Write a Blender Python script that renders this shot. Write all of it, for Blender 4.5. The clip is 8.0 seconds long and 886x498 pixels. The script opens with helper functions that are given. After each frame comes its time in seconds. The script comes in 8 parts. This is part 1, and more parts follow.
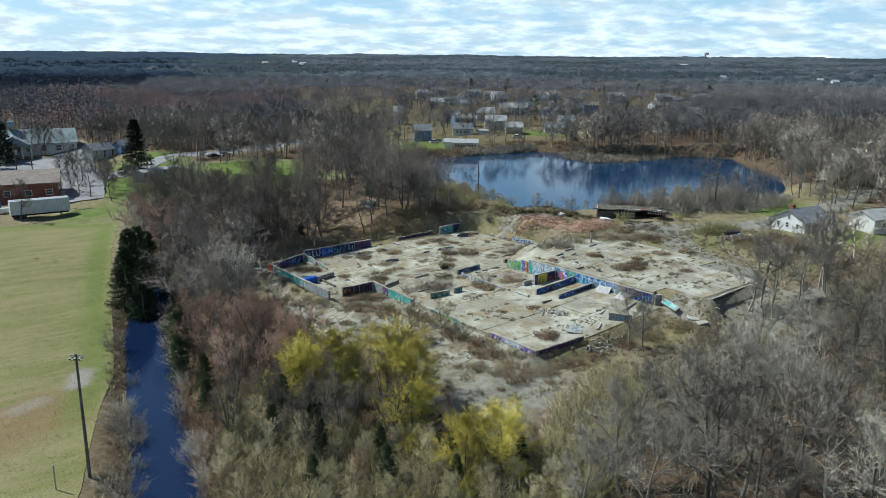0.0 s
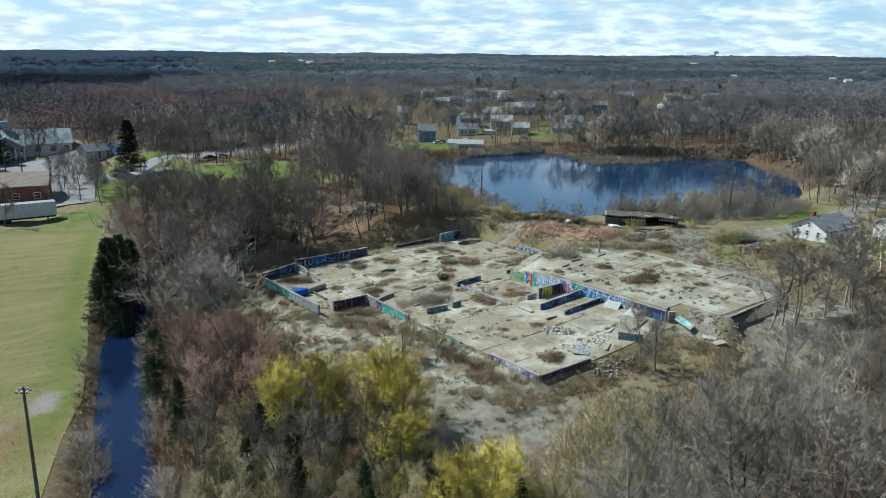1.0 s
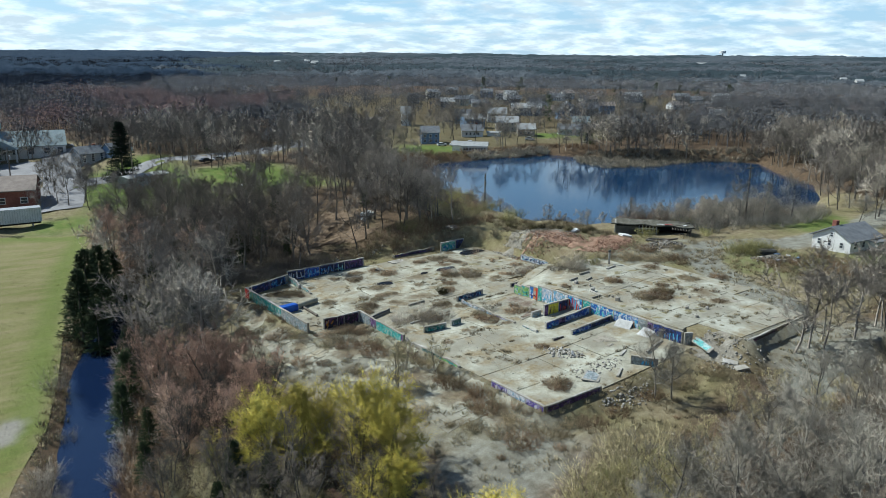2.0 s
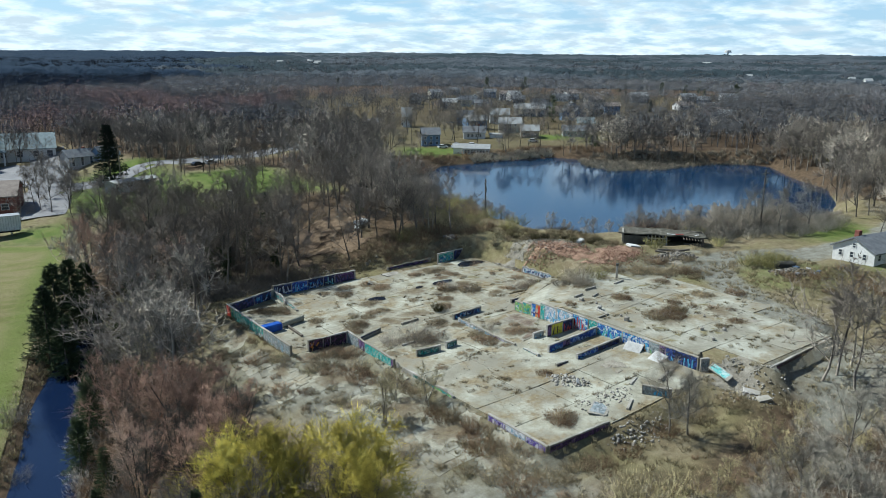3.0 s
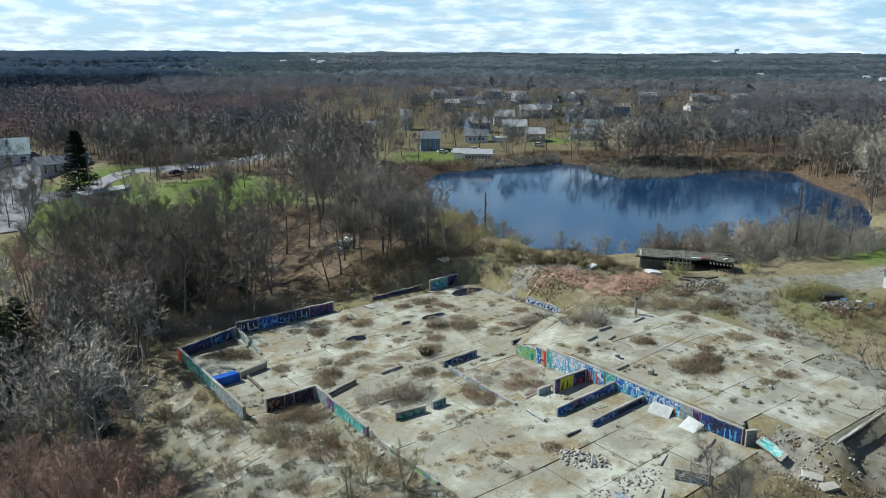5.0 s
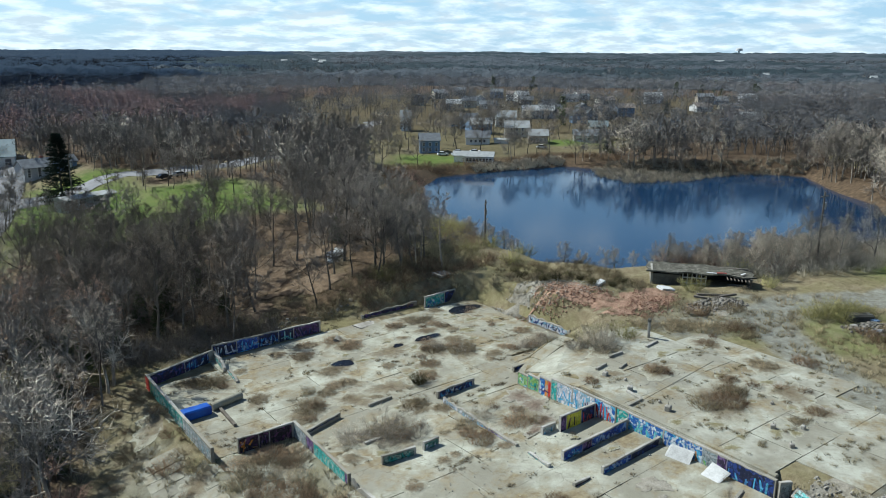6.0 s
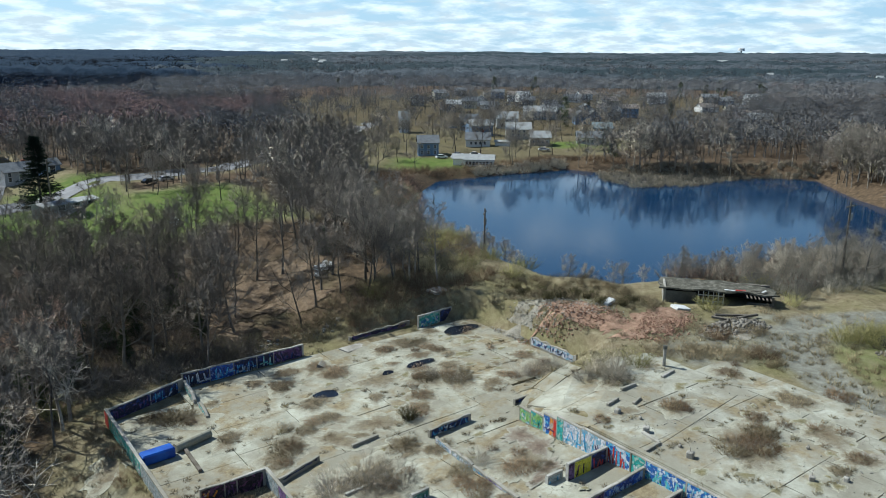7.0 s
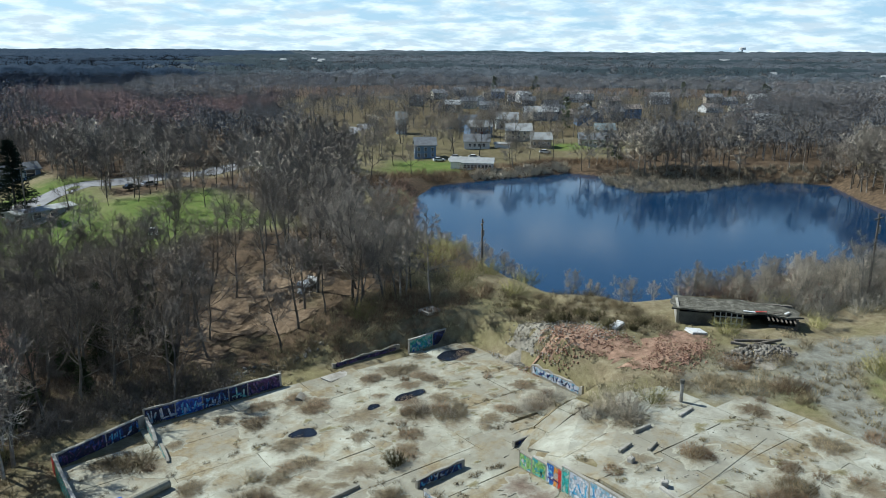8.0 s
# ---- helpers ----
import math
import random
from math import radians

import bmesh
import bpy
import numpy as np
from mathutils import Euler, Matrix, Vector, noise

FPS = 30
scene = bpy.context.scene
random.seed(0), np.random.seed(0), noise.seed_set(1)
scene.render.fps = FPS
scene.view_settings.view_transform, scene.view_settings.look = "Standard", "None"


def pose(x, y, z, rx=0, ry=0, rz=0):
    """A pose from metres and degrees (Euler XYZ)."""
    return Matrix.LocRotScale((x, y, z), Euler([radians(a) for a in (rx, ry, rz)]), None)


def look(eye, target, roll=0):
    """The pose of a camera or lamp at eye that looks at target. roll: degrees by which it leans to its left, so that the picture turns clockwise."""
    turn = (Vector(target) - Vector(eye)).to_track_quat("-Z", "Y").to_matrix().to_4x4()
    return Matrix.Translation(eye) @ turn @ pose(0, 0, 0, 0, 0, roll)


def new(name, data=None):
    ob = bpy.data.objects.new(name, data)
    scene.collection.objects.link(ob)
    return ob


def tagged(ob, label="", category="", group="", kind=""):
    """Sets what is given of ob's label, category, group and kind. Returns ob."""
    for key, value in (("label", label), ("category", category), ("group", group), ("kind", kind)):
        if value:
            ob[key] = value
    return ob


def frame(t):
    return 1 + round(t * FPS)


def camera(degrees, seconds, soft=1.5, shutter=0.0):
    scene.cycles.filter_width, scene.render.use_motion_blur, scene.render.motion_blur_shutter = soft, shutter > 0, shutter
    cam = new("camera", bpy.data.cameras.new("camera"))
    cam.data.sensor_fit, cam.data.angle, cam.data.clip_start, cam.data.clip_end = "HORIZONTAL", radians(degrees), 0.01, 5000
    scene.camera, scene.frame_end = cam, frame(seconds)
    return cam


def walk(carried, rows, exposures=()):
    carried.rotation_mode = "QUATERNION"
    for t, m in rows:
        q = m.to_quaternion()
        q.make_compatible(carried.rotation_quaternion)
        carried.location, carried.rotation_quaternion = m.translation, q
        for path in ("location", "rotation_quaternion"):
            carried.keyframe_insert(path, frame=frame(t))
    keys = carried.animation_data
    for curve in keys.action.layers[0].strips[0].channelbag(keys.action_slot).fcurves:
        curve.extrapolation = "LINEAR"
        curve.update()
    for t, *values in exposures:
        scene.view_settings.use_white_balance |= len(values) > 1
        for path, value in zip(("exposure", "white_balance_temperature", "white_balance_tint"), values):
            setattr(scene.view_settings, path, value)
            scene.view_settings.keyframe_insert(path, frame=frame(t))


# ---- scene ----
cam = camera(60.3, 8.0, 0.95)
PLAN = 1.36                            # metres to one unit of the plan below
PATH = [
    (0, (0.069, -7.498, 42.773), (12.209, 7.642, 37.913), 0.5),
    (0.5, (3.536, -4.548, 42.699), (15.586, 10.652, 37.829), 0.5),
    (1, (6.989, -1.478, 42.716), (18.969, 13.782, 37.826), 0.5),
    (1.5, (10.18, 1.695, 42.7), (22.09, 16.995, 37.81), 0.5),
    (3, (20.407, 11.563, 42.728), (32.167, 26.983, 37.828), 0.4),
    (3.5, (23.837, 14.978, 42.795), (35.587, 30.398, 37.895), 0.3),
    (4, (27.31, 18.569, 42.851), (39.04, 34.009, 37.931), 0.2),
    (4.5, (30.8, 22.168, 42.782), (42.47, 37.638, 37.872), 0.2),
    (6, (41.083, 33.199, 42.673), (52.663, 48.739, 37.743), 0.3),
    (6.5, (44.502, 37.044, 42.586), (56.062, 52.594, 37.666), 0.3),
    (7, (48.015, 40.909, 42.47), (59.565, 56.469, 37.54), 0.3),
    (7.5, (51.503, 44.706, 42.488), (63.023, 60.286, 37.548), 0.3),
    (8, (54.989, 48.589, 42.499), (66.529, 64.149, 37.549), 0.3),
]
walk(cam, [(t, look(eye, target, roll)) for t, eye, target, roll in PATH], [(0, 0.44, 5900, 2), (8, 0.44, 5900, 2)])

# ---- world, sun ----
SUN_AZ, SUN_EL = 118.0, 47.0          # degrees from +x towards +y, and above the horizon
sun_dir = Vector((math.cos(radians(SUN_AZ)) * math.cos(radians(SUN_EL)), math.sin(radians(SUN_AZ)) * math.cos(radians(SUN_EL)), math.sin(radians(SUN_EL))))
sun = new("sun", bpy.data.lights.new("sun", "SUN"))
sun.data.energy, sun.data.angle, sun.data.color = 4.65, radians(0.6), (1.0, 0.95, 0.88)
sun.matrix_world = look(sun_dir * 500, (0, 0, 0))
world = bpy.data.worlds.new("sky")
scene.world = world
world.use_nodes = True
wn, wl = world.node_tree.nodes, world.node_tree.links
wn.clear()


def wnode(kind, **values):
    n = wn.new(kind)
    for k, v in values.items():
        n.inputs[k].default_value = v
    return n


sky = wn.new("ShaderNodeTexSky")
sky.sky_type, sky.sun_disc = "NISHITA", False
sky.sun_elevation, sky.sun_rotation = radians(SUN_EL), radians(90 - SUN_AZ)
sky.air_density, sky.dust_density, sky.ozone_density = 1.0, 0.3, 2.0
coord = wn.new("ShaderNodeTexCoord")
sep = wn.new("ShaderNodeSeparateXYZ")
wl.new(coord.outputs["Generated"], sep.inputs[0])
up = wn.new("ShaderNodeMath")
up.operation, up.use_clamp = "MAXIMUM", False
up.inputs[1].default_value = 0.0
wl.new(sep.outputs["Z"], up.inputs[0])
lift = wn.new("ShaderNodeMath")
lift.operation = "ADD"
lift.inputs[1].default_value = 0.2
wl.new(up.outputs[0], lift.inputs[0])
flat = []
for axis in ("X", "Y"):
    d = wn.new("ShaderNodeMath")
    d.operation = "DIVIDE"
    wl.new(sep.outputs[axis], d.inputs[0])
    wl.new(lift.outputs[0], d.inputs[1])
    flat.append(d)
deck = wn.new("ShaderNodeCombineXYZ")
wl.new(flat[0].outputs[0], deck.inputs["X"])
wl.new(flat[1].outputs[0], deck.inputs["Y"])
puffs = wnode("ShaderNodeTexNoise", Scale=3.4, Detail=8.0, Roughness=0.58, Distortion=0.25)
wl.new(deck.outputs[0], puffs.inputs["Vector"])
cover = wn.new("ShaderNodeValToRGB")
cover.color_ramp.elements[0].position, cover.color_ramp.elements[0].color = 0.36, (0, 0, 0, 1)
cover.color_ramp.elements[1].position, cover.color_ramp.elements[1].color = 0.54, (1, 1, 1, 1)
thin = wn.new("ShaderNodeMath")          # more blue shows between the clouds overhead than along the horizon
thin.operation = "MULTIPLY_ADD"
thin.inputs[1].default_value = -0.75
wl.new(up.outputs[0], thin.inputs[0])
wl.new(puffs.outputs["Fac"], thin.inputs[2])
wl.new(thin.outputs[0], cover.inputs["Fac"])
belly = wnode("ShaderNodeTexNoise", Scale=5.5, Detail=5.0, Roughness=0.55)
shift = wn.new("ShaderNodeVectorMath")
shift.operation = "ADD"
shift.inputs[1].default_value = (3.3, 1.7, 0.4)
wl.new(deck.outputs[0], shift.inputs[0])
wl.new(shift.outputs[0], belly.inputs["Vector"])
tone = wn.new("ShaderNodeValToRGB")
tone.color_ramp.elements[0].position, tone.color_ramp.elements[0].color = 0.40, (7.0, 8.0, 8.8, 1)
tone.color_ramp.elements[1].position, tone.color_ramp.elements[1].color = 0.56, (10.1, 11.0, 11.6, 1)
wl.new(belly.outputs["Fac"], tone.inputs["Fac"])
mixed = wn.new("ShaderNodeMix")
mixed.data_type = "RGBA"
wl.new(cover.outputs["Color"], mixed.inputs["Factor"])
clear = wn.new("ShaderNodeMix")
clear.data_type = "RGBA"
low = wn.new("ShaderNodeMapRange")
low.inputs["From Min"].default_value, low.inputs["From Max"].default_value = 0.05, 0.35
low.inputs["To Min"].default_value, low.inputs["To Max"].default_value = 0.65, 0.0
wl.new(up.outputs[0], low.inputs["Value"])
wl.new(low.outputs[0], clear.inputs["Factor"])
clear.inputs["B"].default_value = (5.0, 7.6, 10.4, 1)
wl.new(sky.outputs["Color"], clear.inputs["A"])
wl.new(clear.outputs["Result"], mixed.inputs["A"])
wl.new(tone.outputs["Color"], mixed.inputs["B"])
glow = wnode("ShaderNodeBackground", Strength=0.072)
wl.new(mixed.outputs["Result"], glow.inputs["Color"])
wout = wn.new("ShaderNodeOutputWorld")
wl.new(glow.outputs[0], wout.inputs["Surface"])

# ---- materials ----


class Mat:
    """A node material under construction: a principled surface fed by noise."""

    def __init__(self, name, rough=0.9, metal=0.0, spec=0.3):
        self.m = bpy.data.materials.new(name)
        self.m.use_nodes = True
        self.n, self.l = self.m.node_tree.nodes, self.m.node_tree.links
        self.b = self.n["Principled BSDF"]
        self.b.inputs["Roughness"].default_value = rough
        self.b.inputs["Metallic"].default_value = metal
        self.b.inputs["Specular IOR Level"].default_value = spec
        self.place = self.n.new("ShaderNodeNewGeometry").outputs["Position"]

    def noise(self, scale, detail=4.0, rough=0.55, at=None, stretch=None, off=0.0):
        t = self.n.new("ShaderNodeTexNoise")
        t.inputs["Scale"].default_value, t.inputs["Detail"].default_value, t.inputs["Roughness"].default_value = scale, detail, rough
        v = at or self.place
        if stretch or off:
            mp = self.n.new("ShaderNodeMapping")
            mp.inputs["Scale"].default_value = stretch or (1, 1, 1)
            mp.inputs["Location"].default_value = (off, off * 0.7, off * 1.3)
            self.l.new(v, mp.inputs["Vector"])
            v = mp.outputs[0]
        self.l.new(v, t.inputs["Vector"])
        return t.outputs["Fac"]

    def ramp(self, fac, *stops):
        r = self.n.new("ShaderNodeValToRGB")
        e = r.color_ramp.elements
        while len(e) < len(stops):
            e.new(0.5)
        for k, (p, c) in enumerate(stops):
            e[k].position = p
            e[k].color = (*c, 1) if not isinstance(c, (int, float)) else (c, c, c, 1)
        self.l.new(fac, r.inputs["Fac"])
        return r.outputs["Color"]

    def mix(self, fac, a, b, how="MIX"):
        x = self.n.new("ShaderNodeMix")
        x.data_type, x.blend_type = "RGBA", how
        for sock, v in (("Factor", fac), ("A", a), ("B", b)):
            if isinstance(v, (int, float)):
                x.inputs[sock].default_value = v
            elif isinstance(v, tuple):
                x.inputs[sock].default_value = (*v, 1)
            else:
                self.l.new(v, x.inputs[sock])
        return x.outputs["Result"]

    def random(self):
        return self.n.new("ShaderNodeObjectInfo").outputs["Random"]

    def island(self):
        return self.n.new("ShaderNodeNewGeometry").outputs["Random Per Island"]

    def attribute(self, name):
        a = self.n.new("ShaderNodeAttribute")
        a.attribute_name = name
        s = self.n.new("ShaderNodeSeparateColor")
        self.l.new(a.outputs["Color"], s.inputs[0])
        return s.outputs["Red"], s.outputs["Green"], s.outputs["Blue"]

    def color(self, c):
        if isinstance(c, tuple):
            self.b.inputs["Base Color"].default_value = (*c, 1)
        else:
            self.l.new(c, self.b.inputs["Base Color"])
        return self

    def bump(self, fac, strength=0.5, dist=0.05):
        b = self.n.new("ShaderNodeBump")
        b.inputs["Strength"].default_value, b.inputs["Distance"].default_value = strength, dist
        self.l.new(fac, b.inputs["Height"])
        self.l.new(b.outputs[0], self.b.inputs["Normal"])
        return self


def simple(name, c1, c2, scale=2.0, rough=0.85, bump=0.2, metal=0.0, spec=0.3):
    """Two-tone weathered surface, with fine grain over broad stains."""
    k = Mat(name, rough, metal, spec)
    wide = k.ramp(k.noise(scale * 0.3, 5), (0.35, c1), (0.68, c2))
    fine = k.ramp(k.noise(scale * 6, 3), (0.3, 0.72), (0.7, 1.0))
    k.color(k.mix(1.0, wide, fine, "MULTIPLY"))
    k.bump(k.noise(scale * 5, 4), bump, 0.03)
    return k.m


def twig_material(name, c1, c2, c3, tuft_light=True, solid=1.0, facet=0.38):
    """Bark and twigs: colour by tree, and grain."""
    k = Mat(name, 0.9, 0, 0.15)
    base = k.ramp(k.noise(0.045, 3), (0.3, c1), (0.5, c2), (0.7, c3))
    fine = k.ramp(k.noise(2.5, 3), (0.25, 0.6), (0.75, 1.25))
    each = k.ramp(k.random(), (0.0, 0.6), (1.0, 1.32))
    c = k.mix(1.0, k.mix(1.0, base, fine, "MULTIPLY"), each, "MULTIPLY")
    if not tuft_light:
        k.color(c)
        return k.m
    # fine shoots take the light as the crown that they belong to does
    tuft = k.n.new("ShaderNodeAttribute")
    tuft.attribute_name = "tuft"
    k.color(k.mix(1.0, c, k.ramp(tuft.outputs["Alpha"], (0.0, 0.8), (1.0, 1.18)), "MULTIPLY"))
    turn = k.n.new("ShaderNodeVectorTransform")
    turn.vector_type, turn.convert_from, turn.convert_to = "NORMAL", "OBJECT", "WORLD"
    k.l.new(tuft.outputs["Vector"], turn.inputs[0])
    round_crown, lean_up = k.n.new("ShaderNodeVectorMath"), k.n.new("ShaderNodeVectorMath")
    round_crown.operation = lean_up.operation = "MULTIPLY_ADD"
    round_crown.inputs[1].default_value, round_crown.inputs[2].default_value = (0.55, 0.55, 0.55), (0.0, 0.0, 0.62)
    k.l.new(turn.outputs[0], round_crown.inputs[0])
    lean_up.inputs[1].default_value = (facet, facet, facet)
    k.b.inputs["Alpha"].default_value = solid          # a far tuft is a loose bunch that lets light through
    k.l.new(k.n.new("ShaderNodeNewGeometry").outputs["Normal"], lean_up.inputs[0])
    k.l.new(round_crown.outputs[0], lean_up.inputs[2])
    k.l.new(lean_up.outputs[0], k.b.inputs["Normal"])
    return k.m


BARK = twig_material("bark", (0.091, 0.081, 0.065), (0.137, 0.124, 0.104), (0.195, 0.179, 0.156), False)
TWIG = twig_material("twigs_grey", (0.222, 0.192, 0.158), (0.292, 0.256, 0.212), (0.368, 0.325, 0.272), facet=0.25)
TWIG_DARK = twig_material("twigs_dark", (0.145, 0.120, 0.092), (0.205, 0.172, 0.134), (0.275, 0.235, 0.185), facet=0.25)
TWIG_BROWN = twig_material("twigs_brown", (0.388, 0.334, 0.178), (0.506, 0.434, 0.242), (0.614, 0.536, 0.326))
TWIG_EAST = twig_material("twigs_east", (0.237, 0.212, 0.169), (0.330, 0.301, 0.243), (0.442, 0.407, 0.335), facet=0.25)
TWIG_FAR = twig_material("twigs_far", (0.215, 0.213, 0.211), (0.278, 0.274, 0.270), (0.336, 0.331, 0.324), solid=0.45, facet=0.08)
# dark navy base colour stands in for cloud shadow and haze on far woods
SHADED_FAR = twig_material("far_shaded_twigs", (0.012, 0.026, 0.048), (0.018, 0.036, 0.064), (0.028, 0.050, 0.082), solid=0.7, facet=0.08)
TWIG_FAR_RED = twig_material("twigs_far_red", (0.260, 0.170, 0.155), (0.310, 0.205, 0.185), (0.350, 0.245, 0.220), solid=0.45, facet=0.08)
BARK_PALE = twig_material("pale_bark", (0.24, 0.212, 0.17), (0.31, 0.278, 0.23), (0.38, 0.345, 0.29), False)
TWIG_PALE = twig_material("twigs_pale", (0.405, 0.348, 0.260), (0.493, 0.430, 0.336), (0.582, 0.519, 0.424))
TWIG_RED = twig_material("twigs_red", (0.420, 0.240, 0.163), (0.505, 0.319, 0.225), (0.567, 0.396, 0.287))
TWIG_GREEN = twig_material("twigs_budding", (0.277, 0.251, 0.099), (0.370, 0.337, 0.132), (0.462, 0.423, 0.185))
WILLOW = twig_material("willow_shoots", (0.70, 0.56, 0.095), (0.80, 0.66, 0.12), (0.85, 0.74, 0.19), facet=0.2)
NEEDLE = twig_material("needles", (0.05, 0.07, 0.03), (0.07, 0.095, 0.04), (0.095, 0.12, 0.05))
OLIVE = twig_material("olive_scrub", (0.09, 0.075, 0.03), (0.12, 0.105, 0.045), (0.16, 0.135, 0.06))
NEEDLE_DARK = twig_material("needles_dark", (0.022, 0.035, 0.02), (0.032, 0.048, 0.026), (0.048, 0.066, 0.035))
BRUSH = twig_material("dry_brush", (0.25, 0.195, 0.11), (0.325, 0.255, 0.15), (0.40, 0.325, 0.20))
BRUSH_RED = twig_material("dry_brush_red", (0.235, 0.15, 0.085), (0.295, 0.195, 0.115), (0.35, 0.245, 0.15))
STRAW = twig_material("dry_grass", (0.38, 0.31, 0.17), (0.46, 0.39, 0.23), (0.52, 0.46, 0.29))


def make_ground():
    """Soil, leaf litter, dry and green grass and worn asphalt, mixed by the zones of the sheet."""
    k = Mat("ground", 0.95, 0, 0.1)
    green, litter, paved = k.attribute("cover")
    n1, n2, n3 = k.noise(0.12, 6, 0.6), k.noise(0.9, 6, 0.65), k.noise(7.0, 4, 0.7)
    dry = k.ramp(n2, (0.3, (0.14, 0.11, 0.066)), (0.5, (0.222, 0.185, 0.112)), (0.72, (0.30, 0.262, 0.172)))
    dry = k.mix(k.ramp(n1, (0.42, 0.0), (0.62, 1.0)), dry, k.ramp(n2, (0.3, (0.14, 0.122, 0.06)), (0.7, (0.245, 0.22, 0.115))))
    grass = k.ramp(k.noise(0.35, 5, 0.6, off=9), (0.3, (0.085, 0.135, 0.028)), (0.55, (0.125, 0.168, 0.04)), (0.75, (0.20, 0.2, 0.075)))
    leaf = k.ramp(n2, (0.3, (0.05, 0.036, 0.023)), (0.5, (0.10, 0.071, 0.045)), (0.72, (0.19, 0.132, 0.082)))
    old = k.ramp(n2, (0.28, (0.15, 0.14, 0.105)), (0.55, (0.245, 0.242, 0.2)), (0.75, (0.33, 0.332, 0.285)))
    c = k.mix(litter, dry, leaf)
    edge = k.mix(0.55, green, k.ramp(k.noise(0.5, 6, 0.7, off=3), (0.3, 0.0), (0.7, 1.0)), "OVERLAY")
    c = k.mix(edge, c, grass)
    patch = k.mix(0.85, paved, k.ramp(k.noise(0.28, 7, 0.68, off=5), (0.36, 0.0), (0.58, 1.0)), "OVERLAY")
    c = k.mix(patch, c, old)
    c = k.mix(1.0, c, k.ramp(n3, (0.25, 0.62), (0.75, 1.12)), "MULTIPLY")
    k.color(c).bump(n3, 0.8, 0.08)
    return k.m


def make_field():
    k = Mat("field_grass", 0.95, 0, 0.1)
    wide, fine = k.noise(0.06, 5, 0.6), k.noise(4.5, 8, 0.9)
    rows = k.noise(0.5, 4, 0.6, stretch=(0.16, 1.0, 1.0))
    c = k.ramp(wide, (0.3, (0.155, 0.158, 0.055)), (0.5, (0.185, 0.185, 0.07)), (0.7, (0.24, 0.225, 0.105)))
    c = k.mix(k.ramp(rows, (0.40, 0.0), (0.62, 0.75)), c, (0.25, 0.215, 0.115))
    green, litter, paved = k.attribute("cover")
    worn = k.mix(0.8, litter, k.ramp(rows, (0.38, 0.0), (0.6, 1.0)), "OVERLAY")
    c = k.mix(worn, c, (0.20, 0.135, 0.07))
    c = k.mix(green, c, (0.125, 0.165, 0.038))
    c = k.mix(paved, c, (0.28, 0.26, 0.23))
    k.color(k.mix(1.0, c, k.ramp(fine, (0.34, 0.4), (0.66, 1.35)), "MULTIPLY")).bump(fine, 0.7, 0.06)
    return k.m


def make_concrete(name, lo, mid, hi, weeds=0.5):
    """Old slab: pale worn concrete with dark stains, cracks and moss in the low spots."""
    k = Mat(name, 0.92, 0, 0.2)
    n1, n2, n3 = k.noise(0.35, 7, 0.62), k.noise(1.8, 6, 0.65), k.noise(14, 4, 0.7)
    c = k.ramp(n1, (0.30, lo), (0.46, mid), (0.62, hi))
    c = k.mix(k.ramp(k.noise(0.11, 5, 0.6, off=11), (0.41, 0.0), (0.57, 0.72)), c, (0.215, 0.197, 0.148))
    c = k.mix(k.ramp(n2, (0.52, 0.0), (0.72, 0.6)), c, (0.24, 0.22, 0.18))
    vor = k.n.new("ShaderNodeTexVoronoi")
    vor.feature = "DISTANCE_TO_EDGE"
    vor.inputs["Scale"].default_value = 0.42
    warp = k.n.new("ShaderNodeVectorMath")
    warp.operation = "ADD"
    nz = k.n.new("ShaderNodeTexNoise")
    nz.inputs["Scale"].default_value = 1.1
    k.l.new(k.place, nz.inputs["Vector"])
    k.l.new(k.place, warp.inputs[0])
    k.l.new(nz.outputs["Color"], warp.inputs[1])
    k.l.new(warp.outputs[0], vor.inputs["Vector"])
    crack = k.mix(1.0, k.ramp(vor.outputs["Distance"], (0.0, 0.7), (0.022, 0.0)), k.ramp(k.noise(0.25, 3, 0.5, off=7), (0.48, 0.0), (0.6, 1.0)), "MULTIPLY")
    c = k.mix(crack, c, (0.13, 0.115, 0.075))
    soil = k.noise(0.22, 8, 0.7, off=4)
    c = k.mix(k.ramp(soil, (0.66 - 0.2 * weeds, 0.0), (0.8 - 0.2 * weeds, 0.9)), c, k.ramp(n2, (0.35, (0.17, 0.125, 0.07)), (0.65, (0.30, 0.25, 0.145))))
    each = k.ramp(k.random(), (0.0, 0.93), (1.0, 1.03))
    c = k.mix(1.0, k.mix(1.0, c, each, "MULTIPLY"), k.ramp(n3, (0.2, 0.75), (0.8, 1.1)), "MULTIPLY")
    k.color(c).bump(n2, 0.5, 0.04)
    return k.m


def make_water(name, tint, ripple, size):
    k = Mat(name, 0.06, 0, 0.5)
    k.color(tint)
    k.b.inputs["IOR"].default_value = 1.33
    k.bump(k.noise(size, 4, 0.6, stretch=(1.0, 0.55, 1.0)), ripple, 0.05)
    return k.m


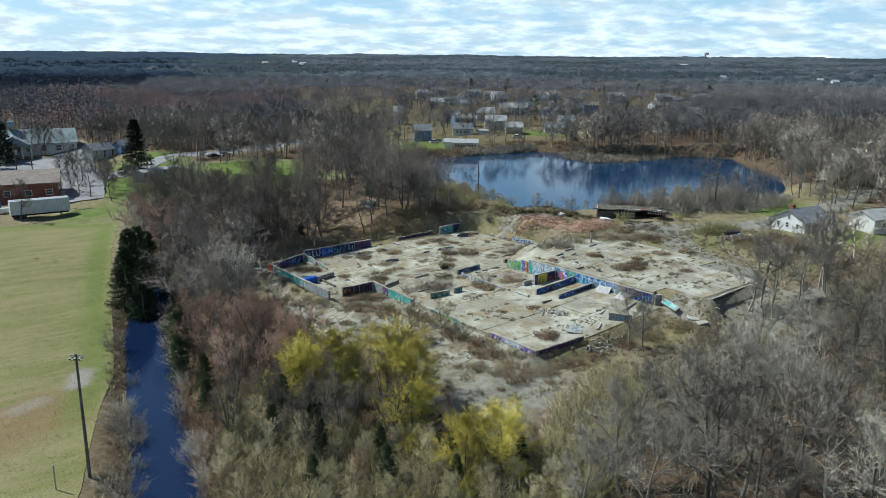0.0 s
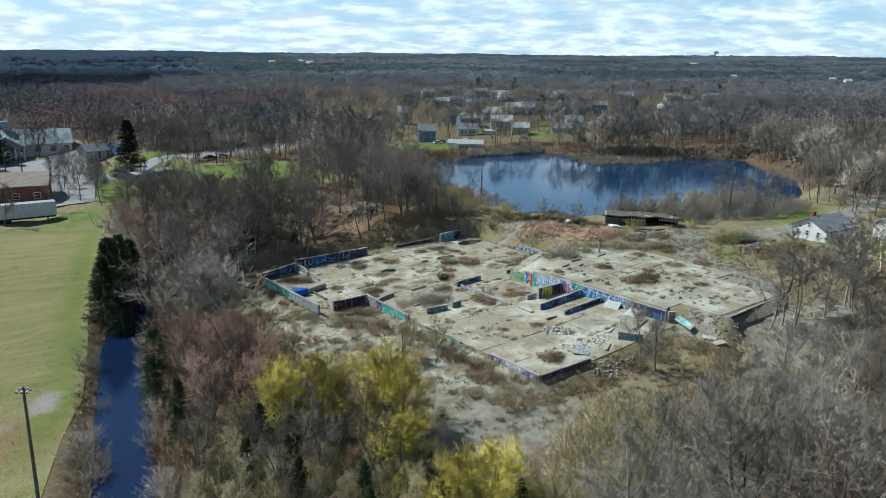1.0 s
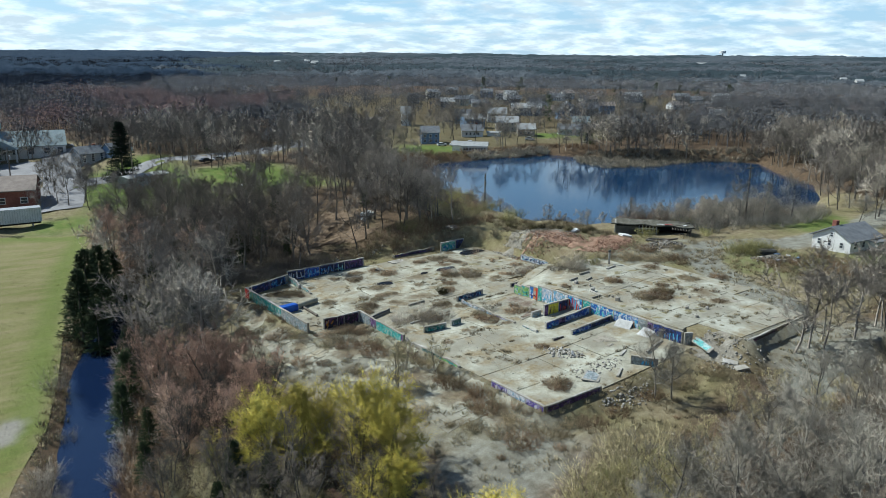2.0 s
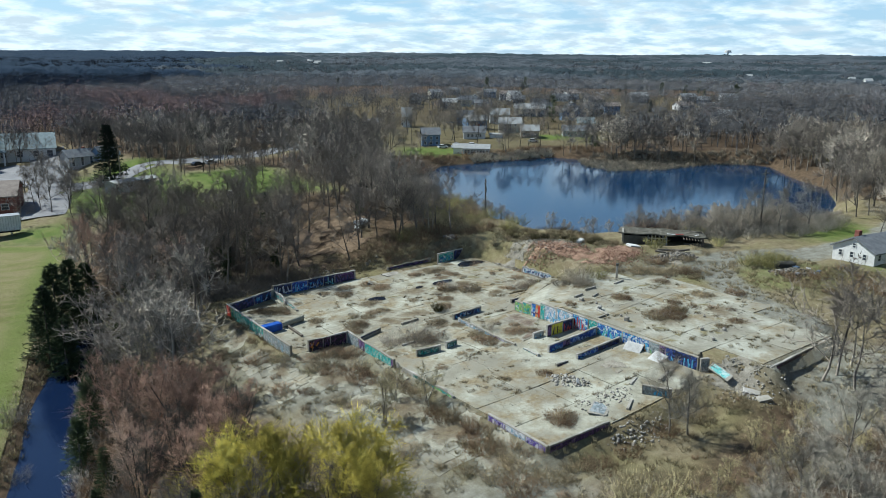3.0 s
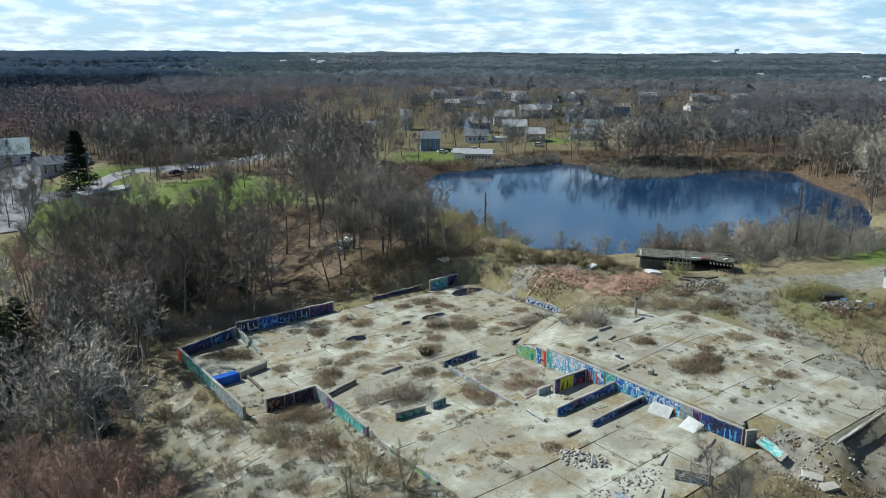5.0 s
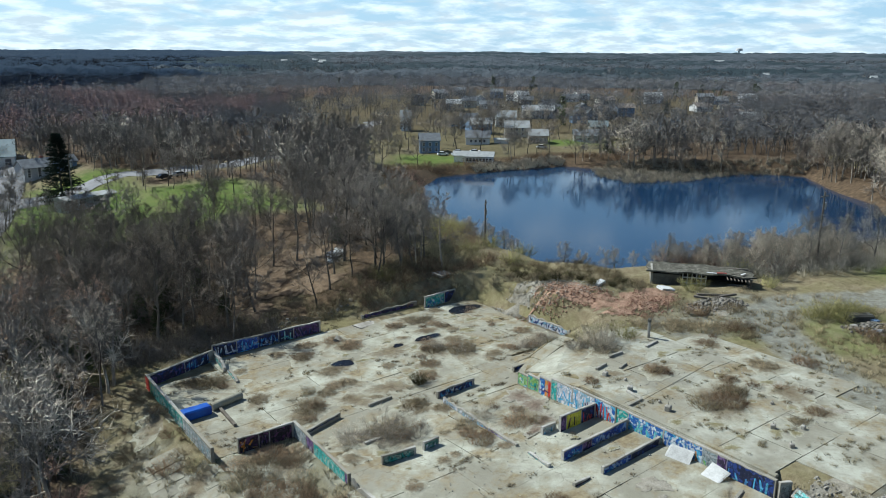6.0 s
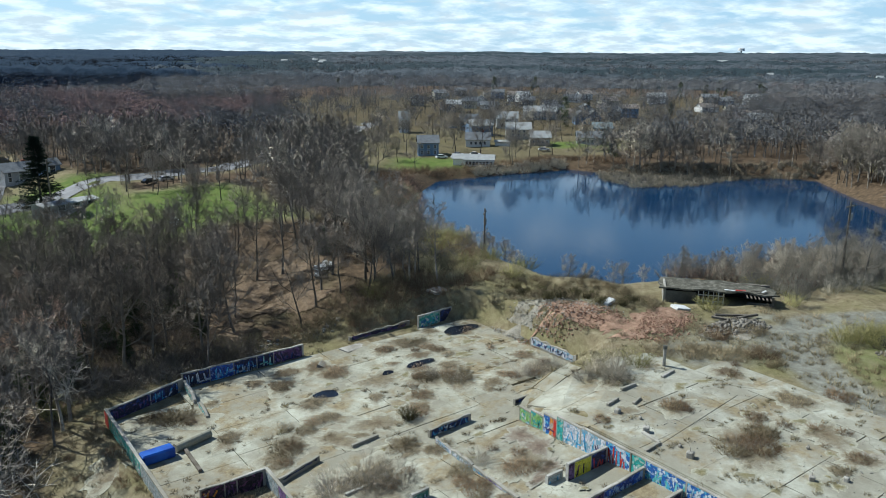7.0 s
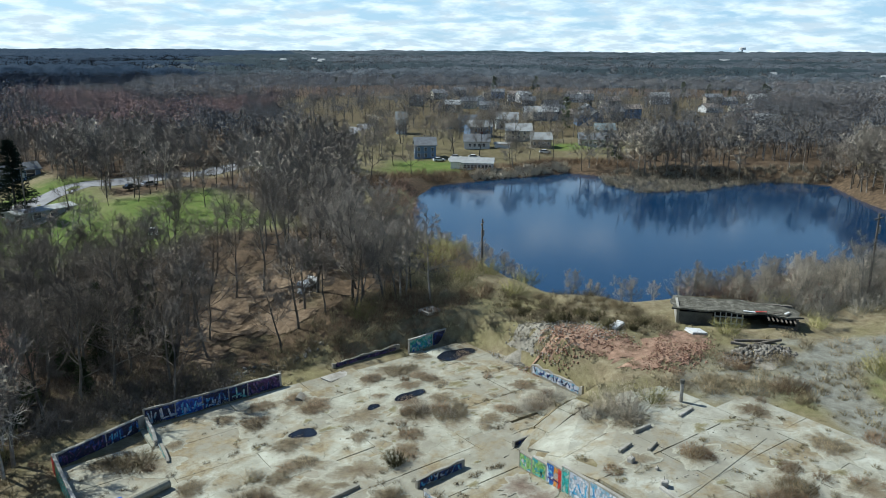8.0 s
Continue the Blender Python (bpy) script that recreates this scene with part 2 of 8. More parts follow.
def make_paint(name, c1, c2, c3, scale=2.4):
    """Sprayed shapes in three colours with dark and pale outlines, flaking off the concrete."""
    k = Mat(name, 0.6, 0, 0.4)
    bend = k.n.new("ShaderNodeTexNoise")
    bend.inputs["Scale"].default_value = 1.1
    k.l.new(k.place, bend.inputs["Vector"])
    at = k.n.new("ShaderNodeVectorMath")
    at.operation = "MULTIPLY_ADD"
    at.inputs[1].default_value = (1.3, 1.3, 1.3)
    k.l.new(bend.outputs["Color"], at.inputs[0])
    k.l.new(k.place, at.inputs[2])
    cells, rims = k.n.new("ShaderNodeTexVoronoi"), k.n.new("ShaderNodeTexVoronoi")
    rims.feature = "DISTANCE_TO_EDGE"
    for v in (cells, rims):
        v.inputs["Scale"].default_value = scale
        k.l.new(at.outputs[0], v.inputs["Vector"])
    pick = k.n.new("ShaderNodeSeparateColor")
    k.l.new(cells.outputs["Color"], pick.inputs[0])
    c = k.ramp(pick.outputs["Red"], (0.0, c1), (0.34, c1), (0.36, c2), (0.72, c2), (0.74, c3))
    c = k.mix(k.ramp(rims.outputs["Distance"], (0.03, 0.8), (0.06, 0.0)), c, tuple(0.35 * v for v in c1))
    c = k.mix(k.ramp(k.noise(scale * 0.9, 5, 0.6, off=6), (0.56, 0.0), (0.6, 0.7)), c, c3)
    c = k.mix(k.ramp(k.noise(scale * 2.3, 6, 0.7, off=2), (0.60, 0.0), (0.68, 0.8)), c, (0.42, 0.41, 0.38))
    k.color(k.mix(1.0, c, k.ramp(k.noise(9, 4, 0.7, off=1), (0.25, 0.7), (0.7, 1.0)), "MULTIPLY"))
    return k.m


def make_soil(name, c1, c2, c3, thin=None):
    """Loose earth with dead stalks and a little moss."""
    k = Mat(name, 0.95, 0, 0.1)
    c = k.ramp(k.noise(1.1, 7, 0.7), (0.32, c1), (0.5, c2), (0.66, c3))
    if thin:                                   # the earth thins out into bare concrete round its rim
        deep = k.attribute("cover")[0]
        c = k.mix(k.mix(1.0, deep, k.ramp(k.noise(1.3, 8, 0.75, off=8), (0.3, 0.0), (0.7, 1.0)), "OVERLAY"), thin, c)
    k.color(k.mix(1.0, c, k.ramp(k.noise(9, 4, 0.7), (0.25, 0.55), (0.75, 1.15)), "MULTIPLY")).bump(k.noise(6, 5, 0.7), 0.9, 0.06)
    return k.m


SOIL = make_soil("slab_soil", (0.115, 0.088, 0.056), (0.175, 0.138, 0.088), (0.225, 0.19, 0.115), (0.40, 0.392, 0.31))
MOSS = make_soil("olive_moss", (0.13, 0.11, 0.055), (0.19, 0.165, 0.08), (0.26, 0.23, 0.13), (0.40, 0.392, 0.31))
BRICK_DUST = make_soil("brick_dust", (0.20, 0.13, 0.085), (0.33, 0.21, 0.145), (0.42, 0.29, 0.205))
GRAVEL = make_soil("gravel", (0.20, 0.18, 0.14), (0.30, 0.275, 0.22), (0.39, 0.365, 0.305))
GROUND, FIELD = make_ground(), make_field()
SLAB = make_concrete("slab_concrete", (0.27, 0.26, 0.195), (0.37, 0.367, 0.29), (0.465, 0.464, 0.378), 0.95)
SLAB_UP = make_concrete("upper_slab_concrete", (0.25, 0.242, 0.19), (0.36, 0.357, 0.288), (0.44, 0.44, 0.365), 0.85)
WALLC = make_concrete("wall_concrete", (0.26, 0.25, 0.22), (0.40, 0.385, 0.34), (0.50, 0.48, 0.44), 0.25)
POND = make_water("pond_water", (0.003, 0.026, 0.07), 0.2, 1.4)
CREEK = make_water("creek_water", (0.006, 0.014, 0.042), 0.5, 2.2)
PUDDLE = make_water("puddle_water", (0.012, 0.016, 0.025), 0.04, 2.0)
ASPHALT = simple("asphalt", (0.19, 0.19, 0.195), (0.27, 0.27, 0.275), 0.8)
BRICK = simple("brick_rubble", (0.23, 0.12, 0.08), (0.42, 0.26, 0.18), 2.0, bump=0.4)
RUBBLE_DARK = simple("earthy_rubble", (0.13, 0.115, 0.09), (0.27, 0.25, 0.215), 2.0, bump=0.4)
RUBBLE = simple("concrete_rubble", (0.26, 0.24, 0.20), (0.45, 0.43, 0.38), 2.0, bump=0.4)
WHITE = simple("white_siding", (0.66, 0.66, 0.63), (0.80, 0.80, 0.78), 1.0, 0.6, 0.1)
CREAM = simple("cream_siding", (0.50, 0.46, 0.36), (0.62, 0.58, 0.47), 1.0, 0.7, 0.1)
BLUE_SIDING = simple("blue_siding", (0.14, 0.22, 0.34), (0.19, 0.28, 0.41), 1.0, 0.7, 0.1)
GREY_SIDING = simple("grey_siding", (0.34, 0.35, 0.35), (0.44, 0.45, 0.45), 1.0, 0.7, 0.1)
TAN_SIDING = simple("tan_siding", (0.38, 0.31, 0.22), (0.48, 0.41, 0.31), 1.0, 0.7, 0.1)
SHINGLE = simple("grey_shingles", (0.15, 0.16, 0.17), (0.23, 0.245, 0.255), 2.5, 0.9, 0.4)
SHINGLE_BROWN = simple("brown_shingles", (0.20, 0.165, 0.14), (0.28, 0.24, 0.205), 2.5, 0.9, 0.4)
SHINGLE_PALE = simple("pale_shingles", (0.34, 0.35, 0.34), (0.45, 0.46, 0.45), 2.5, 0.9, 0.4)
SHINGLE_GREEN = simple("green_shingles", (0.22, 0.28, 0.29), (0.30, 0.36, 0.37), 2.5, 0.9, 0.4)
BRICKWALL = simple("brick_wall", (0.20, 0.075, 0.055), (0.29, 0.12, 0.085), 3.0, 0.9, 0.4)
WOOD = simple("weathered_wood", (0.10, 0.085, 0.065), (0.20, 0.175, 0.145), 2.0, 0.9, 0.4)
TAR = simple("tar_roof", (0.06, 0.058, 0.05), (0.16, 0.155, 0.13), 1.0, 0.9, 0.4)
STEEL = simple("galvanised_steel", (0.32, 0.33, 0.34), (0.45, 0.46, 0.47), 3.0, 0.5, 0.1, 0.6)
RUBBER = simple("rubber", (0.02, 0.02, 0.02), (0.04, 0.04, 0.04), 3.0, 0.8, 0.2)
DARK = simple("dark_void", (0.012, 0.012, 0.014), (0.03, 0.03, 0.03), 1.0, 0.8, 0.1)
GLASS = Mat("window_glass", 0.08, 0, 0.6).color((0.03, 0.04, 0.055)).m
BLUE_TARP = simple("blue_paint", (0.01, 0.06, 0.34), (0.02, 0.12, 0.5), 2.0, 0.5, 0.3)
REED = twig_material("reeds", (0.44, 0.37, 0.26), (0.53, 0.46, 0.34), (0.60, 0.53, 0.40))
PAINTS = {
    "navy": make_paint("navy_paint", (0.01, 0.015, 0.05), (0.02, 0.05, 0.22), (0.015, 0.02, 0.06)),
    "teal": make_paint("teal_paint", (0.03, 0.30, 0.27), (0.06, 0.42, 0.38), (0.35, 0.50, 0.42)),
    "blue": make_paint("blue_spray", (0.02, 0.12, 0.42), (0.10, 0.40, 0.62), (0.60, 0.66, 0.70)),
    "white": make_paint("white_spray", (0.70, 0.70, 0.72), (0.52, 0.55, 0.62), (0.20, 0.38, 0.50), 2.5),
    "purple": make_paint("purple_spray", (0.10, 0.06, 0.30), (0.30, 0.27, 0.50), (0.55, 0.54, 0.62), 2.5),
    "dark": make_paint("black_spray_and_shade", (0.015, 0.015, 0.02), (0.04, 0.025, 0.045), (0.14, 0.05, 0.13)),
    "yellow": make_paint("yellow_spray", (0.65, 0.58, 0.03), (0.72, 0.66, 0.06), (0.60, 0.55, 0.08)),
    "red": make_paint("red_spray", (0.55, 0.03, 0.02), (0.62, 0.05, 0.03), (0.45, 0.10, 0.08)),
    "green": make_paint("green_spray", (0.20, 0.42, 0.10), (0.33, 0.52, 0.20), (0.06, 0.32, 0.33)),
    "violet": make_paint("violet_spray", (0.08, 0.03, 0.13), (0.17, 0.10, 0.24), (0.03, 0.02, 0.05)),
    "cobalt": make_paint("cobalt_spray", (0.02, 0.05, 0.26), (0.03, 0.10, 0.45), (0.30, 0.42, 0.62)),
    "sky": make_paint("sky_blue_spray", (0.10, 0.45, 0.75), (0.16, 0.55, 0.80), (0.10, 0.30, 0.60)),
    "slate": make_paint("faded_grey_spray", (0.20, 0.24, 0.25), (0.36, 0.38, 0.38), (0.30, 0.36, 0.37)),
    "teal_pale": make_paint("pale_teal_spray", (0.20, 0.58, 0.55), (0.12, 0.50, 0.47), (0.42, 0.62, 0.60)),
    "teal_dark": make_paint("dark_teal_spray", (0.02, 0.10, 0.09), (0.05, 0.18, 0.15), (0.22, 0.30, 0.26)),
    "orange": make_paint("orange_spray", (0.70, 0.26, 0.03), (0.66, 0.34, 0.10), (0.45, 0.40, 0.35)),
}

# ---- the lie of the land ----


def sm(a, b, v):
    t = np.clip((np.asarray(v, float) - a) / (b - a), 0, 1)
    return t * t * (3 - 2 * t)


def ring_distance(poly, x, y):
    """Signed distance to a closed outline, below zero inside."""
    x, y = np.asarray(x, float), np.asarray(y, float)
    best, inside = np.full(x.shape, 1e18), np.zeros(x.shape, bool)
    for (ax, ay), (bx, by) in zip(poly, poly[1:] + poly[:1]):
        dx, dy = bx - ax, by - ay
        u = np.clip(((x - ax) * dx + (y - ay) * dy) / (dx * dx + dy * dy), 0, 1)
        best = np.minimum(best, (x - ax - u * dx) ** 2 + (y - ay - u * dy) ** 2)
        if ay != by:
            inside ^= ((ay > y) != (by > y)) & (x < (bx - ax) * (y - ay) / (by - ay) + ax)
    return np.where(inside, -1, 1) * np.sqrt(best)


def line_distance(line, x, y):
    x, y = np.asarray(x, float), np.asarray(y, float)
    best = np.full(x.shape, 1e18)
    for (ax, ay), (bx, by) in zip(line, line[1:]):
        dx, dy = bx - ax, by - ay
        u = np.clip(((x - ax) * dx + (y - ay) * dy) / (dx * dx + dy * dy), 0, 1)
        best = np.minimum(best, (x - ax - u * dx) ** 2 + (y - ay - u * dy) ** 2)
    return np.sqrt(best)


POND_Z, CREEK_Z = 1.3, -2.6
POND_RING = [(111, 138), (108.5, 128), (110, 118), (107.5, 107), (107.5, 99.5), (112, 93.5), (119.5, 91), (130, 88), (142, 85), (150, 79.5), (162, 79), (178, 85), (196, 96),
             (206, 110), (222, 126), (214, 139), (200, 146), (190, 160), (184, 174), (173, 175), (157, 177.5), (144, 178), (134, 170), (124, 158)]
CREEK_LINE = [(-30, -110), (-6, -40), (6, 0), (12.5, 32), (16.8, 50), (19, 58), (21.7, 67), (25, 79), (27, 87), (30, 95), (36, 108), (38, 113)]
FIELD_RING = [(40.5, 143), (34, 125), (28, 105), (23.6, 88), (20.2, 76), (16.6, 68), (14, 61), (11.5, 54), (8, 46), (-70, 20), (-150, 60), (-150, 190), (0, 156), (22, 151.5), (31, 149.5)]
LOWER_RING = [(47.7, 94.6), (47.7, 77.5), (54.5, 77.5), (54.5, 46.3), (66, 46.3), (75.65, 46.6), (75.65, 72.5), (78, 77), (88.5, 79), (89, 96), (81, 99), (67.8, 98), (55, 97.6)]
UPPER_RING = [(75.85, 72.5), (75.85, 48.3), (77.2, 47.7), (78.6, 45.2), (79.3, 42.4), (91.6, 43.0), (92.0, 50), (97, 57), (98.5, 66), (92, 71.5), (86, 74.5), (79, 77)]
ROAD_LINE = [(-60, 176), (0, 186), (30, 191), (57, 199), (76, 203), (98, 208), (120, 220), (150, 250), (200, 300)]
SIDE_LINE = [(40, 168), (44, 182), (48, 200), (53, 226), (58, 256)]
LOT_RING = [(16, 205), (44, 207), (52, 226), (50, 240), (30, 247), (0, 245), (0, 210)]
YARD_LINE = [(80, 36), (87, 39.5), (93.2, 46), (97, 55.5), (101, 61.6), (106.6, 67.5), (115.5, 67.5), (123, 62.5), (134, 60), (150, 62), (180, 66)]
APRON_RING = [(44, 84), (41, 74), (45, 64), (46, 52), (38, 44), (44, 38), (54, 42), (54, 77), (47.5, 78), (47.5, 88)]


def lower(x, y):
    return 0.75 + 0.45 * sm(52, 80, x) + 0.75 * sm(82, 60, y) + 0.5 * np.clip((np.asarray(x, float) - 64) / 11, 0, 1) * sm(68, 58, y)


def upper(x, y):
    return 3.75 - 2.2 * sm(67, 76, y) * sm(85, 76, x)


def rough(x, y):
    return (0.30 * np.sin(x * 0.31 + 1.3 * np.sin(y * 0.23)) * np.sin(y * 0.27 + 0.7) + 0.12 * np.sin(x * 0.9 + y * 0.4) * np.sin(y * 1.1 - x * 0.3))


def land(x, y):
    """The ground's height."""
    x, y = np.asarray(x, float), np.asarray(y, float)
    z = -1.7 + 2.2 * sm(30, 52, x) + 3.2 * sm(74, 90, x + 0.12 * (y - 60))
    z = z + 2.6 * sm(80, 150, y) * sm(60, 20, x) + 1.0 * sm(85, 140, y) * sm(20, 80, x) * sm(110, 70, x)
    d = np.hypot(x, y)
    z = z + 2.0 * sm(150, 400, d) + 24 * sm(500, 3400, d) + 3 * sm(400, 900, d) * np.sin(x * 0.0041 + 1) * np.sin(y * 0.0036)
    z = z - 1.35 * sm(135, 172, y) * sm(122, 150, x) * sm(900, 450, d)      # low ground across the pond
    fieldy = sm(4, -2, ring_distance(FIELD_RING, x, y))
    z = z + rough(x, y) * (1 - 0.8 * fieldy)
    # bank of spoil between the slab and the pond
    mound = np.exp(-(((x - 95) * 0.72 + (y - 84) * 0.69) / 5.0) ** 2 - (((x - 95) * 0.69 - (y - 84) * 0.72) / 12.0) ** 2)
    z = z + 1.4 * mound
    pond = ring_distance(POND_RING, x, y)
    z = np.where(pond < 6, z + (np.minimum(z, POND_Z - 1.2) - z) * sm(6, -3, pond), z)
    creek = line_distance(CREEK_LINE, x, y)
    z = np.where(creek < 7, z + (CREEK_Z - 0.7 - z) * sm(4.7, 0.9, creek), z)
    z = z + (np.maximum(np.minimum(z, 2.4), 2.2) - z) * sm(33, 41, y) * sm(46, 43.5, y) * sm(76.5, 82, x) * sm(108, 96, x)      # level ground below the upper slab's eastern edge
    z = z + (np.maximum(z, 1.75) - z) * sm(70, 74.5, x) * sm(84, 79, x) * sm(37.5, 42, y) * sm(49, 47.5, y)      # rubble banked at the corner of the floors
    lo, hi = ring_distance(LOWER_RING, x, y), ring_distance(UPPER_RING, x, y)
    z = np.where(lo < 2.5, z + (lower(x, y) - 0.07 - z) * sm(2.5, 0.0, lo), z)
    reach = np.where(y < 46, np.where(x < 80, 2.6, 0.8), 2.5)
    z = np.where(hi < reach, z + (upper(x, y) - 0.07 - z) * sm(1.0, 0.05, hi / reach), z)
    z = np.where(lo < 0.9, lower(x, y) - 0.07 - 0.2 * sm(-0.3, -1.5, lo), z)
    z = z + 0.42 * sm(47.55, 46.7, x) * sm(39, 44, x) * sm(75.5, 78.5, y) * sm(98, 95, y)      # turf banked against the west wall
    return z


def ground_z(x, y):
    return float(land(np.array([x]), np.array([y]))[0])


def spread(*pieces):
    """Grid lines: (from, to, step) pieces joined."""
    out = []
    for a, b, s in pieces:
        out += list(np.arange(a, b, s))
    return np.array(out + [pieces[-1][1]])


def mesh_from(name, verts, faces, mat, smooth=False):
    me = bpy.data.meshes.new(name)
    me.from_pydata([tuple(v) for v in verts], [], faces)
    me.materials.append(mat)
    if smooth:
        me.polygons.foreach_set("use_smooth", [True] * len(me.polygons))
    me.update()
    return me


def crown_dirs(v, share=0.38):
    """For each vertex of a plant the way out from the heart of its crown, and a middling shade."""
    lo, hi = v.min(0), v.max(0)
    mid = np.array([(lo[0] + hi[0]) / 2, (lo[1] + hi[1]) / 2, lo[2] + share * (hi[2] - lo[2])])
    d = (v - mid) / np.maximum((hi - lo) / 2, 0.1)
    d /= np.maximum(np.linalg.norm(d, axis=1, keepdims=True), 0.6)
    return np.concatenate([d, np.full((len(v), 1), 0.5)], 1)


def tri_mesh(name, verts, tris, mat, tuft=None):
    """A mesh from arrays of vertices and triangles."""
    me = bpy.data.meshes.new(name)
    nv, nt = len(verts), len(tris)
    me.vertices.add(nv)
    me.vertices.foreach_set("co", np.asarray(verts, np.float32).ravel())
    me.loops.add(nt * 3)
    me.loops.foreach_set("vertex_index", np.asarray(tris, np.int32).ravel())
    me.polygons.add(nt)
    me.polygons.foreach_set("loop_start", np.arange(0, nt * 3, 3, dtype=np.int32))
    me.materials.append(mat)
    me.update(calc_edges=True)
    if tuft is not None:
        me.color_attributes.new("tuft", "FLOAT_COLOR", "POINT").data.foreach_set("color", np.asarray(tuft, np.float32).ravel())
    return me


def plant_mesh(name, verts, tris, mat):
    return tri_mesh(name, verts, tris, mat, crown_dirs(np.asarray(verts)))


def grid_sheet(name, xs, ys, height, mat, keep=None, cover=None, edge=None):
    gx, gy = np.meshgrid(xs, ys)
    gz = height(gx, gy)
    nx, ny = len(xs), len(ys)
    verts = np.stack([gx, gy, gz], -1).reshape(-1, 3)
    i, j = np.meshgrid(np.arange(nx - 1), np.arange(ny - 1))
    a = (j * nx + i).ravel()
    quads = np.stack([a, a + 1, a + nx + 1, a + nx], -1)
    if keep is not None:
        quads = quads[keep(verts[quads].mean(1)[:, 0], verts[quads].mean(1)[:, 1])]
        used = np.unique(quads)
        remap = np.zeros(len(verts), int)
        remap[used] = np.arange(len(used))
        verts, quads = verts[used], remap[quads]
    if edge is not None:
        for _ in range(2):
            d, e = edge(verts[:, 0], verts[:, 1]), 0.05
            gx, gy = (edge(verts[:, 0] + e, verts[:, 1]) - d) / e, (edge(verts[:, 0], verts[:, 1] + e) - d) / e
            near = (d > 0)
            verts[near, 0] -= (gx * d)[near]
            verts[near, 1] -= (gy * d)[near]
        verts[:, 2] = height(verts[:, 0], verts[:, 1])
    me = mesh_from(name, verts, quads.tolist(), mat, True)
    if cover is not None:
        layer = me.color_attributes.new("cover", "FLOAT_COLOR", "POINT")
        rgb = cover(verts[:, 0], verts[:, 1])
        layer.data.foreach_set("color", np.concatenate([rgb, np.ones((len(verts), 1))], 1).astype(np.float32).ravel())
    return new(name, me)


def zones(x, y):
    """Green grass, leaf litter, old paving."""
    d = np.hypot(x - 60, y - 60)
    field = ring_distance(FIELD_RING, x, y)
    site = np.minimum(ring_distance(LOWER_RING, x, y), ring_distance(UPPER_RING, x, y))
    woods = wooded(x, y)
    lawn = np.maximum.reduce([sm(6, -4, ring_distance(r, x, y)) for r in LAWNS])
    green = np.maximum(lawn, 0.85 * sm(7, 1, line_distance([(52, 150), (60, 160), (74, 176)], x, y)))
    litter = np.clip(woods * 1.0, 0, 1) * (1 - lawn)
    litter = np.maximum(litter, sm(9, 3, line_distance(CREEK_LINE, x, y)))
    litter = np.maximum(litter, sm(14, 7, line_distance([(136, 178), (160, 182), (188, 180), (198, 166), (214, 152), (228, 132), (212, 106), (198, 88)], x, y)))
    paved = 0.46 * sm(5, -2, ring_distance(APRON_RING, x, y)) * sm(46.6, 45.4, np.where((y > 77) & (y < 97), x, 0.0))
    for r in BARE_PAVING:
        paved = np.maximum(paved, 0.8 * sm(1.5, -1.0, ring_distance(r, x, y)))
    paved = np.maximum(paved, sm(3.4, 1.6, line_distance(YARD_LINE, x, y)))
    paved = np.maximum(paved, 0.5 * sm(6, 2, line_distance([(96, 70), (106, 70), (114, 66)], x, y)))
    town = sm(20, -10, ring_distance([(150, 190), (228, 190), (470, 300), (420, 470), (230, 470), (165, 265)], x, y))
    litter = np.maximum(litter, 0.6 * town)
    green = np.maximum(green, 0.12 * town)
    litter = np.maximum(litter, sm(11, 7, np.hypot(x - 72, y - 119)))
    paved = np.maximum(paved, 0.7 * sm(4, 0, ring_distance([(81, 42), (92, 42.5), (97, 36), (84, 35)], x, y)))
    green = np.maximum(green, 0.42 * sm(3, -2, ring_distance(MOSSY_YARD, x, y)) * (1 - paved))
    return np.stack([green, litter, paved], -1)


BARE_PAVING = [[(42, 47), (46, 49), (50, 47), (52.5, 42.5), (49, 39.5), (44, 39), (41, 43)], [(41.5, 73), (45, 75), (49, 71), (51.5, 66), (48, 63), (44, 66)], [(48, 52), (50.5, 58), (52, 62), (50, 63), (46.5, 58)]]
MOSSY_YARD = [(98, 66), (101, 58), (106, 52), (116, 50), (121, 55), (116, 60), (110, 63), (105, 66)]
LAWNS = [[(46, 162), (70, 158), (72, 196), (48, 198)], [(70, 150), (92, 150), (94, 186), (72, 182)], [(56, 200), (75, 200), (75, 212), (56, 212)], [(146, 188), (160, 186), (166, 200), (152, 208), (140, 194)],
         [(121, 47), (132, 44), (134, 50), (124, 52)], [(134, 64), (146, 62), (149, 68), (136, 70)], [(207, 198), (224, 194), (230, 206), (208, 212)],
         [(32, 150), (41, 148), (44, 158), (36, 160)]]
OPEN_RINGS = [[(44, 158), (72, 154), (74, 202), (44, 206)], FIELD_RING, POND_RING, LOWER_RING, UPPER_RING, LOT_RING,
              [(16, 150), (46, 146), (46, 205), (16, 210)], [(47.7, 100), (40, 84), (43, 60), (47, 45), (62, 40), (76, 42), (92, 40), (112, 44), (116, 70), (108, 94), (96, 101), (84, 102), (66, 102)],
              [(112, 44), (150, 40), (165, 66), (150, 72), (116, 70)], [(112, 68), (172, 62), (178, 84), (120, 95), (108, 98), (106, 84)], [(128, 178), (190, 176), (225, 190), (225, 265), (150, 262)], [(88, 100), (110, 92), (112, 118), (112, 140), (126, 160), (140, 178), (132, 184), (112, 162), (100, 138), (96, 120)], [(68, 148), (94, 148), (96, 190), (70, 186)]]
CLEARINGS = [(72, 118, 8), (60, 205, 8), (38, 258, 14), (62, 220, 9), (222, 204, 18)]


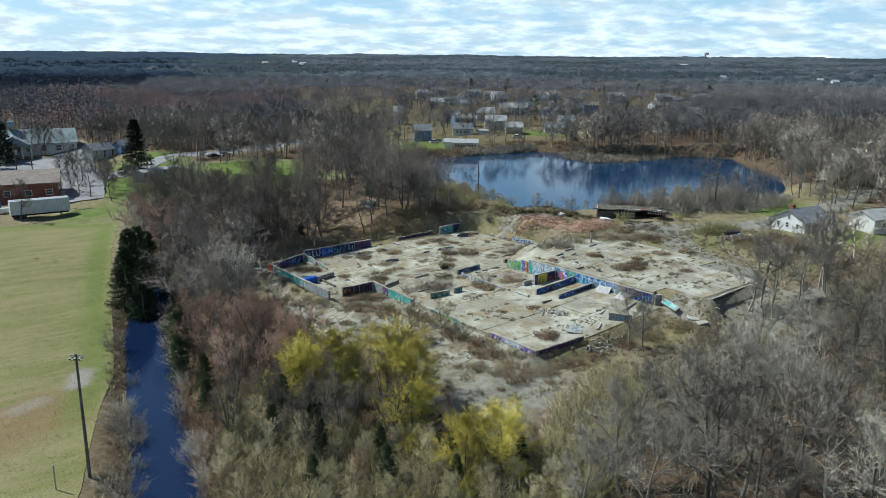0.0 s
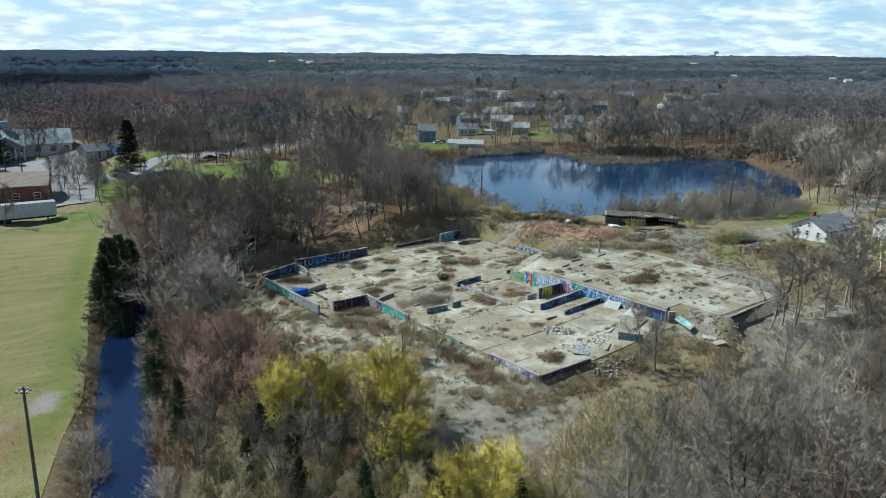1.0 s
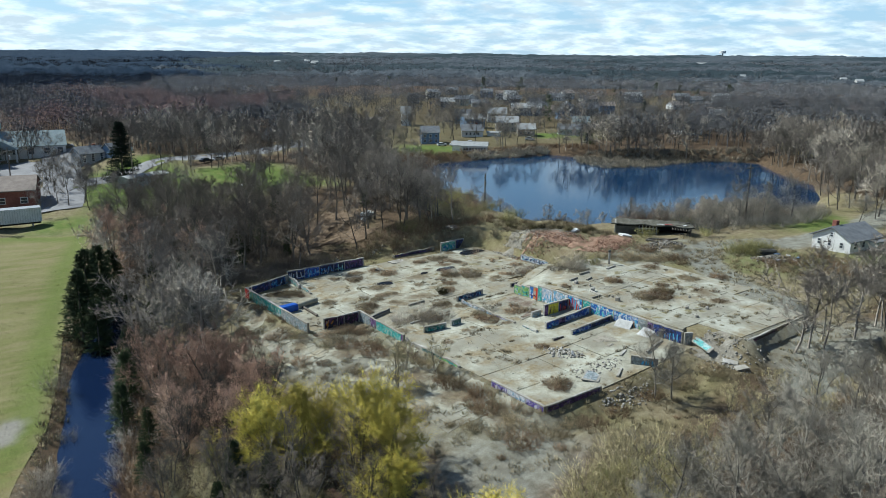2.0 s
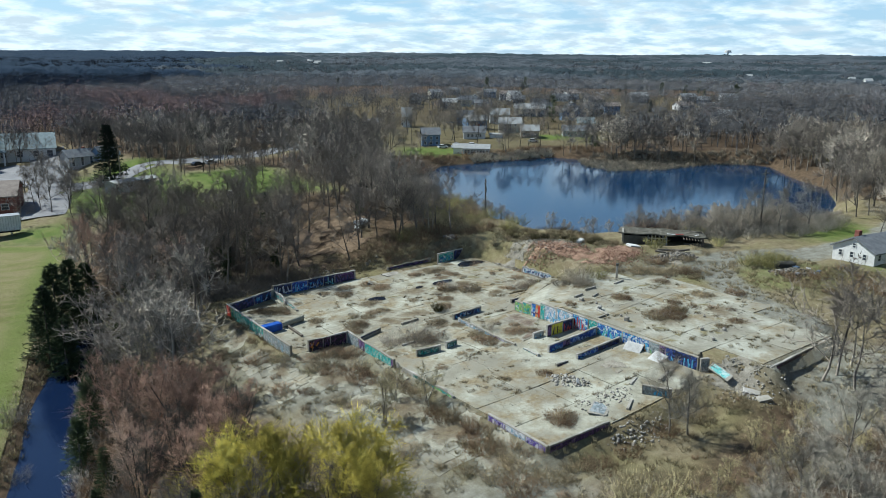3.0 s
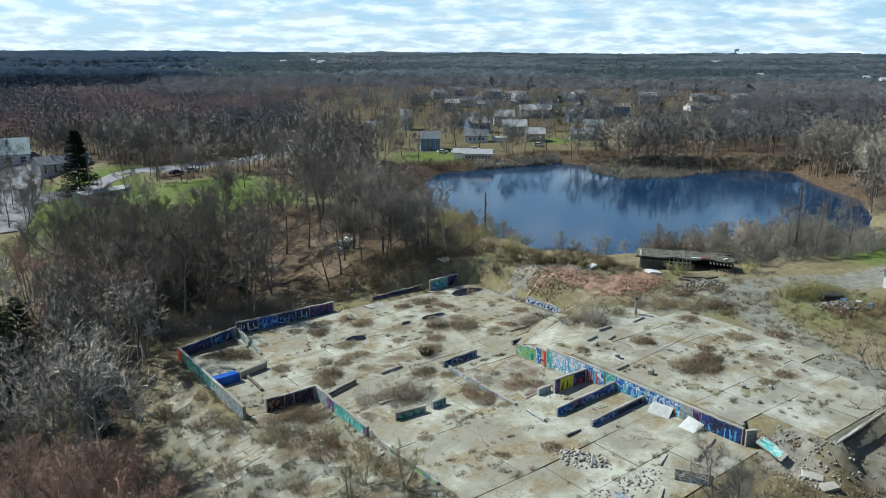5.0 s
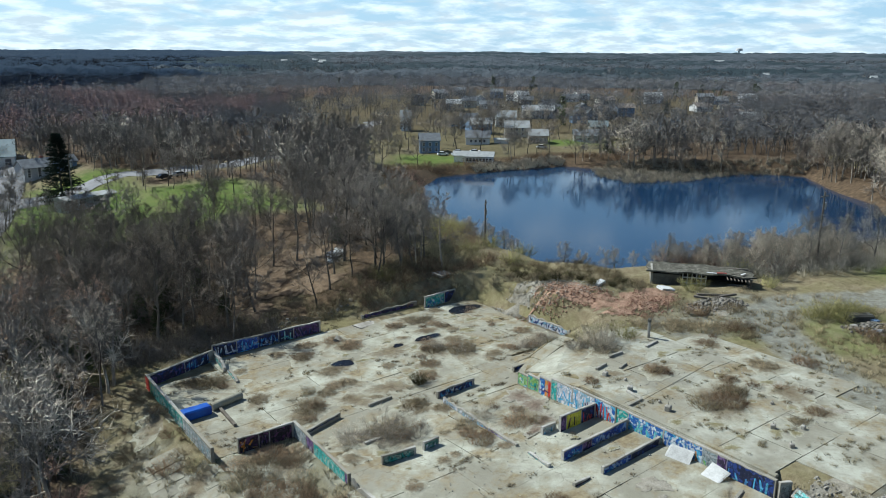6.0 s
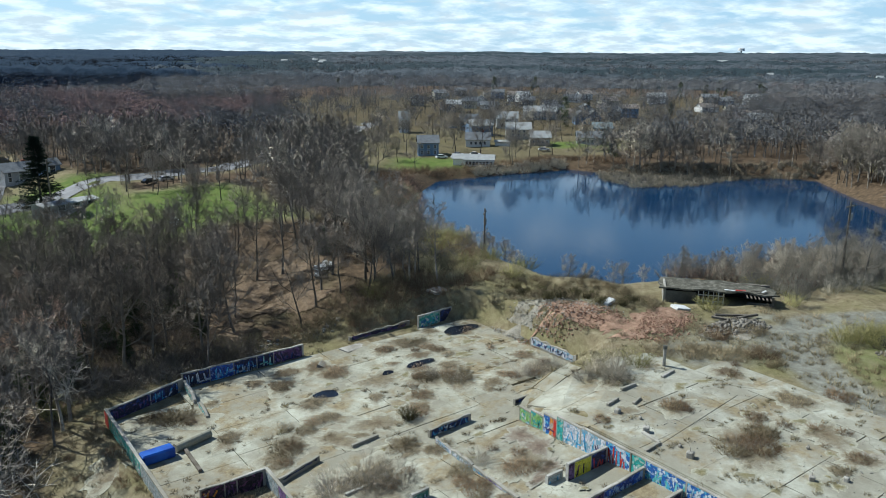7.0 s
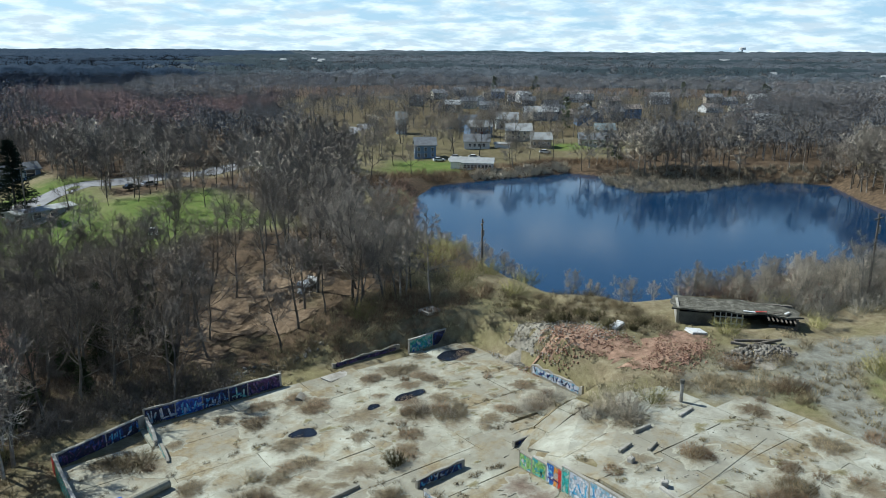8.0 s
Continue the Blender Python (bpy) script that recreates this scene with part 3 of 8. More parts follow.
def wooded(x, y):
    """One where trees stand close, falling to nought in the open."""
    w = np.ones(np.shape(x))
    for r in OPEN_RINGS:
        w = np.minimum(w, sm(-1.0, 3.0, ring_distance(r, x, y)))
    w = np.minimum(w, sm(2.5, 6.0, ring_distance(FIELD_RING, x, y)))
    for cx, cy, r in CLEARINGS:
        w = np.minimum(w, sm(r - 3, r + 3, np.hypot(x - cx, y - cy)))
    for line, r in ((CREEK_LINE, 4.0), (ROAD_LINE, 6.0), (SIDE_LINE, 6.0)):
        w = np.minimum(w, sm(r - 1, r + 1, line_distance(line, x, y)))
    return w


xs = spread((-3600, -1000, 220), (-1000, -200, 55), (-200, -20, 9), (-20, 30, 1.3), (30, 116, 0.8), (116, 130, 1.3), (130, 240, 2.2), (240, 600, 15), (600, 1500, 60), (1500, 3600, 220))
ys = spread((-1200, -200, 70), (-200, 0, 9), (0, 30, 1.3), (30, 110, 0.8), (110, 130, 1.3), (130, 240, 2.2), (240, 600, 15), (600, 1500, 60), (1500, 3600, 220))
tagged(grid_sheet("ground", xs, ys, land, GROUND, None, zones), "uneven ground with dry grass, leaf litter and broken asphalt", "ground", kind="structure")


def field_cover(x, y):
    edge = ring_distance(FIELD_RING, x, y)
    green = 0.75 * sm(-5.0, -2.0, edge) * sm(0.5, -1.5, edge) * sm(60, 72, y)
    worn = sm(7, 2, line_distance([(-20, 60), (2, 66), (12, 70)], x, y)) * 0.75
    bare = 0.9 * sm(1.7, 0.6, line_distance([(16.3, 75.2), (17.6, 78.0)], x, y)) + 0.5 * sm(1.5, 0.5, line_distance([(10, 72), (12.5, 73)], x, y))
    return np.stack([green, worn, np.clip(bare, 0, 1)], -1)


tagged(grid_sheet("field", spread((-150, -30, 6), (-30, 42, 0.8)), spread((20, 150, 0.8), (150, 190, 4)), lambda x, y: land(x, y) + 0.05, FIELD,
                  lambda x, y: ring_distance(FIELD_RING, x, y) < 0.55, field_cover, lambda x, y: ring_distance(FIELD_RING, x, y)), "mown hay field, pale green with bare brown rows", "field", kind="structure")


def water_sheet(name, ring, z, mat, label):
    bm = bmesh.new()
    bm.faces.new([bm.verts.new((x, y, z)) for x, y in ring])
    bmesh.ops.triangulate(bm, faces=bm.faces)
    me = bpy.data.meshes.new(name)
    bm.to_mesh(me)
    bm.free()
    me.materials.append(mat)
    return tagged(new(name, me), label, "water", kind="structure")


def ribbon_ring(line, half):
    left, right = [], []
    for k, (x, y) in enumerate(line):
        a, b = line[max(k - 1, 0)], line[min(k + 1, len(line) - 1)]
        d = Vector((b[0] - a[0], b[1] - a[1])).normalized()
        left.append((x - d.y * half, y + d.x * half))
        right.append((x + d.y * half, y - d.x * half))
    return left + right[::-1]


def grow_ring(ring, by):
    cx, cy = sum(p[0] for p in ring) / len(ring), sum(p[1] for p in ring) / len(ring)
    return [(x + by * (x - cx) / math.hypot(x - cx, y - cy), y + by * (y - cy) / math.hypot(x - cx, y - cy)) for x, y in ring]


water_sheet("pond_water", grow_ring(POND_RING, 6), POND_Z, POND, "dark blue mill pond reflecting trees and sky")
water_sheet("creek_water", ribbon_ring(CREEK_LINE, 5.0), CREEK_Z, CREEK, "narrow dark creek along the field's edge")


def strip(name, line, half, mat, label, lift=0.06):
    """A paved strip that follows the ground."""
    pts = []
    for a, b in zip(line, line[1:]):
        n = max(2, int(math.dist(a, b) / 3))
        pts += [(a[0] + (b[0] - a[0]) * k / n, a[1] + (b[1] - a[1]) * k / n) for k in range(n)]
    pts.append(line[-1])
    verts, faces = [], []
    for k, (x, y) in enumerate(pts):
        a, b = pts[max(k - 1, 0)], pts[min(k + 1, len(pts) - 1)]
        d = Vector((b[0] - a[0], b[1] - a[1])).normalized()
        for s in (-1, 0, 1):
            px, py = x - d.y * half * s, y + d.x * half * s
            verts.append((px, py, ground_z(px, py) + lift + (0.06 if s == 0 else 0)))
        if k:
            o = 3 * k
            faces += [(o - 3, o - 2, o + 1, o), (o - 2, o - 1, o + 2, o + 1)]
    return tagged(new(name, mesh_from(name, verts, faces, mat, True)), label, "road", kind="structure")


strip("road", ROAD_LINE, 4.0, ASPHALT, "pale worn asphalt road through the trees", 0.1)
strip("side_road", SIDE_LINE, 4.5, ASPHALT, "pale asphalt side road by the car park", 0.16)
tagged(grid_sheet("car_park", spread((0, 56, 3)), spread((200, 250, 3)), lambda x, y: land(x, y) + 0.13, ASPHALT, lambda x, y: ring_distance(LOT_RING, x, y) < 0),
       "pale grey asphalt car park", "car park", kind="structure")

# ---- helpers for things ----


def part(name, bm, material, parent=None, label=""):
    """Links a bmesh as one mesh object under a thing or a part."""
    me = bpy.data.meshes.new(name)
    bm.to_mesh(me)
    bm.free()
    me.materials.append(material)
    ob = new(name, me)
    if parent is not None:
        ob.parent = parent
    if label:
        ob["label"] = label
    return ob


def mesh_part(name, me, parent, label=""):
    ob = new(name, me)
    ob.parent = parent
    if label:
        ob["label"] = label
    return ob


def thing(name, m, label, category, group=""):
    ob = new(name)
    ob.matrix_world = m
    return tagged(ob, label, category, group)


def box(bm, x0, y0, z0, x1, y1, z1, bevel=0.0):
    r = bmesh.ops.create_cube(bm, size=1.0)
    vs = r["verts"]
    for v in vs:
        v.co = Vector((x0 + (v.co.x + 0.5) * (x1 - x0), y0 + (v.co.y + 0.5) * (y1 - y0), z0 + (v.co.z + 0.5) * (z1 - z0)))
    if bevel:
        es = list({e for v in vs for e in v.link_edges})
        bmesh.ops.bevel(bm, geom=es, offset=bevel, segments=1, affect="EDGES")
    return bm


def boxed(*a, **k):
    return box(bmesh.new(), *a, **k)


def tube(bm, a, b, r0, r1, sides=8):
    a, b = Vector(a), Vector(b)
    q = (b - a).to_track_quat("Z", "Y").to_matrix()
    rings = []
    for c, r in ((a, r0), (b, r1)):
        rings.append([bm.verts.new(c + q @ Vector((r * math.cos(t), r * math.sin(t), 0))) for t in [2 * math.pi * k / sides for k in range(sides)]])
    for k in range(sides):
        bm.faces.new((rings[0][k], rings[0][(k + 1) % sides], rings[1][(k + 1) % sides], rings[1][k]))
    bm.faces.new(rings[0][::-1])
    bm.faces.new(rings[1])
    return bm


def prism(bm, outline, y0, y1):
    """A profile in x and z, drawn out along y."""
    a = [bm.verts.new((x, y0, z)) for x, z in outline]
    b = [bm.verts.new((x, y1, z)) for x, z in outline]
    bm.faces.new(a)
    bm.faces.new(b[::-1])
    n = len(a)
    for k in range(n):
        bm.faces.new((a[k], b[k], b[(k + 1) % n], a[(k + 1) % n]))
    bmesh.ops.recalc_face_normals(bm, faces=bm.faces)
    return bm

# ---- the ruined works: walls ----


def ragged_wall(length, z0, z1, thick, rng, chip=0.12, climb=0.0):
    """A free-standing stub of wall with a chipped top, along x."""
    bm = bmesh.new()
    n = max(2, int(length / 0.7))
    cols = []
    for k in range(n + 1):
        u = length * k / n
        t0 = z1 + climb * u / length - abs(rng.normal(0, chip * 0.4)) - (rng.uniform(0, chip) if rng.random() < 0.15 else 0)
        e = 0.03
        prof = [(-thick / 2, z0), (thick / 2, z0), (thick / 2, t0 - e), (thick / 2 - e, t0), (-thick / 2 + e, t0), (-thick / 2, t0 - e)]
        cols.append([bm.verts.new((u, y, z)) for y, z in prof])
    for a, b in zip(cols, cols[1:]):
        for k in range(6):
            bm.faces.new((a[k], a[(k + 1) % 6], b[(k + 1) % 6], b[k]))
    bm.faces.new(cols[0][::-1])
    bm.faces.new(cols[-1])
    bmesh.ops.recalc_face_normals(bm, faces=bm.faces)
    return bm


def paint_patch(u0, u1, z0, z1, v, rng, slope=0.0):
    """A sprayed panel with an uneven outline on the face at v."""
    bm = bmesh.new()
    n = max(3, int((u1 - u0) / 0.35))
    top = [bm.verts.new((u0 + (u1 - u0) * k / n, v, z1 - rng.uniform(0, 0.10) + slope * (u0 + (u1 - u0) * k / n))) for k in range(n + 1)]
    low = [bm.verts.new((u0 + (u1 - u0) * k / n, v, z0 + rng.uniform(0, 0.18))) for k in range(n + 1)]
    for k in range(n):
        bm.faces.new((low[k], low[k + 1], top[k + 1], top[k]))
    return bm


def stroke_bars(u0, u1, z0, z1, v, rng, width=0.15):
    """A run of plain tilted bars the size of sprayed characters."""
    bm = bmesh.new()
    h = z1 - z0
    u = u0 + 0.1
    while u < u1 - 0.35:
        w = rng.uniform(0.35, 0.6)
        for _ in range(rng.integers(2, 4)):
            a = Vector((u + rng.uniform(0, w), v, z0 + h * rng.uniform(0.12, 0.45)))
            b = Vector((u + rng.uniform(0, w), v, z0 + h * rng.uniform(0.55, 0.9)))
            if rng.random() < 0.35:
                b.z = a.z + rng.uniform(-0.08, 0.08)
                b.x = a.x + w
            d = (b - a).normalized()
            s = Vector((-d.z, 0, d.x)) * width * rng.uniform(0.35, 0.6)
            bm.faces.new([bm.verts.new(p) for p in (a - s, b - s * 0.8, b + s * 0.8, a + s)])
        u += w + rng.uniform(0.02, 0.15)
    return bm


def wall(x0, y0, x1, y1, top, paints=(), back=(), thick=0.26, base=None, seed=1, label="", chip=0.06, climb=0.0):
    """A stub of wall whose top may climb along it; paints: (from, to, colour, colour of the bars) along its face to the right of its run, back: to the left."""
    rng = np.random.default_rng(seed)
    length = math.hypot(x1 - x0, y1 - y0)
    foot = base if base is not None else min(float(lower(x0, y0)), float(lower(x1, y1))) - 0.9
    ob = thing("ruined_wall", pose(x0, y0, 0, 0, 0, math.degrees(math.atan2(y1 - y0, x1 - x0))), label or "low broken concrete wall stub covered in spray paint", "wall", "walls of the ruin")
    part("masonry", ragged_wall(length, foot, top, thick, rng, chip, climb), WALLC, ob)
    lowz = foot + (1.25 if climb else 0.85)
    for side, rows in ((-1, paints), (1, back)):
        for u0, u1, c, c2 in rows:
            v = side * (thick / 2 + 0.006)
            panel = part("graffiti", paint_patch(u0, min(u1, length - 0.05), lowz, top - 0.07 - chip * 0.3, v, rng, climb / length), PAINTS[c], ob, c + " spray paint")
            if c2 and c2 in PAINTS:
                part("strokes", stroke_bars(u0, min(u1, length - 0.05), lowz, top - 0.1, v + side * 0.006, rng), PAINTS[c2], panel, c2 + " bars")
    return ob


def tilted(bm, m):
    bmesh.ops.transform(bm, matrix=m, verts=bm.verts)
    return bm


# the west range
wall(47.7, 94.6, 47.7, 77.4, 2.08, [(0.1, 1.3, "red", None), (1.4, 2.4, "green", "teal"), (2.5, 8.6, "teal", "teal_pale"), (8.7, 10.6, "teal", "white"), (10.7, 17.1, "slate", "white")], [(0.2, 16.8, "slate", None)], base=-0.5, seed=11,
     label="long low concrete wall with teal and red graffiti")
wall(47.75, 94.75, 55.1, 97.45, 1.9, [(0.3, 4.2, "navy", "violet"), (4.3, 7.2, "navy", "blue")], base=-0.3, seed=12, label="dark low wall with faded navy graffiti")
wall(55.2, 97.9, 67.8, 98.1, 2.22, [(0.1, 2.6, "navy", "white"), (2.7, 5.0, "cobalt", "sky"), (5.1, 7.4, "navy", "blue"), (7.5, 9.2, "navy", "teal_pale"), (9.3, 12.4, "violet", "navy")], base=-0.3, seed=13, label="dark low wall with bright blue graffiti lettering bars")
wall(55.3, 97.5, 55.0, 93.8, 1.7, [(0.2, 3.2, "slate", "teal")], base=0.0, seed=14, chip=0.3, label="stepped cross wall falling to the slab")
wall(55.2, 93.6, 54.9, 90.4, 1.45, [(0.3, 2.8, "white", "teal")], base=0.0, seed=15, chip=0.55, label="broken cross wall with white and teal graffiti")
wall(49.8, 77.7, 54.6, 77.7, 2.1, [(0.1, 1.7, "dark", "orange"), (1.8, 2.6, "dark", "violet"), (2.7, 4.6, "dark", None)], base=-0.2, seed=16, label="dark end wall with faded purple graffiti")
wall(54.75, 77.8, 54.3, 67.9, 2.12, [(0.2, 2.6, "slate", None), (2.7, 4.0, "violet", "slate"), (4.1, 9.4, "teal", "teal_pale"), (9.45, 9.8, "violet", None)], base=-0.4, seed=17, label="low wall with bright turquoise graffiti")
wall(55.3, 76.9, 59.2, 78.2, 1.4, [(0.2, 3.8, "navy", None)], base=0.2, seed=18, label="short low wall end in shade")
wall(57.6, 68.8, 60.5, 68.5, 2.05, [(0.1, 2.7, "teal_dark", "teal")], base=0.4, seed=19, label="short wall with dark green graffiti")
wall(61.3, 68.6, 62.8, 68.7, 2.1, [(0.1, 1.4, "teal_dark", "white")], base=0.4, seed=20, label="short wall stub with dull green graffiti")
wall(54.4, 67.6, 54.4, 58.4, 1.9, [(3.0, 6.0, "teal_dark", "slate"), (6.1, 9.0, "green", "teal")], base=-0.3, seed=21, chip=0.4, label="low wall half hidden by brush, faded green graffiti")
wall(54.2, 53.3, 54.2, 46.3, 2.1, [(0.1, 2.2, "purple", "violet"), (2.3, 4.6, "white", "violet"), (4.7, 6.9, "purple", "navy")], base=-0.3, seed=22, label="low wall with white and purple graffiti")
wall(54.3, 46.3, 61.4, 46.3, 2.1, [(0.1, 6.9, "violet", "dark")], base=-0.3, seed=23, label="dark purple low end wall of the slab")
# the middle rooms
wall(67.9, 75.8, 72.4, 76.1, 2.0, [(0.2, 4.2, "navy", "blue")], base=0.3, seed=24, chip=0.35, label="low wall stub with dull blue paint")
wall(67.8, 74.6, 67.5, 69.6, 1.95, [(0.1, 2.3, "white", "slate"), (2.4, 4.8, "slate", "white")], base=0.4, seed=25, chip=0.3, label="crumbling low wall with faded white graffiti")
wall(67.5, 69.5, 67.2, 64.2, 1.95, [(0.1, 1.6, "slate", "blue"), (1.7, 3.6, "purple", "white"), (3.7, 5.1, "slate", "white")], base=0.4, seed=46, chip=0.35, label="crumbling low wall with lilac and grey graffiti")
wall(67.2, 62.9, 66.9, 60.3, 2.15, [(0.1, 2.4, "slate", "teal")], base=0.6, seed=26, chip=0.3, label="short low wall stub with pale graffiti")
wall(75.65, 73.4, 75.65, 72.0, 2.75, [(0.1, 1.3, "green", "white")], base=0.6, seed=43, label="low end of the retaining wall with green graffiti")
wall(75.65, 72.0, 75.65, 70.5, 3.0, [(0.05, 1.4, "green", "teal")], base=0.6, seed=44, label="retaining wall with green and white graffiti")
wall(75.65, 70.5, 75.65, 69.0, 3.3, [(0.05, 0.7, "blue", "violet"), (0.75, 1.1, "orange", None), (1.15, 1.45, "red", "blue")], base=0.6, seed=45, label="retaining wall with blue and orange graffiti")
wall(75.65, 69.0, 75.65, 66.4, 3.65, [(0.05, 0.7, "teal", None), (0.75, 2.5, "white", "sky")], base=0.6, seed=27, label="retaining wall with teal and white graffiti")
wall(75.65, 66.4, 75.7, 61.6, 3.75, [(0.05, 1.3, "white", "sky"), (1.35, 2.4, "white", "violet"), (2.5, 4.7, "blue", "red")], base=0.6, seed=28, label="retaining wall with white bubble graffiti")
wall(75.75, 61.6, 75.75, 56.9, 3.75, [(0.05, 1.2, "teal", "white"), (1.3, 4.6, "blue", "teal_pale")], base=0.6, seed=29, label="retaining wall with bright blue graffiti")
wall(75.75, 56.9, 75.85, 47.8, 3.75, [(0.05, 2.6, "blue", "white"), (2.65, 3.4, "blue", "orange"), (3.45, 4.6, "slate", "green"), (4.65, 5.4, "violet", "red"), (5.45, 9.0, "navy", "sky")], base=0.6, seed=30, label="retaining wall with bright blue and white graffiti")
wall(71.4, 63.8, 75.5, 63.8, 3.3, [(0.05, 0.6, "violet", None), (0.65, 2.3, "yellow", "dark"), (2.4, 3.9, "navy", "red")], base=0.6, seed=31, label="tall stub of wall with yellow block graffiti")
wall(70.0, 64.4, 71.5, 64.4, 2.5, [(0.05, 1.4, "slate", "blue")], base=0.6, seed=32, label="short pale stub of wall")
wall(68.3, 60.4, 75.55, 60.4, 2.72, climb=0.5, paints= [(0.05, 2.0, "cobalt", "blue"), (2.05, 3.0, "violet", "navy"), (3.05, 7.0, "cobalt", "white")], base=0.6, seed=33, label="room wall with blue and white graffiti")
wall(69.1, 57.2, 75.55, 57.2, 2.62, climb=0.42, paints= [(0.05, 3.0, "cobalt", "blue"), (3.05, 6.2, "navy", "dark")], base=0.6, seed=34, label="room wall with dark blue graffiti")
wall(66.4, 57.4, 68.0, 57.4, 2.2, [(0.1, 1.5, "dark", "white")], base=0.6, seed=35, label="short low stub of wall")
wall(75.8, 47.6, 76.6, 47.2, 3.7, [(0.05, 0.8, "slate", None)], base=0.9, seed=36, label="broken end of the retaining wall")
# no graffiti here: the dark panels paint in this face's shadow
wall(79.3, 42.5, 91.5, 43.0, 3.72, [(0.1, 6.0, "dark", None), (6.05, 12.0, "dark", None)], base=1.9, seed=37, label="dark bare retaining edge of the upper slab, shadow painted on")
wall(77.2, 75.9, 79.2, 75.9, 1.95, [(0.1, 1.9, "navy", None)], base=0.6, seed=38, label="small dark stub of wall")
# the far side
wall(81.8, 97.4, 87.0, 98.0, 2.6, [(0.1, 3.2, "teal", "blue"), (3.3, 5.0, "navy", None)], base=0.2, seed=39, label="wall stub with a teal graffiti panel by the bank")
wall(73.5, 98.6, 81.6, 98.9, 1.75, [(0.3, 7.6, "navy", "violet")], base=0.2, seed=40, chip=0.4, label="low dark wall almost buried in brush")
wall(88.6, 86.0, 88.7, 79.4, 2.3, [(0.2, 6.2, "white", "navy")], base=0.4, seed=41, chip=0.45, label="low wall with white graffiti below the rubble bank")
wall(68.0, 48.2, 69.4, 46.0, 2.9, [(0.1, 2.4, "slate", "sky")], base=0.8, seed=42, label="leaning wall slab with blue graffiti")


def fallen(name, x, y, z, size, turn, tip, roll, mat, label, paint=None, group=""):
    """A fallen slab or sheet lying at a tilt."""
    w, d, h = size
    bm = bmesh.new()
    box(bm, -w / 2, -d / 2, 0, w / 2, d / 2, h, min(h, 0.08) * 0.3)
    rng = np.random.default_rng(int(x * 31 + y * 17))
    for v in bm.verts:
        v.co.x += rng.normal(0, 0.04 * w)
        v.co.y += rng.normal(0, 0.04 * d)
    ob = part(name, bm, mat)
    ob.matrix_world = pose(x, y, z, tip, roll, turn)
    tagged(ob, label, "rubble", group)
    if paint:
        pb = bmesh.new()
        pb.faces.new([pb.verts.new(p) for p in ((-w * 0.42, -d * 0.4, h + 0.01), (w * 0.42, -d * 0.4, h + 0.01), (w * 0.4, d * 0.4, h + 0.01), (-w * 0.4, d * 0.42, h + 0.01))])
        part("graffiti", pb, PAINTS[paint], ob, paint + " spray paint")
    return ob


SHEET = simple("weathered_white_board", (0.36, 0.36, 0.34), (0.62, 0.62, 0.60), 1.4, 0.7, 0.2)
fallen("fallen_sheet", 74.7, 54.9, 2.35, (1.9, 1.8, 0.06), 8, 0, -36, SHEET, "white panel leaning on the blue wall", None, "fallen panels")
fallen("fallen_sheet", 74.6, 51.9, 2.4, (2.0, 1.5, 0.06), -10, 4, -28, SHEET, "white panel leaning on the blue wall", None, "fallen panels")
fallen("fallen_sheet", 65.6, 53.4, 1.75, (1.5, 1.0, 0.07), 40, 35, 8, SHEET, "crumpled white sheet on the debris heap", None, "fallen panels")
lay = fallen("fallen_slab", 76.4, 45.8, 0.0, (2.3, 0.8, 0.2), 0, 0, 0, WALLC, "fallen wall slab with teal graffiti", "teal_pale", "fallen slabs")
down = Vector((ground_z(75.7, 45.6) - ground_z(77.3, 45.6), ground_z(76.5, 44.8) - ground_z(76.5, 46.4), 1.6)).normalized()
along = Vector((0.24, 0.97, 0.0))
along = (along - along.dot(down) * down).normalized()
lay.matrix_world = Matrix.Translation((76.4, 45.8, ground_z(76.4, 45.8) + 0.05)) @ Matrix((along, down.cross(along), down)).transposed().to_4x4()
fallen("fallen_slab", 76.6, 42.6, ground_z(76.6, 42.6), (1.5, 0.8, 0.22), -60, 8, 5, WALLC, "pale fallen concrete slab", None, "fallen slabs")
fallen("fallen_slab", 76.3, 41.2, ground_z(76.3, 41.2), (1.2, 0.7, 0.25), -30, 10, -8, WALLC, "pale fallen concrete slab", None, "fallen slabs")
fallen("fallen_slab", 63.0, 48.8, 1.6, (2.6, 1.5, 0.18), 30, 3, 2, WALLC, "flat broken slab with faded blue graffiti", "slate", "fallen slabs")
fallen("fallen_slab", 65.6, 50.4, 1.6, (3.2, 1.2, 0.12), 55, 2, 1, WALLC, "flat broken slab with faded teal graffiti", "teal_pale", "fallen slabs")
fallen("fallen_slab", 86.5, 100.2, ground_z(86.5, 100.2), (2.6, 1.4, 0.3), 20, 8, 6, RUBBLE, "pale slab lying on the bank", None, "fallen slabs")
fallen("fallen_slab", 92.0, 104.5, ground_z(92.0, 104.5), (2.4, 1.1, 0.3), 35, 6, 4, RUBBLE, "pale slab lying on the bank", None, "fallen slabs")
fallen("fallen_slab", 68.0, 94.4, 0.95, (1.5, 0.8, 0.3), 50, 25, 6, WALLC, "tilted chunk of slab", None, "fallen slabs")
fallen("fallen_slab", 72.8, 96.6, 1.05, (2.6, 1.2, 0.15), 10, 3, 2, RUBBLE, "broken pale slab in dry grass", None, "fallen slabs")
fallen("white_boat_hull", 96.6, 82.6, ground_z(96.6, 82.6), (1.9, 0.8, 0.35), 15, 4, 0, WHITE, "white upturned hull on the bank", None)
fallen("white_sheet", 103.6, 78.4, ground_z(103.6, 78.4), (1.8, 1.2, 0.3), -15, 4, 10, WHITE, "crumpled white sheet beside the brick heap", None)
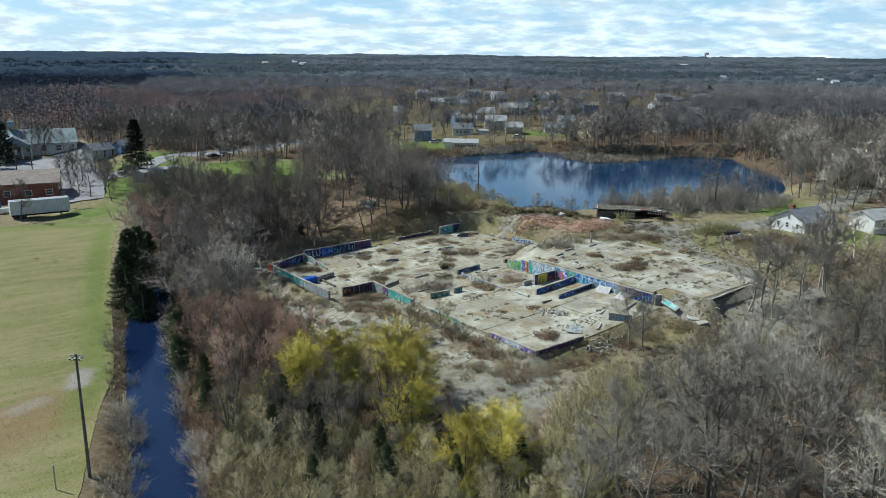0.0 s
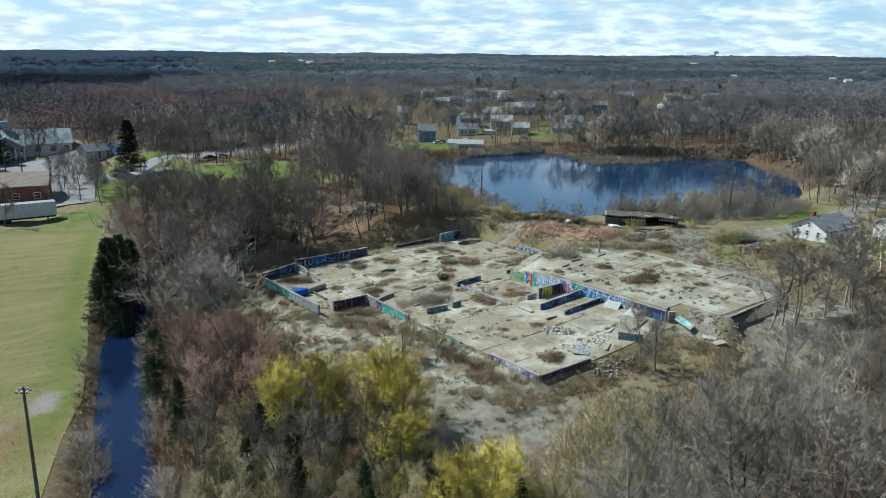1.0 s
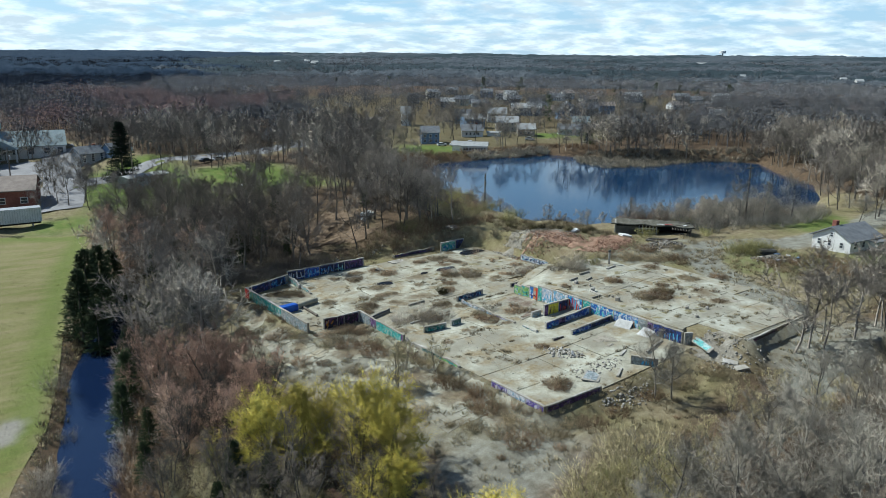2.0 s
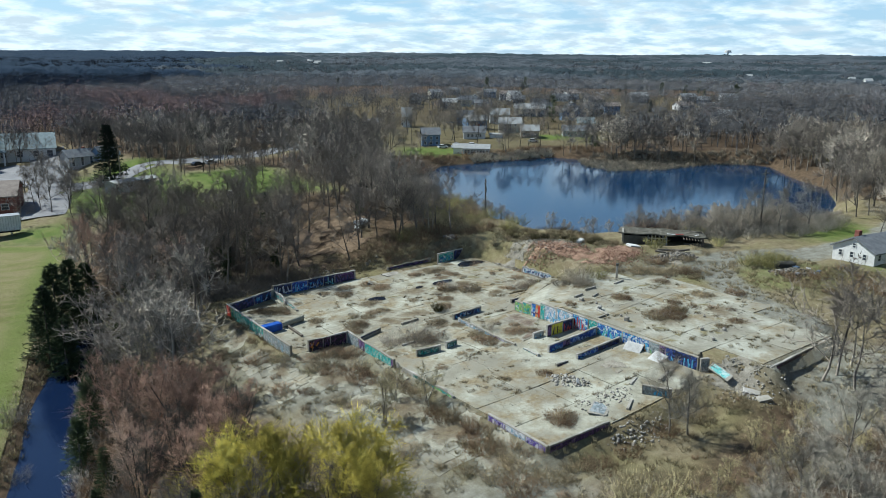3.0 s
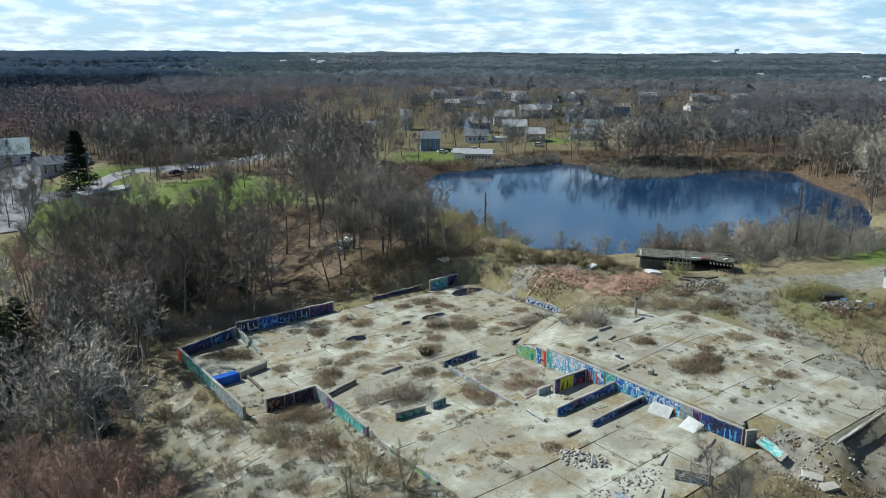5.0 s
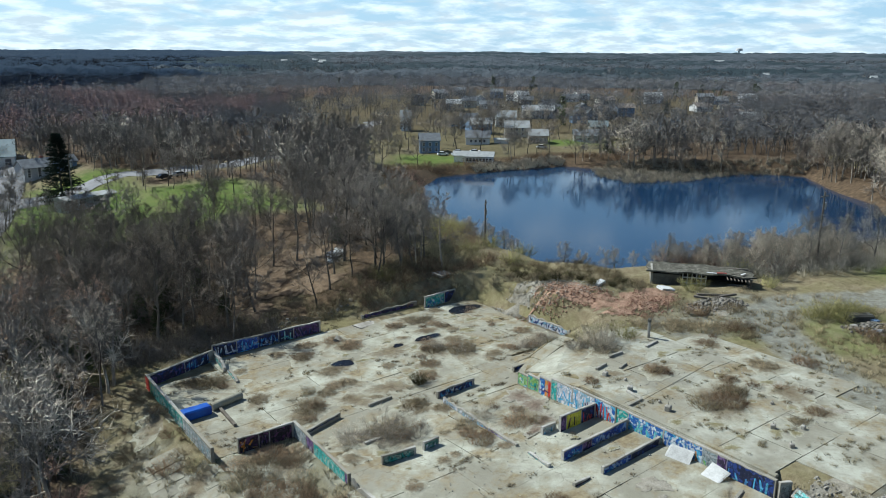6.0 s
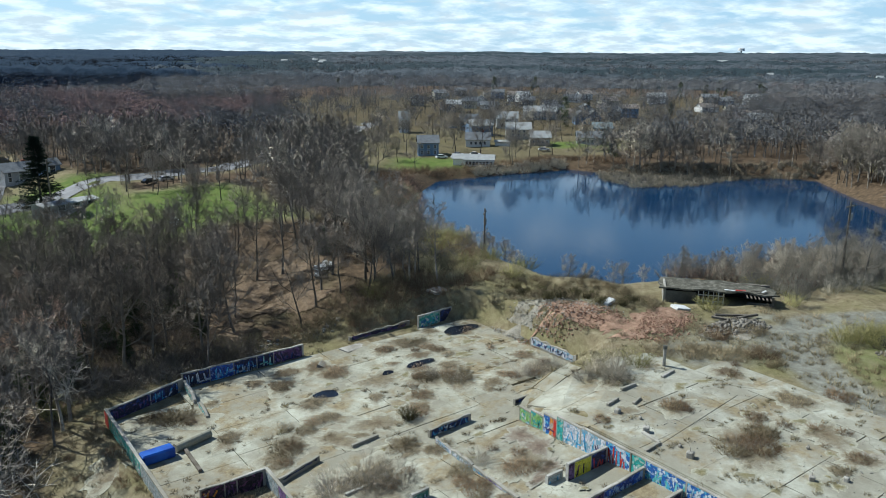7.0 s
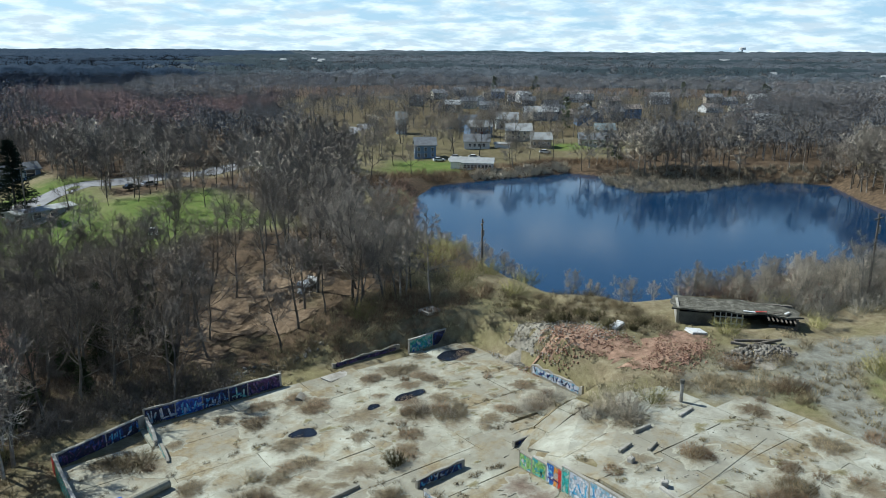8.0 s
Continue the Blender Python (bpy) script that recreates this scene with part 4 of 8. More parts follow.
fallen("concrete_pad", 90.2, 71.6, 3.45, (3.0, 4.0, 0.35), 2, 0, 0, SLAB_UP, "pale raised concrete pad with a pipe post", None)


def kerb(x0, y0, x1, y1, z, h=0.3, w=0.28, mat=None, label="short dark concrete kerb on the slab"):
    length = math.hypot(x1 - x0, y1 - y0)
    ob = part("kerb", boxed(0, -w / 2, -0.1, length, w / 2, h, 0.04), mat or WALLC)
    ob.matrix_world = pose(x0, y0, z, 0, 0, math.degrees(math.atan2(y1 - y0, x1 - x0)))
    return tagged(ob, label, "kerb", "kerbs on the slabs")


kerb(62.2, 78.3, 64.8, 78.6, 0.95, 0.3)
kerb(58.3, 72.4, 60.4, 72.5, 1.15, 0.2)
kerb(88.0, 68.6, 90.0, 68.9, 3.75, 0.2)
kerb(79.9, 67.7, 81.5, 68.0, 3.75, 0.2)
kerb(81.8, 66.6, 83.1, 67.0, 3.75, 0.2)
kerb(83.1, 69.0, 84.9, 69.0, 3.72, 0.25)
kerb(76.3, 61.0, 78.2, 61.2, 3.75, 0.2)
kerb(78.2, 61.2, 78.5, 63.0, 3.75, 0.2)
kerb(78.4, 61.2, 90.2, 62.7, 3.75, 0.035, 0.22, SLAB, "long pale joint strip across the upper slab")
kerb(88.5, 68.7, 93.0, 62.0, 3.75, 0.03, 0.2, SLAB, "long pale joint strip across the upper slab")
kerb(76.2, 66.0, 76.2, 48.0, 3.74, 0.14, 0.4, SLAB, "pale coping along the retaining wall")
kerb(64.6, 47.0, 66.4, 48.0, 1.75, 0.25)
kerb(71.0, 48.6, 74.8, 49.6, 2.2, 0.3)
kerb(68.6, 50.0, 70.2, 50.6, 1.98, 0.2)

# blue covered drain and half-buried pipe inside the west range
ob = part("blue_tank", boxed(-1.25, -0.55, 0, 1.25, 0.55, 0.85, 0.12), BLUE_TARP)
ob.matrix_world = pose(49.35, 85.9, 0.75, 0, 0, 3)
tagged(ob, "bright blue painted low block against the wall", "block")
ob = part("concrete_pipe", tube(bmesh.new(), (0, 0, 0.35), (3.2, 0.2, 0.35), 0.36, 0.36, 14), SLAB)
ob.matrix_world = pose(50.8, 86.2, 0.75, 0, 0, 12)
tagged(ob, "pale concrete pipe lying on the slab", "pipe")
ob = part("timber_beam", boxed(0, -0.14, 0, 3.9, 0.14, 0.24, 0.03), WOOD)
ob.matrix_world = pose(51.5, 86.0, 0.78, 0, 0, -92)
tagged(ob, "weathered timber beam lying on the slab", "beam")


def stub_block(x, y, z, s, turn, label="small broken concrete footing"):
    bm = boxed(-s / 2, -s / 2, -0.1, s / 2, s / 2, s * 0.9, 0.06)
    tube(bm, (0.1 * s, 0, s * 0.85), (0.2 * s, 0.1 * s, s * 1.4), 0.03, 0.02, 5)
    ob = part("footing", bm, RUBBLE)
    ob.matrix_world = pose(x, y, z, 0, 0, turn)
    return tagged(ob, label, "block", "footings on the upper slab")


for x, y, s, a in ((79.5, 66.3, 0.45, 10), (78.9, 63.0, 0.5, 40), (78.4, 58.7, 0.5, 20), (80.2, 64.6, 0.25, 5), (82.4, 52.0, 0.4, 30), (84.2, 50.6, 0.35, 12), (80.8, 49.6, 0.35, 50), (79.0, 60.0, 0.25, 0), (86.3, 54.4, 0.25, 20)):
    stub_block(x, y, 3.75, s, a)
# pipe post on the pad
ob = thing("pipe_post", pose(90.3, 70.2, 3.75), "rusty upright pipe post with a dark cap", "post")
part("pipe", tube(bmesh.new(), (0, 0, -0.1), (0, 0, 1.7), 0.16, 0.15, 10), RUBBLE, ob)
part("cap", tube(bmesh.new(), (0, 0, 1.7), (0, 0, 2.0), 0.2, 0.2, 10), TAR, ob, "dark cap")


def puddle(x, y, z, rx, ry, turn, seed, label, mat=None):
    rng = np.random.default_rng(seed)
    bm = bmesh.new()
    n, ph = 26, rng.uniform(0, 6, 3)
    rim = []
    for k in range(n):
        a = 2 * math.pi * k / n
        r = 1 + 0.16 * math.sin(2 * a + ph[0]) + 0.10 * math.sin(3 * a + ph[1]) + 0.05 * math.sin(5 * a + ph[2])
        rim.append(bm.verts.new((rx * r * math.cos(a), ry * r * math.sin(a), 0)))
    bm.faces.new(rim)
    me = bpy.data.meshes.new("puddle")
    bm.to_mesh(me)
    bm.free()
    me.materials.append(mat or PUDDLE)
    ob = new("puddle", me)
    ob.matrix_world = pose(x, y, z, 0, 0, turn)
    return tagged(ob, label, "puddle", "puddles on the slab")


puddle(65.2, 88.2, lower(65.2, 88.2) + 0.09, 1.05, 0.85, 10, 1, "small dark round puddle in a sunken drain")
puddle(76.0, 88.7, lower(76, 88.7) + 0.09, 1.5, 0.7, 5, 2, "dark blue puddle on worn concrete")
puddle(85.3, 94.0, lower(85.3, 94) + 0.09, 2.1, 1.2, -8, 3, "large dark puddle reflecting the sky")
puddle(72.2, 88.7, lower(72.2, 88.7) + 0.09, 0.7, 0.4, 0, 4, "shallow damp puddle on the slab")


def stones(name, n, centre, size, height, s0, s1, mat, label, seed, turn=0.0, base=land, lift=0.0):
    """A heap of many broken lumps, uncountable: one mesh."""
    rng = np.random.default_rng(seed)
    cube = np.array([(-1, -1, -1), (1, -1, -1), (1, 1, -1), (-1, 1, -1), (-1, -1, 1), (1, -1, 1), (1, 1, 1), (-1, 1, 1)], float)
    tri = np.array([(0, 2, 1), (0, 3, 2), (4, 5, 6), (4, 6, 7), (0, 1, 5), (0, 5, 4), (1, 2, 6), (1, 6, 5), (2, 3, 7), (2, 7, 6), (3, 0, 4), (3, 4, 7)])
    a, r = rng.uniform(0, 2 * np.pi, n), np.sqrt(rng.uniform(0, 1, n)) * rng.uniform(0.75, 1.1, n)
    c, s = math.cos(radians(turn)), math.sin(radians(turn))
    px, py = size[0] * r * np.cos(a), size[1] * r * np.sin(a)
    x, y = centre[0] + c * px - s * py, centre[1] + s * px + c * py
    z = base(x, y) + lift + height * np.clip(1 - r * r, 0, 1) * rng.uniform(0.5, 1.0, n)
    sc = np.exp(rng.uniform(np.log(s0), np.log(s1), n))
    dims = sc[:, None] * rng.uniform(0.4, 1.0, (n, 3))
    v = cube[None] * dims[:, None, :] * rng.uniform(0.75, 1.1, (n, 8, 1))
    q1, q2 = rng.uniform(0, 2 * np.pi, n), rng.normal(0, 0.5, n)
    y2, z2 = v[..., 1] * np.cos(q2)[:, None] - v[..., 2] * np.sin(q2)[:, None], v[..., 1] * np.sin(q2)[:, None] + v[..., 2] * np.cos(q2)[:, None]
    x3, y3 = v[..., 0] * np.cos(q1)[:, None] - y2 * np.sin(q1)[:, None], v[..., 0] * np.sin(q1)[:, None] + y2 * np.cos(q1)[:, None]
    verts = np.stack([x3 + x[:, None], y3 + y[:, None], z2 + z[:, None]], -1).reshape(-1, 3)
    tris = (tri[None] + 8 * np.arange(n)[:, None, None]).reshape(-1, 3)
    return tagged(new(name, tri_mesh(name, verts, tris, mat)), label, "rubble", kind="stuff")


stones("brick_heap", 900, (98.0, 76.6), (5.8, 2.8), 0.3, 0.035, 0.11, BRICK, "heap of broken red bricks by the upper slab", 1, 5)
stones("brick_scatter", 900, (92.0, 83.0), (7.0, 2.4), 0.3, 0.035, 0.11, BRICK, "brick rubble spilling down the bank", 2, -50)
stones("rubble_bank", 1500, (90.5, 87.0), (9.0, 3.0), 0.25, 0.030, 0.100, RUBBLE, "grey rubble spilling down the bank", 3, -52)
stones("stone_heap", 520, (104.4, 71.8), (3.6, 1.9), 0.55, 0.07, 0.24, RUBBLE_DARK, "heap of broken grey concrete lumps", 4, -20)
stones("debris", 140, (65.0, 54.4), (1.3, 2.8), 0.2, 0.060, 0.200, RUBBLE, "heap of broken concrete on the slab", 5, 20, lower)
stones("debris", 160, (65.0, 49.6), (3.6, 1.4), 0.15, 0.036, 0.150, RUBBLE, "scatter of broken concrete and paint flakes", 6, 0, lower)
stones("debris", 180, (77.0, 42.4), (4.0, 2.4), 0.1, 0.04, 0.13, RUBBLE, "fallen masonry below the slab's corner", 7, -35)
stones("debris", 160, (63.5, 44.6), (4.0, 1.2), 0.1, 0.048, 0.150, RUBBLE, "crumbled concrete below the end wall", 8, 0)
stones("debris", 500, (70, 86), (16, 9), 0.04, 0.024, 0.065, RUBBLE, "small stones scattered on the slab", 9, 0, lower)
stones("debris", 300, (64, 58), (9, 10), 0.04, 0.024, 0.065, RUBBLE, "small stones scattered on the slab", 10, 0, lower)
stones("debris", 300, (85, 58), (8, 13), 0.04, 0.024, 0.070, RUBBLE, "small stones scattered on the upper slab", 11, 0, upper)
stones("stream_stones", 260, (23.6, 70), (1.2, 20), 0.1, 0.060, 0.175, RUBBLE, "pale stones along the creek bank", 12, -18)
stones("wood_litter", 260, (62, 102.5), (15, 2.2), 0.15, 0.060, 0.250, RUBBLE, "pale rubbish and stones at the wood's edge", 13, 3)


for x, y, length, turn, tip in ((106.2, 73.6, 4.2, -28, 4), (107.0, 72.6, 3.0, -20, -3), (101.8, 71.4, 1.6, 10, 8), (104.6, 73.8, 2.2, -60, 3)):
    ob = part("timber_beam", boxed(-length / 2, -0.14, 0, length / 2, 0.14, 0.24, 0.03), WOOD)
    ob.matrix_world = pose(x, y, ground_z(x, y) + 0.2, 0, tip, turn)
    tagged(ob, "weathered timber beam lying on the rubble", "beam", "beams on the rubble")

# ---- earth lying on the slabs and banks ----


def patches(name, places, height, mat, label, seed, lift=0.03, hump=0.06):
    """Irregular low patches of earth: (x, y, radius, stretch along x, turn in degrees)."""
    rng = np.random.default_rng(seed)
    verts, faces = [], []
    n = 56
    for x, y, r, sx, turn in places:
        o, ca, sa = len(verts), math.cos(radians(turn)), math.sin(radians(turn))
        verts.append((x, y, height(x, y) + lift + hump))
        ph = rng.uniform(0, 6.28, 4)
        for f in (0.55, 1.0):
            for k in range(n):
                a = 2 * math.pi * k / n
                q = r * f * (1 + 0.22 * math.sin(2 * a + ph[0]) + 0.18 * math.sin(3 * a + ph[1]) + 0.12 * math.sin(7 * a + ph[2]) + 0.08 * math.sin(13 * a + ph[3]) + 0.08 * rng.normal())
                px, py = q * math.cos(a) * sx, q * math.sin(a)
                px, py = x + px * ca - py * sa, y + px * sa + py * ca
                verts.append((px, py, height(px, py) + (lift + hump * 0.7 if f < 1 else lift - 0.02)))
        for k in range(n):
            k2 = (k + 1) % n
            faces += [(o, o + 1 + k, o + 1 + k2), (o + 1 + k, o + 1 + n + k, o + 1 + n + k2, o + 1 + k2)]
    me = mesh_from(name, verts, faces, mat, True)
    deep = np.tile(np.concatenate([[1.0], np.full(n, 0.75), np.zeros(n)]), len(places))
    me.color_attributes.new("cover", "FLOAT_COLOR", "POINT").data.foreach_set("color", np.repeat(deep, 4).astype(np.float32))
    return tagged(new(name, me), label, "earth", kind="stuff")


erng = np.random.default_rng(61)
LOWER_SOIL = ((62.7, 92.3, 1.4), (54.9, 85.7, 1.2), (57.9, 81.3, 2.0), (74.5, 85.5, 1.8), (76.8, 83.6, 2.2), (65.5, 75.8, 1.6), (67.1, 73.7, 1.2), (61.0, 72.9, 2.4), (52.7, 91.7, 2.0), (51.0, 92.8, 1.4), (63.3, 84.0, 1.2), (60.6, 83.1, 1.0),
              (70.6, 67.6, 2.0), (67.4, 91.5, 0.9), (75.1, 93.9, 1.2), (78.1, 93.9, 1.6), (79.6, 90.6, 1.0), (72.0, 82.6, 1.3), (59.0, 49.4, 1.4), (64.4, 57.0, 0.8), (58.6, 73.6, 2.0), (85.0, 80.8, 2.0), (66.0, 80.6, 1.8), (62.0, 80.2, 1.5), (70.8, 88.0, 1.6))
LOWER_SOIL += tuple((float(erng.uniform(56, 87)), float(erng.uniform(79.5, 96)), float(erng.uniform(0.5, 1.3))) for _ in range(34)) + tuple((float(erng.uniform(55.5, 67)), float(erng.uniform(60, 79)), float(erng.uniform(0.4, 0.9))) for _ in range(9))
UPPER_SOIL = ((84.2, 64.2, 1.2), (83.8, 57.3, 2.4), (87.6, 59.3, 0.9), (93.0, 59.2, 1.6), (93.7, 65.7, 1.4), (87.7, 51.4, 1.1), (85.0, 51.4, 0.8), (89.4, 54.6, 1.5), (80.2, 66.2, 1.0), (84.4, 70.6, 1.6))
low_at, up_at = (lambda x, y: float(lower(x, y))), (lambda x, y: float(upper(x, y)))
for soils, at, where in ((LOWER_SOIL, low_at, "lower"), (UPPER_SOIL, up_at, "upper")):
    for k, (x, y, r) in enumerate(soils):
        earth = patches("soil_patch", [(x, y, r * 1.15, erng.uniform(1.0, 1.6), erng.uniform(-40, 40))], at, SOIL, "brown earth gathered on the " + where + " slab", 10 + k)
        earth["kind"] = ""
        tagged(earth, "brown earth gathered on the " + where + " slab", "earth", "soil patches")
patches("moss_patches", [(erng.uniform(56, 74), erng.uniform(48, 96), erng.uniform(0.15, 0.55), erng.uniform(0.8, 2.0), erng.uniform(-30, 30)) for _ in range(45)], low_at, MOSS, "small olive patches of moss and weeds on the slab", 3, 0.026, 0.02)
patches("moss_patches", [(erng.uniform(77, 88), erng.uniform(81, 95), erng.uniform(0.2, 0.7), erng.uniform(0.8, 2.0), erng.uniform(-30, 30)) for _ in range(20)], low_at, MOSS, "small olive patches of moss and weeds on the slab", 4, 0.026, 0.02)
patches("moss_patches", [(erng.uniform(77, 91), erng.uniform(48.5, 68), erng.uniform(0.15, 0.5), erng.uniform(0.8, 2.2), erng.uniform(-30, 30)) for _ in range(26)], up_at, MOSS, "small olive patches of moss and weeds on the slab", 5, 0.026, 0.02)
RUST = make_soil("old_flooring", (0.095, 0.068, 0.05), (0.165, 0.122, 0.092), (0.23, 0.185, 0.14), (0.36, 0.345, 0.28))
for k, (x, y, r, sx, turn) in enumerate(((73.7, 71.2, 1.25, 1.35, 0), (73.4, 68.9, 1.2, 1.5, 8), (71.4, 67.9, 1.1, 1.3, -10), (71.6, 66.0, 0.8, 2.2, 4), (70.2, 65.2, 0.7, 1.6, 0))):
    stain = patches("floor_patch", [(x, y, r, sx, turn)], low_at, RUST, "old flooring", 50 + k, 0.05, 0.02)
    stain["kind"] = ""
    tagged(stain, "rust-brown bare patch of old flooring", "floor patch", "floor patches")
patches("gravel_patch", [(88.6, 51.2, 0.9, 1.9, -30)], up_at, GRAVEL, "patch of grey gravel on the upper slab", 6, 0.03, 0.03)
patches("gravel_patch", [(70.8, 54.0, 0.9, 1.2, 10), (70.0, 52.6, 0.3, 1.4, 0)], low_at, GRAVEL, "patch of grey gravel on the room floor", 7, 0.03, 0.03)
patches("brick_spill", [(98.0, 77.4, 2.6, 2.0, 8), (92.2, 83.6, 1.7, 2.6, -52), (94.0, 79.6, 1.3, 1.5, -20), (101.6, 77.4, 1.3, 1.3, 0)], ground_z, BRICK_DUST, "salmon brick dust and crumbs under the heaps", 8, 0.07, 0.12)
patches("rubble_spill", [(89.8, 89.0, 1.4, 2.6, -52), (103.0, 71.4, 1.8, 1.5, -10)], ground_z, GRAVEL, "grey crumbs of concrete on the bank", 9, 0.06, 0.1)
LITTER = make_soil("oak_litter", (0.09, 0.062, 0.04), (0.18, 0.13, 0.085), (0.27, 0.205, 0.14))
patches("leaf_litter", [(73.0, 121.0, 5.2, 1.5, 20), (78.5, 119.0, 3.4, 1.4, 0), (67.0, 115.0, 3.0, 1.5, 30), (74.0, 112.0, 2.6, 1.8, 5), (64.0, 108.5, 2.4, 2.0, 10)], ground_z, LITTER, "tan fallen leaves on the floor of the clearing", 24, 0.12, 0.06)
patches("rubble_spill", [(77.0, 44.4, 1.7, 1.5, -58)], ground_z, GRAVEL, "grey crumbs of concrete below the slab's corner", 21, 0.05, 0.05)
stones("debris", 170, (76.8, 44.0), (1.2, 3.2), 0.1, 0.025, 0.12, RUBBLE, "broken concrete below the slab's corner", 22, -25)
for k, (x, y, r) in enumerate(((50.4, 60.5, 1.8), (52.0, 66.0, 1.6), (51.4, 55.0, 1.9), (48.8, 70.4, 1.7), (51.6, 48.6, 1.8), (52.4, 73.6, 1.4), (47.6, 64.6, 1.4), (50.2, 76.0, 1.5), (46.6, 87.0, 1.6), (46.0, 76.0, 1.1))):
    earth = patches("soil_patch", [(x, y, r * 1.2, erng.uniform(1.0, 1.5), erng.uniform(40, 110))], ground_z, SOIL, "brown earth", 40 + k, 0.06, 0.05)
    earth["kind"] = ""
    tagged(earth, "brown earth and dead weeds on the broken apron", "earth", "soil patches")

# ---- buildings ----


def window(parent, w, h, m, frame_mat=None):
    """A framed pane on the face whose outside is -y."""
    f = bmesh.new()
    t = 0.09
    box(f, -w / 2 - t, -0.06, -h / 2 - t, w / 2 + t, 0.02, -h / 2)
    box(f, -w / 2 - t, -0.06, h / 2, w / 2 + t, 0.02, h / 2 + t)
    box(f, -w / 2 - t, -0.06, -h / 2, -w / 2, 0.02, h / 2)
    box(f, w / 2, -0.06, -h / 2, w / 2 + t, 0.02, h / 2)
    box(f, -w / 2, -0.05, -0.03, w / 2, 0.02, 0.03)
    ob = part("window", f, frame_mat or WHITE, parent)
    ob.matrix_local = m
    part("pane", boxed(-w / 2, -0.03, -h / 2, w / 2, -0.012, h / 2), GLASS, ob, "dark window glass")
    return ob


def gable_house(name, x, y, turn, w, d, h, rise, wall_mat, roof_mat, label, category="house", wins=(), chimney=None, z=None, over=0.35, group=""):
    """A gabled building, ridge along its x; wins: (side, along, height, width, tall), sides S N W E."""
    ob = thing(name, pose(x, y, (ground_z(x, y) if z is None else z), 0, 0, turn), label, category, group)
    bm = prism(bmesh.new(), [(-d / 2, -0.8), (d / 2, -0.8), (d / 2, h), (0, h + rise), (-d / 2, h)], -w / 2, w / 2)
    bmesh.ops.rotate(bm, cent=(0, 0, 0), matrix=Matrix.Rotation(radians(90), 3, "Z"), verts=bm.verts)
    part("wall", bm, wall_mat, ob)
    s = rise / (d / 2)
    roof = prism(bmesh.new(), [(-d / 2 - over, h - over * s + 0.05), (0, h + rise + 0.05), (d / 2 + over, h - over * s + 0.05), (d / 2 + over, h - over * s + 0.23), (0, h + rise + 0.25), (-d / 2 - over, h - over * s + 0.23)], -w / 2 - over, w / 2 + over)
    bmesh.ops.rotate(roof, cent=(0, 0, 0), matrix=Matrix.Rotation(radians(90), 3, "Z"), verts=roof.verts)
    part("roof", roof, roof_mat, ob)
    for side, u, v, ww, hh in wins:
        m = {"S": pose(u, -d / 2, v), "N": pose(u, d / 2, v, 0, 0, 180), "W": pose(-w / 2, u, v, 0, 0, -90), "E": pose(w / 2, u, v, 0, 0, 90)}[side]
        window(ob, ww, hh, m)
    if chimney:
        cx, cy, top = chimney
        part("chimney", boxed(cx - 0.35, cy - 0.35, h, cx + 0.35, cy + 0.35, top, 0.03), BRICKWALL, ob, "brick chimney")
    return ob


row = [("S", u, 1.6, 0.9, 1.2) for u in (-3.6, -1.2, 1.2, 3.6)]
# white cape by the yard: its gable looks at the slab
cape = gable_house("white_house", 127.5, 55.6, -8, 7.4, 6.2, 1.65, 1.6, WHITE, SHINGLE, "white one-and-a-half-storey cape house with grey roof", "house",
                   [("W", -1.7, 0.85, 0.5, 0.75), ("W", 0.2, 0.85, 0.5, 0.75), ("W", 1.9, 0.85, 0.5, 0.75), ("W", 0.0, 2.2, 0.42, 0.6), ("S", -2.6, 0.95, 0.6, 0.8), ("S", -0.6, 0.95, 0.6, 0.8)], (-2.2, 0.6, 4.1), 3.9)
part("porch", boxed(0.8, -4.5, -0.3, 3.2, -3.12, 1.35, 0.03), WHITE, cape, "small enclosed entry porch")
part("porch_roof", boxed(0.6, -4.7, 1.35, 3.4, -3.1, 1.5, 0.03), SHINGLE, cape)
gable_house("white_garage", 137.0, 47.0, -14, 9.0, 4.6, 2.3, 1.1, WHITE, SHINGLE_PALE, "long low white garage beside a pale drive", "garage", [("S", -2.0, 1.2, 1.0, 0.8)], z=3.9)

# ruined shed by the pond
OLD_ROOF = make_soil("mossy_tar_roof", (0.055, 0.052, 0.04), (0.115, 0.11, 0.088), (0.22, 0.21, 0.175))
shed = thing("ruined_shed", pose(111.4, 79.2, 3.45, 0, 0, -50), "long low derelict shed with sagging flat roof", "shed")
W2, D2 = 6.0, 1.9
part("back_wall", boxed(-W2, D2 - 0.25, -0.4, W2, D2, 1.9), WOOD, shed)
part("side_wall", boxed(-W2, -D2, -0.4, -W2 + 0.25, D2 - 0.25, 1.95), WALLC, shed)
part("side_wall", boxed(W2 - 0.25, -D2, -0.4, W2, D2 - 0.25, 1.6), WOOD, shed)
part("front_wall", boxed(-W2 + 0.25, -D2, -0.4, -W2 + 3.6, -D2 + 0.2, 1.55), TAR, shed, "dark rotten boards under moss")
part("front_wall", boxed(3.2, -D2, -0.4, W2 - 0.25, -D2 + 0.25, 0.8), TAR, shed, "dark collapsed boards")
# near-black panel added to stand for the unlit inside behind the open front
part("dark_lining", boxed(-W2 + 0.3, D2 - 0.6, -0.3, W2 - 0.3, D2 - 0.3, 1.7), DARK, shed, "near-black panel for the shade inside")
for k in range(6):
    u = -W2 + 3.8 + 0.55 * k
    part("stud", boxed(u, -D2, -0.4, u + 0.1, -D2 + 0.14, 1.85), GREY_SIDING, shed, "bleached timber stud")
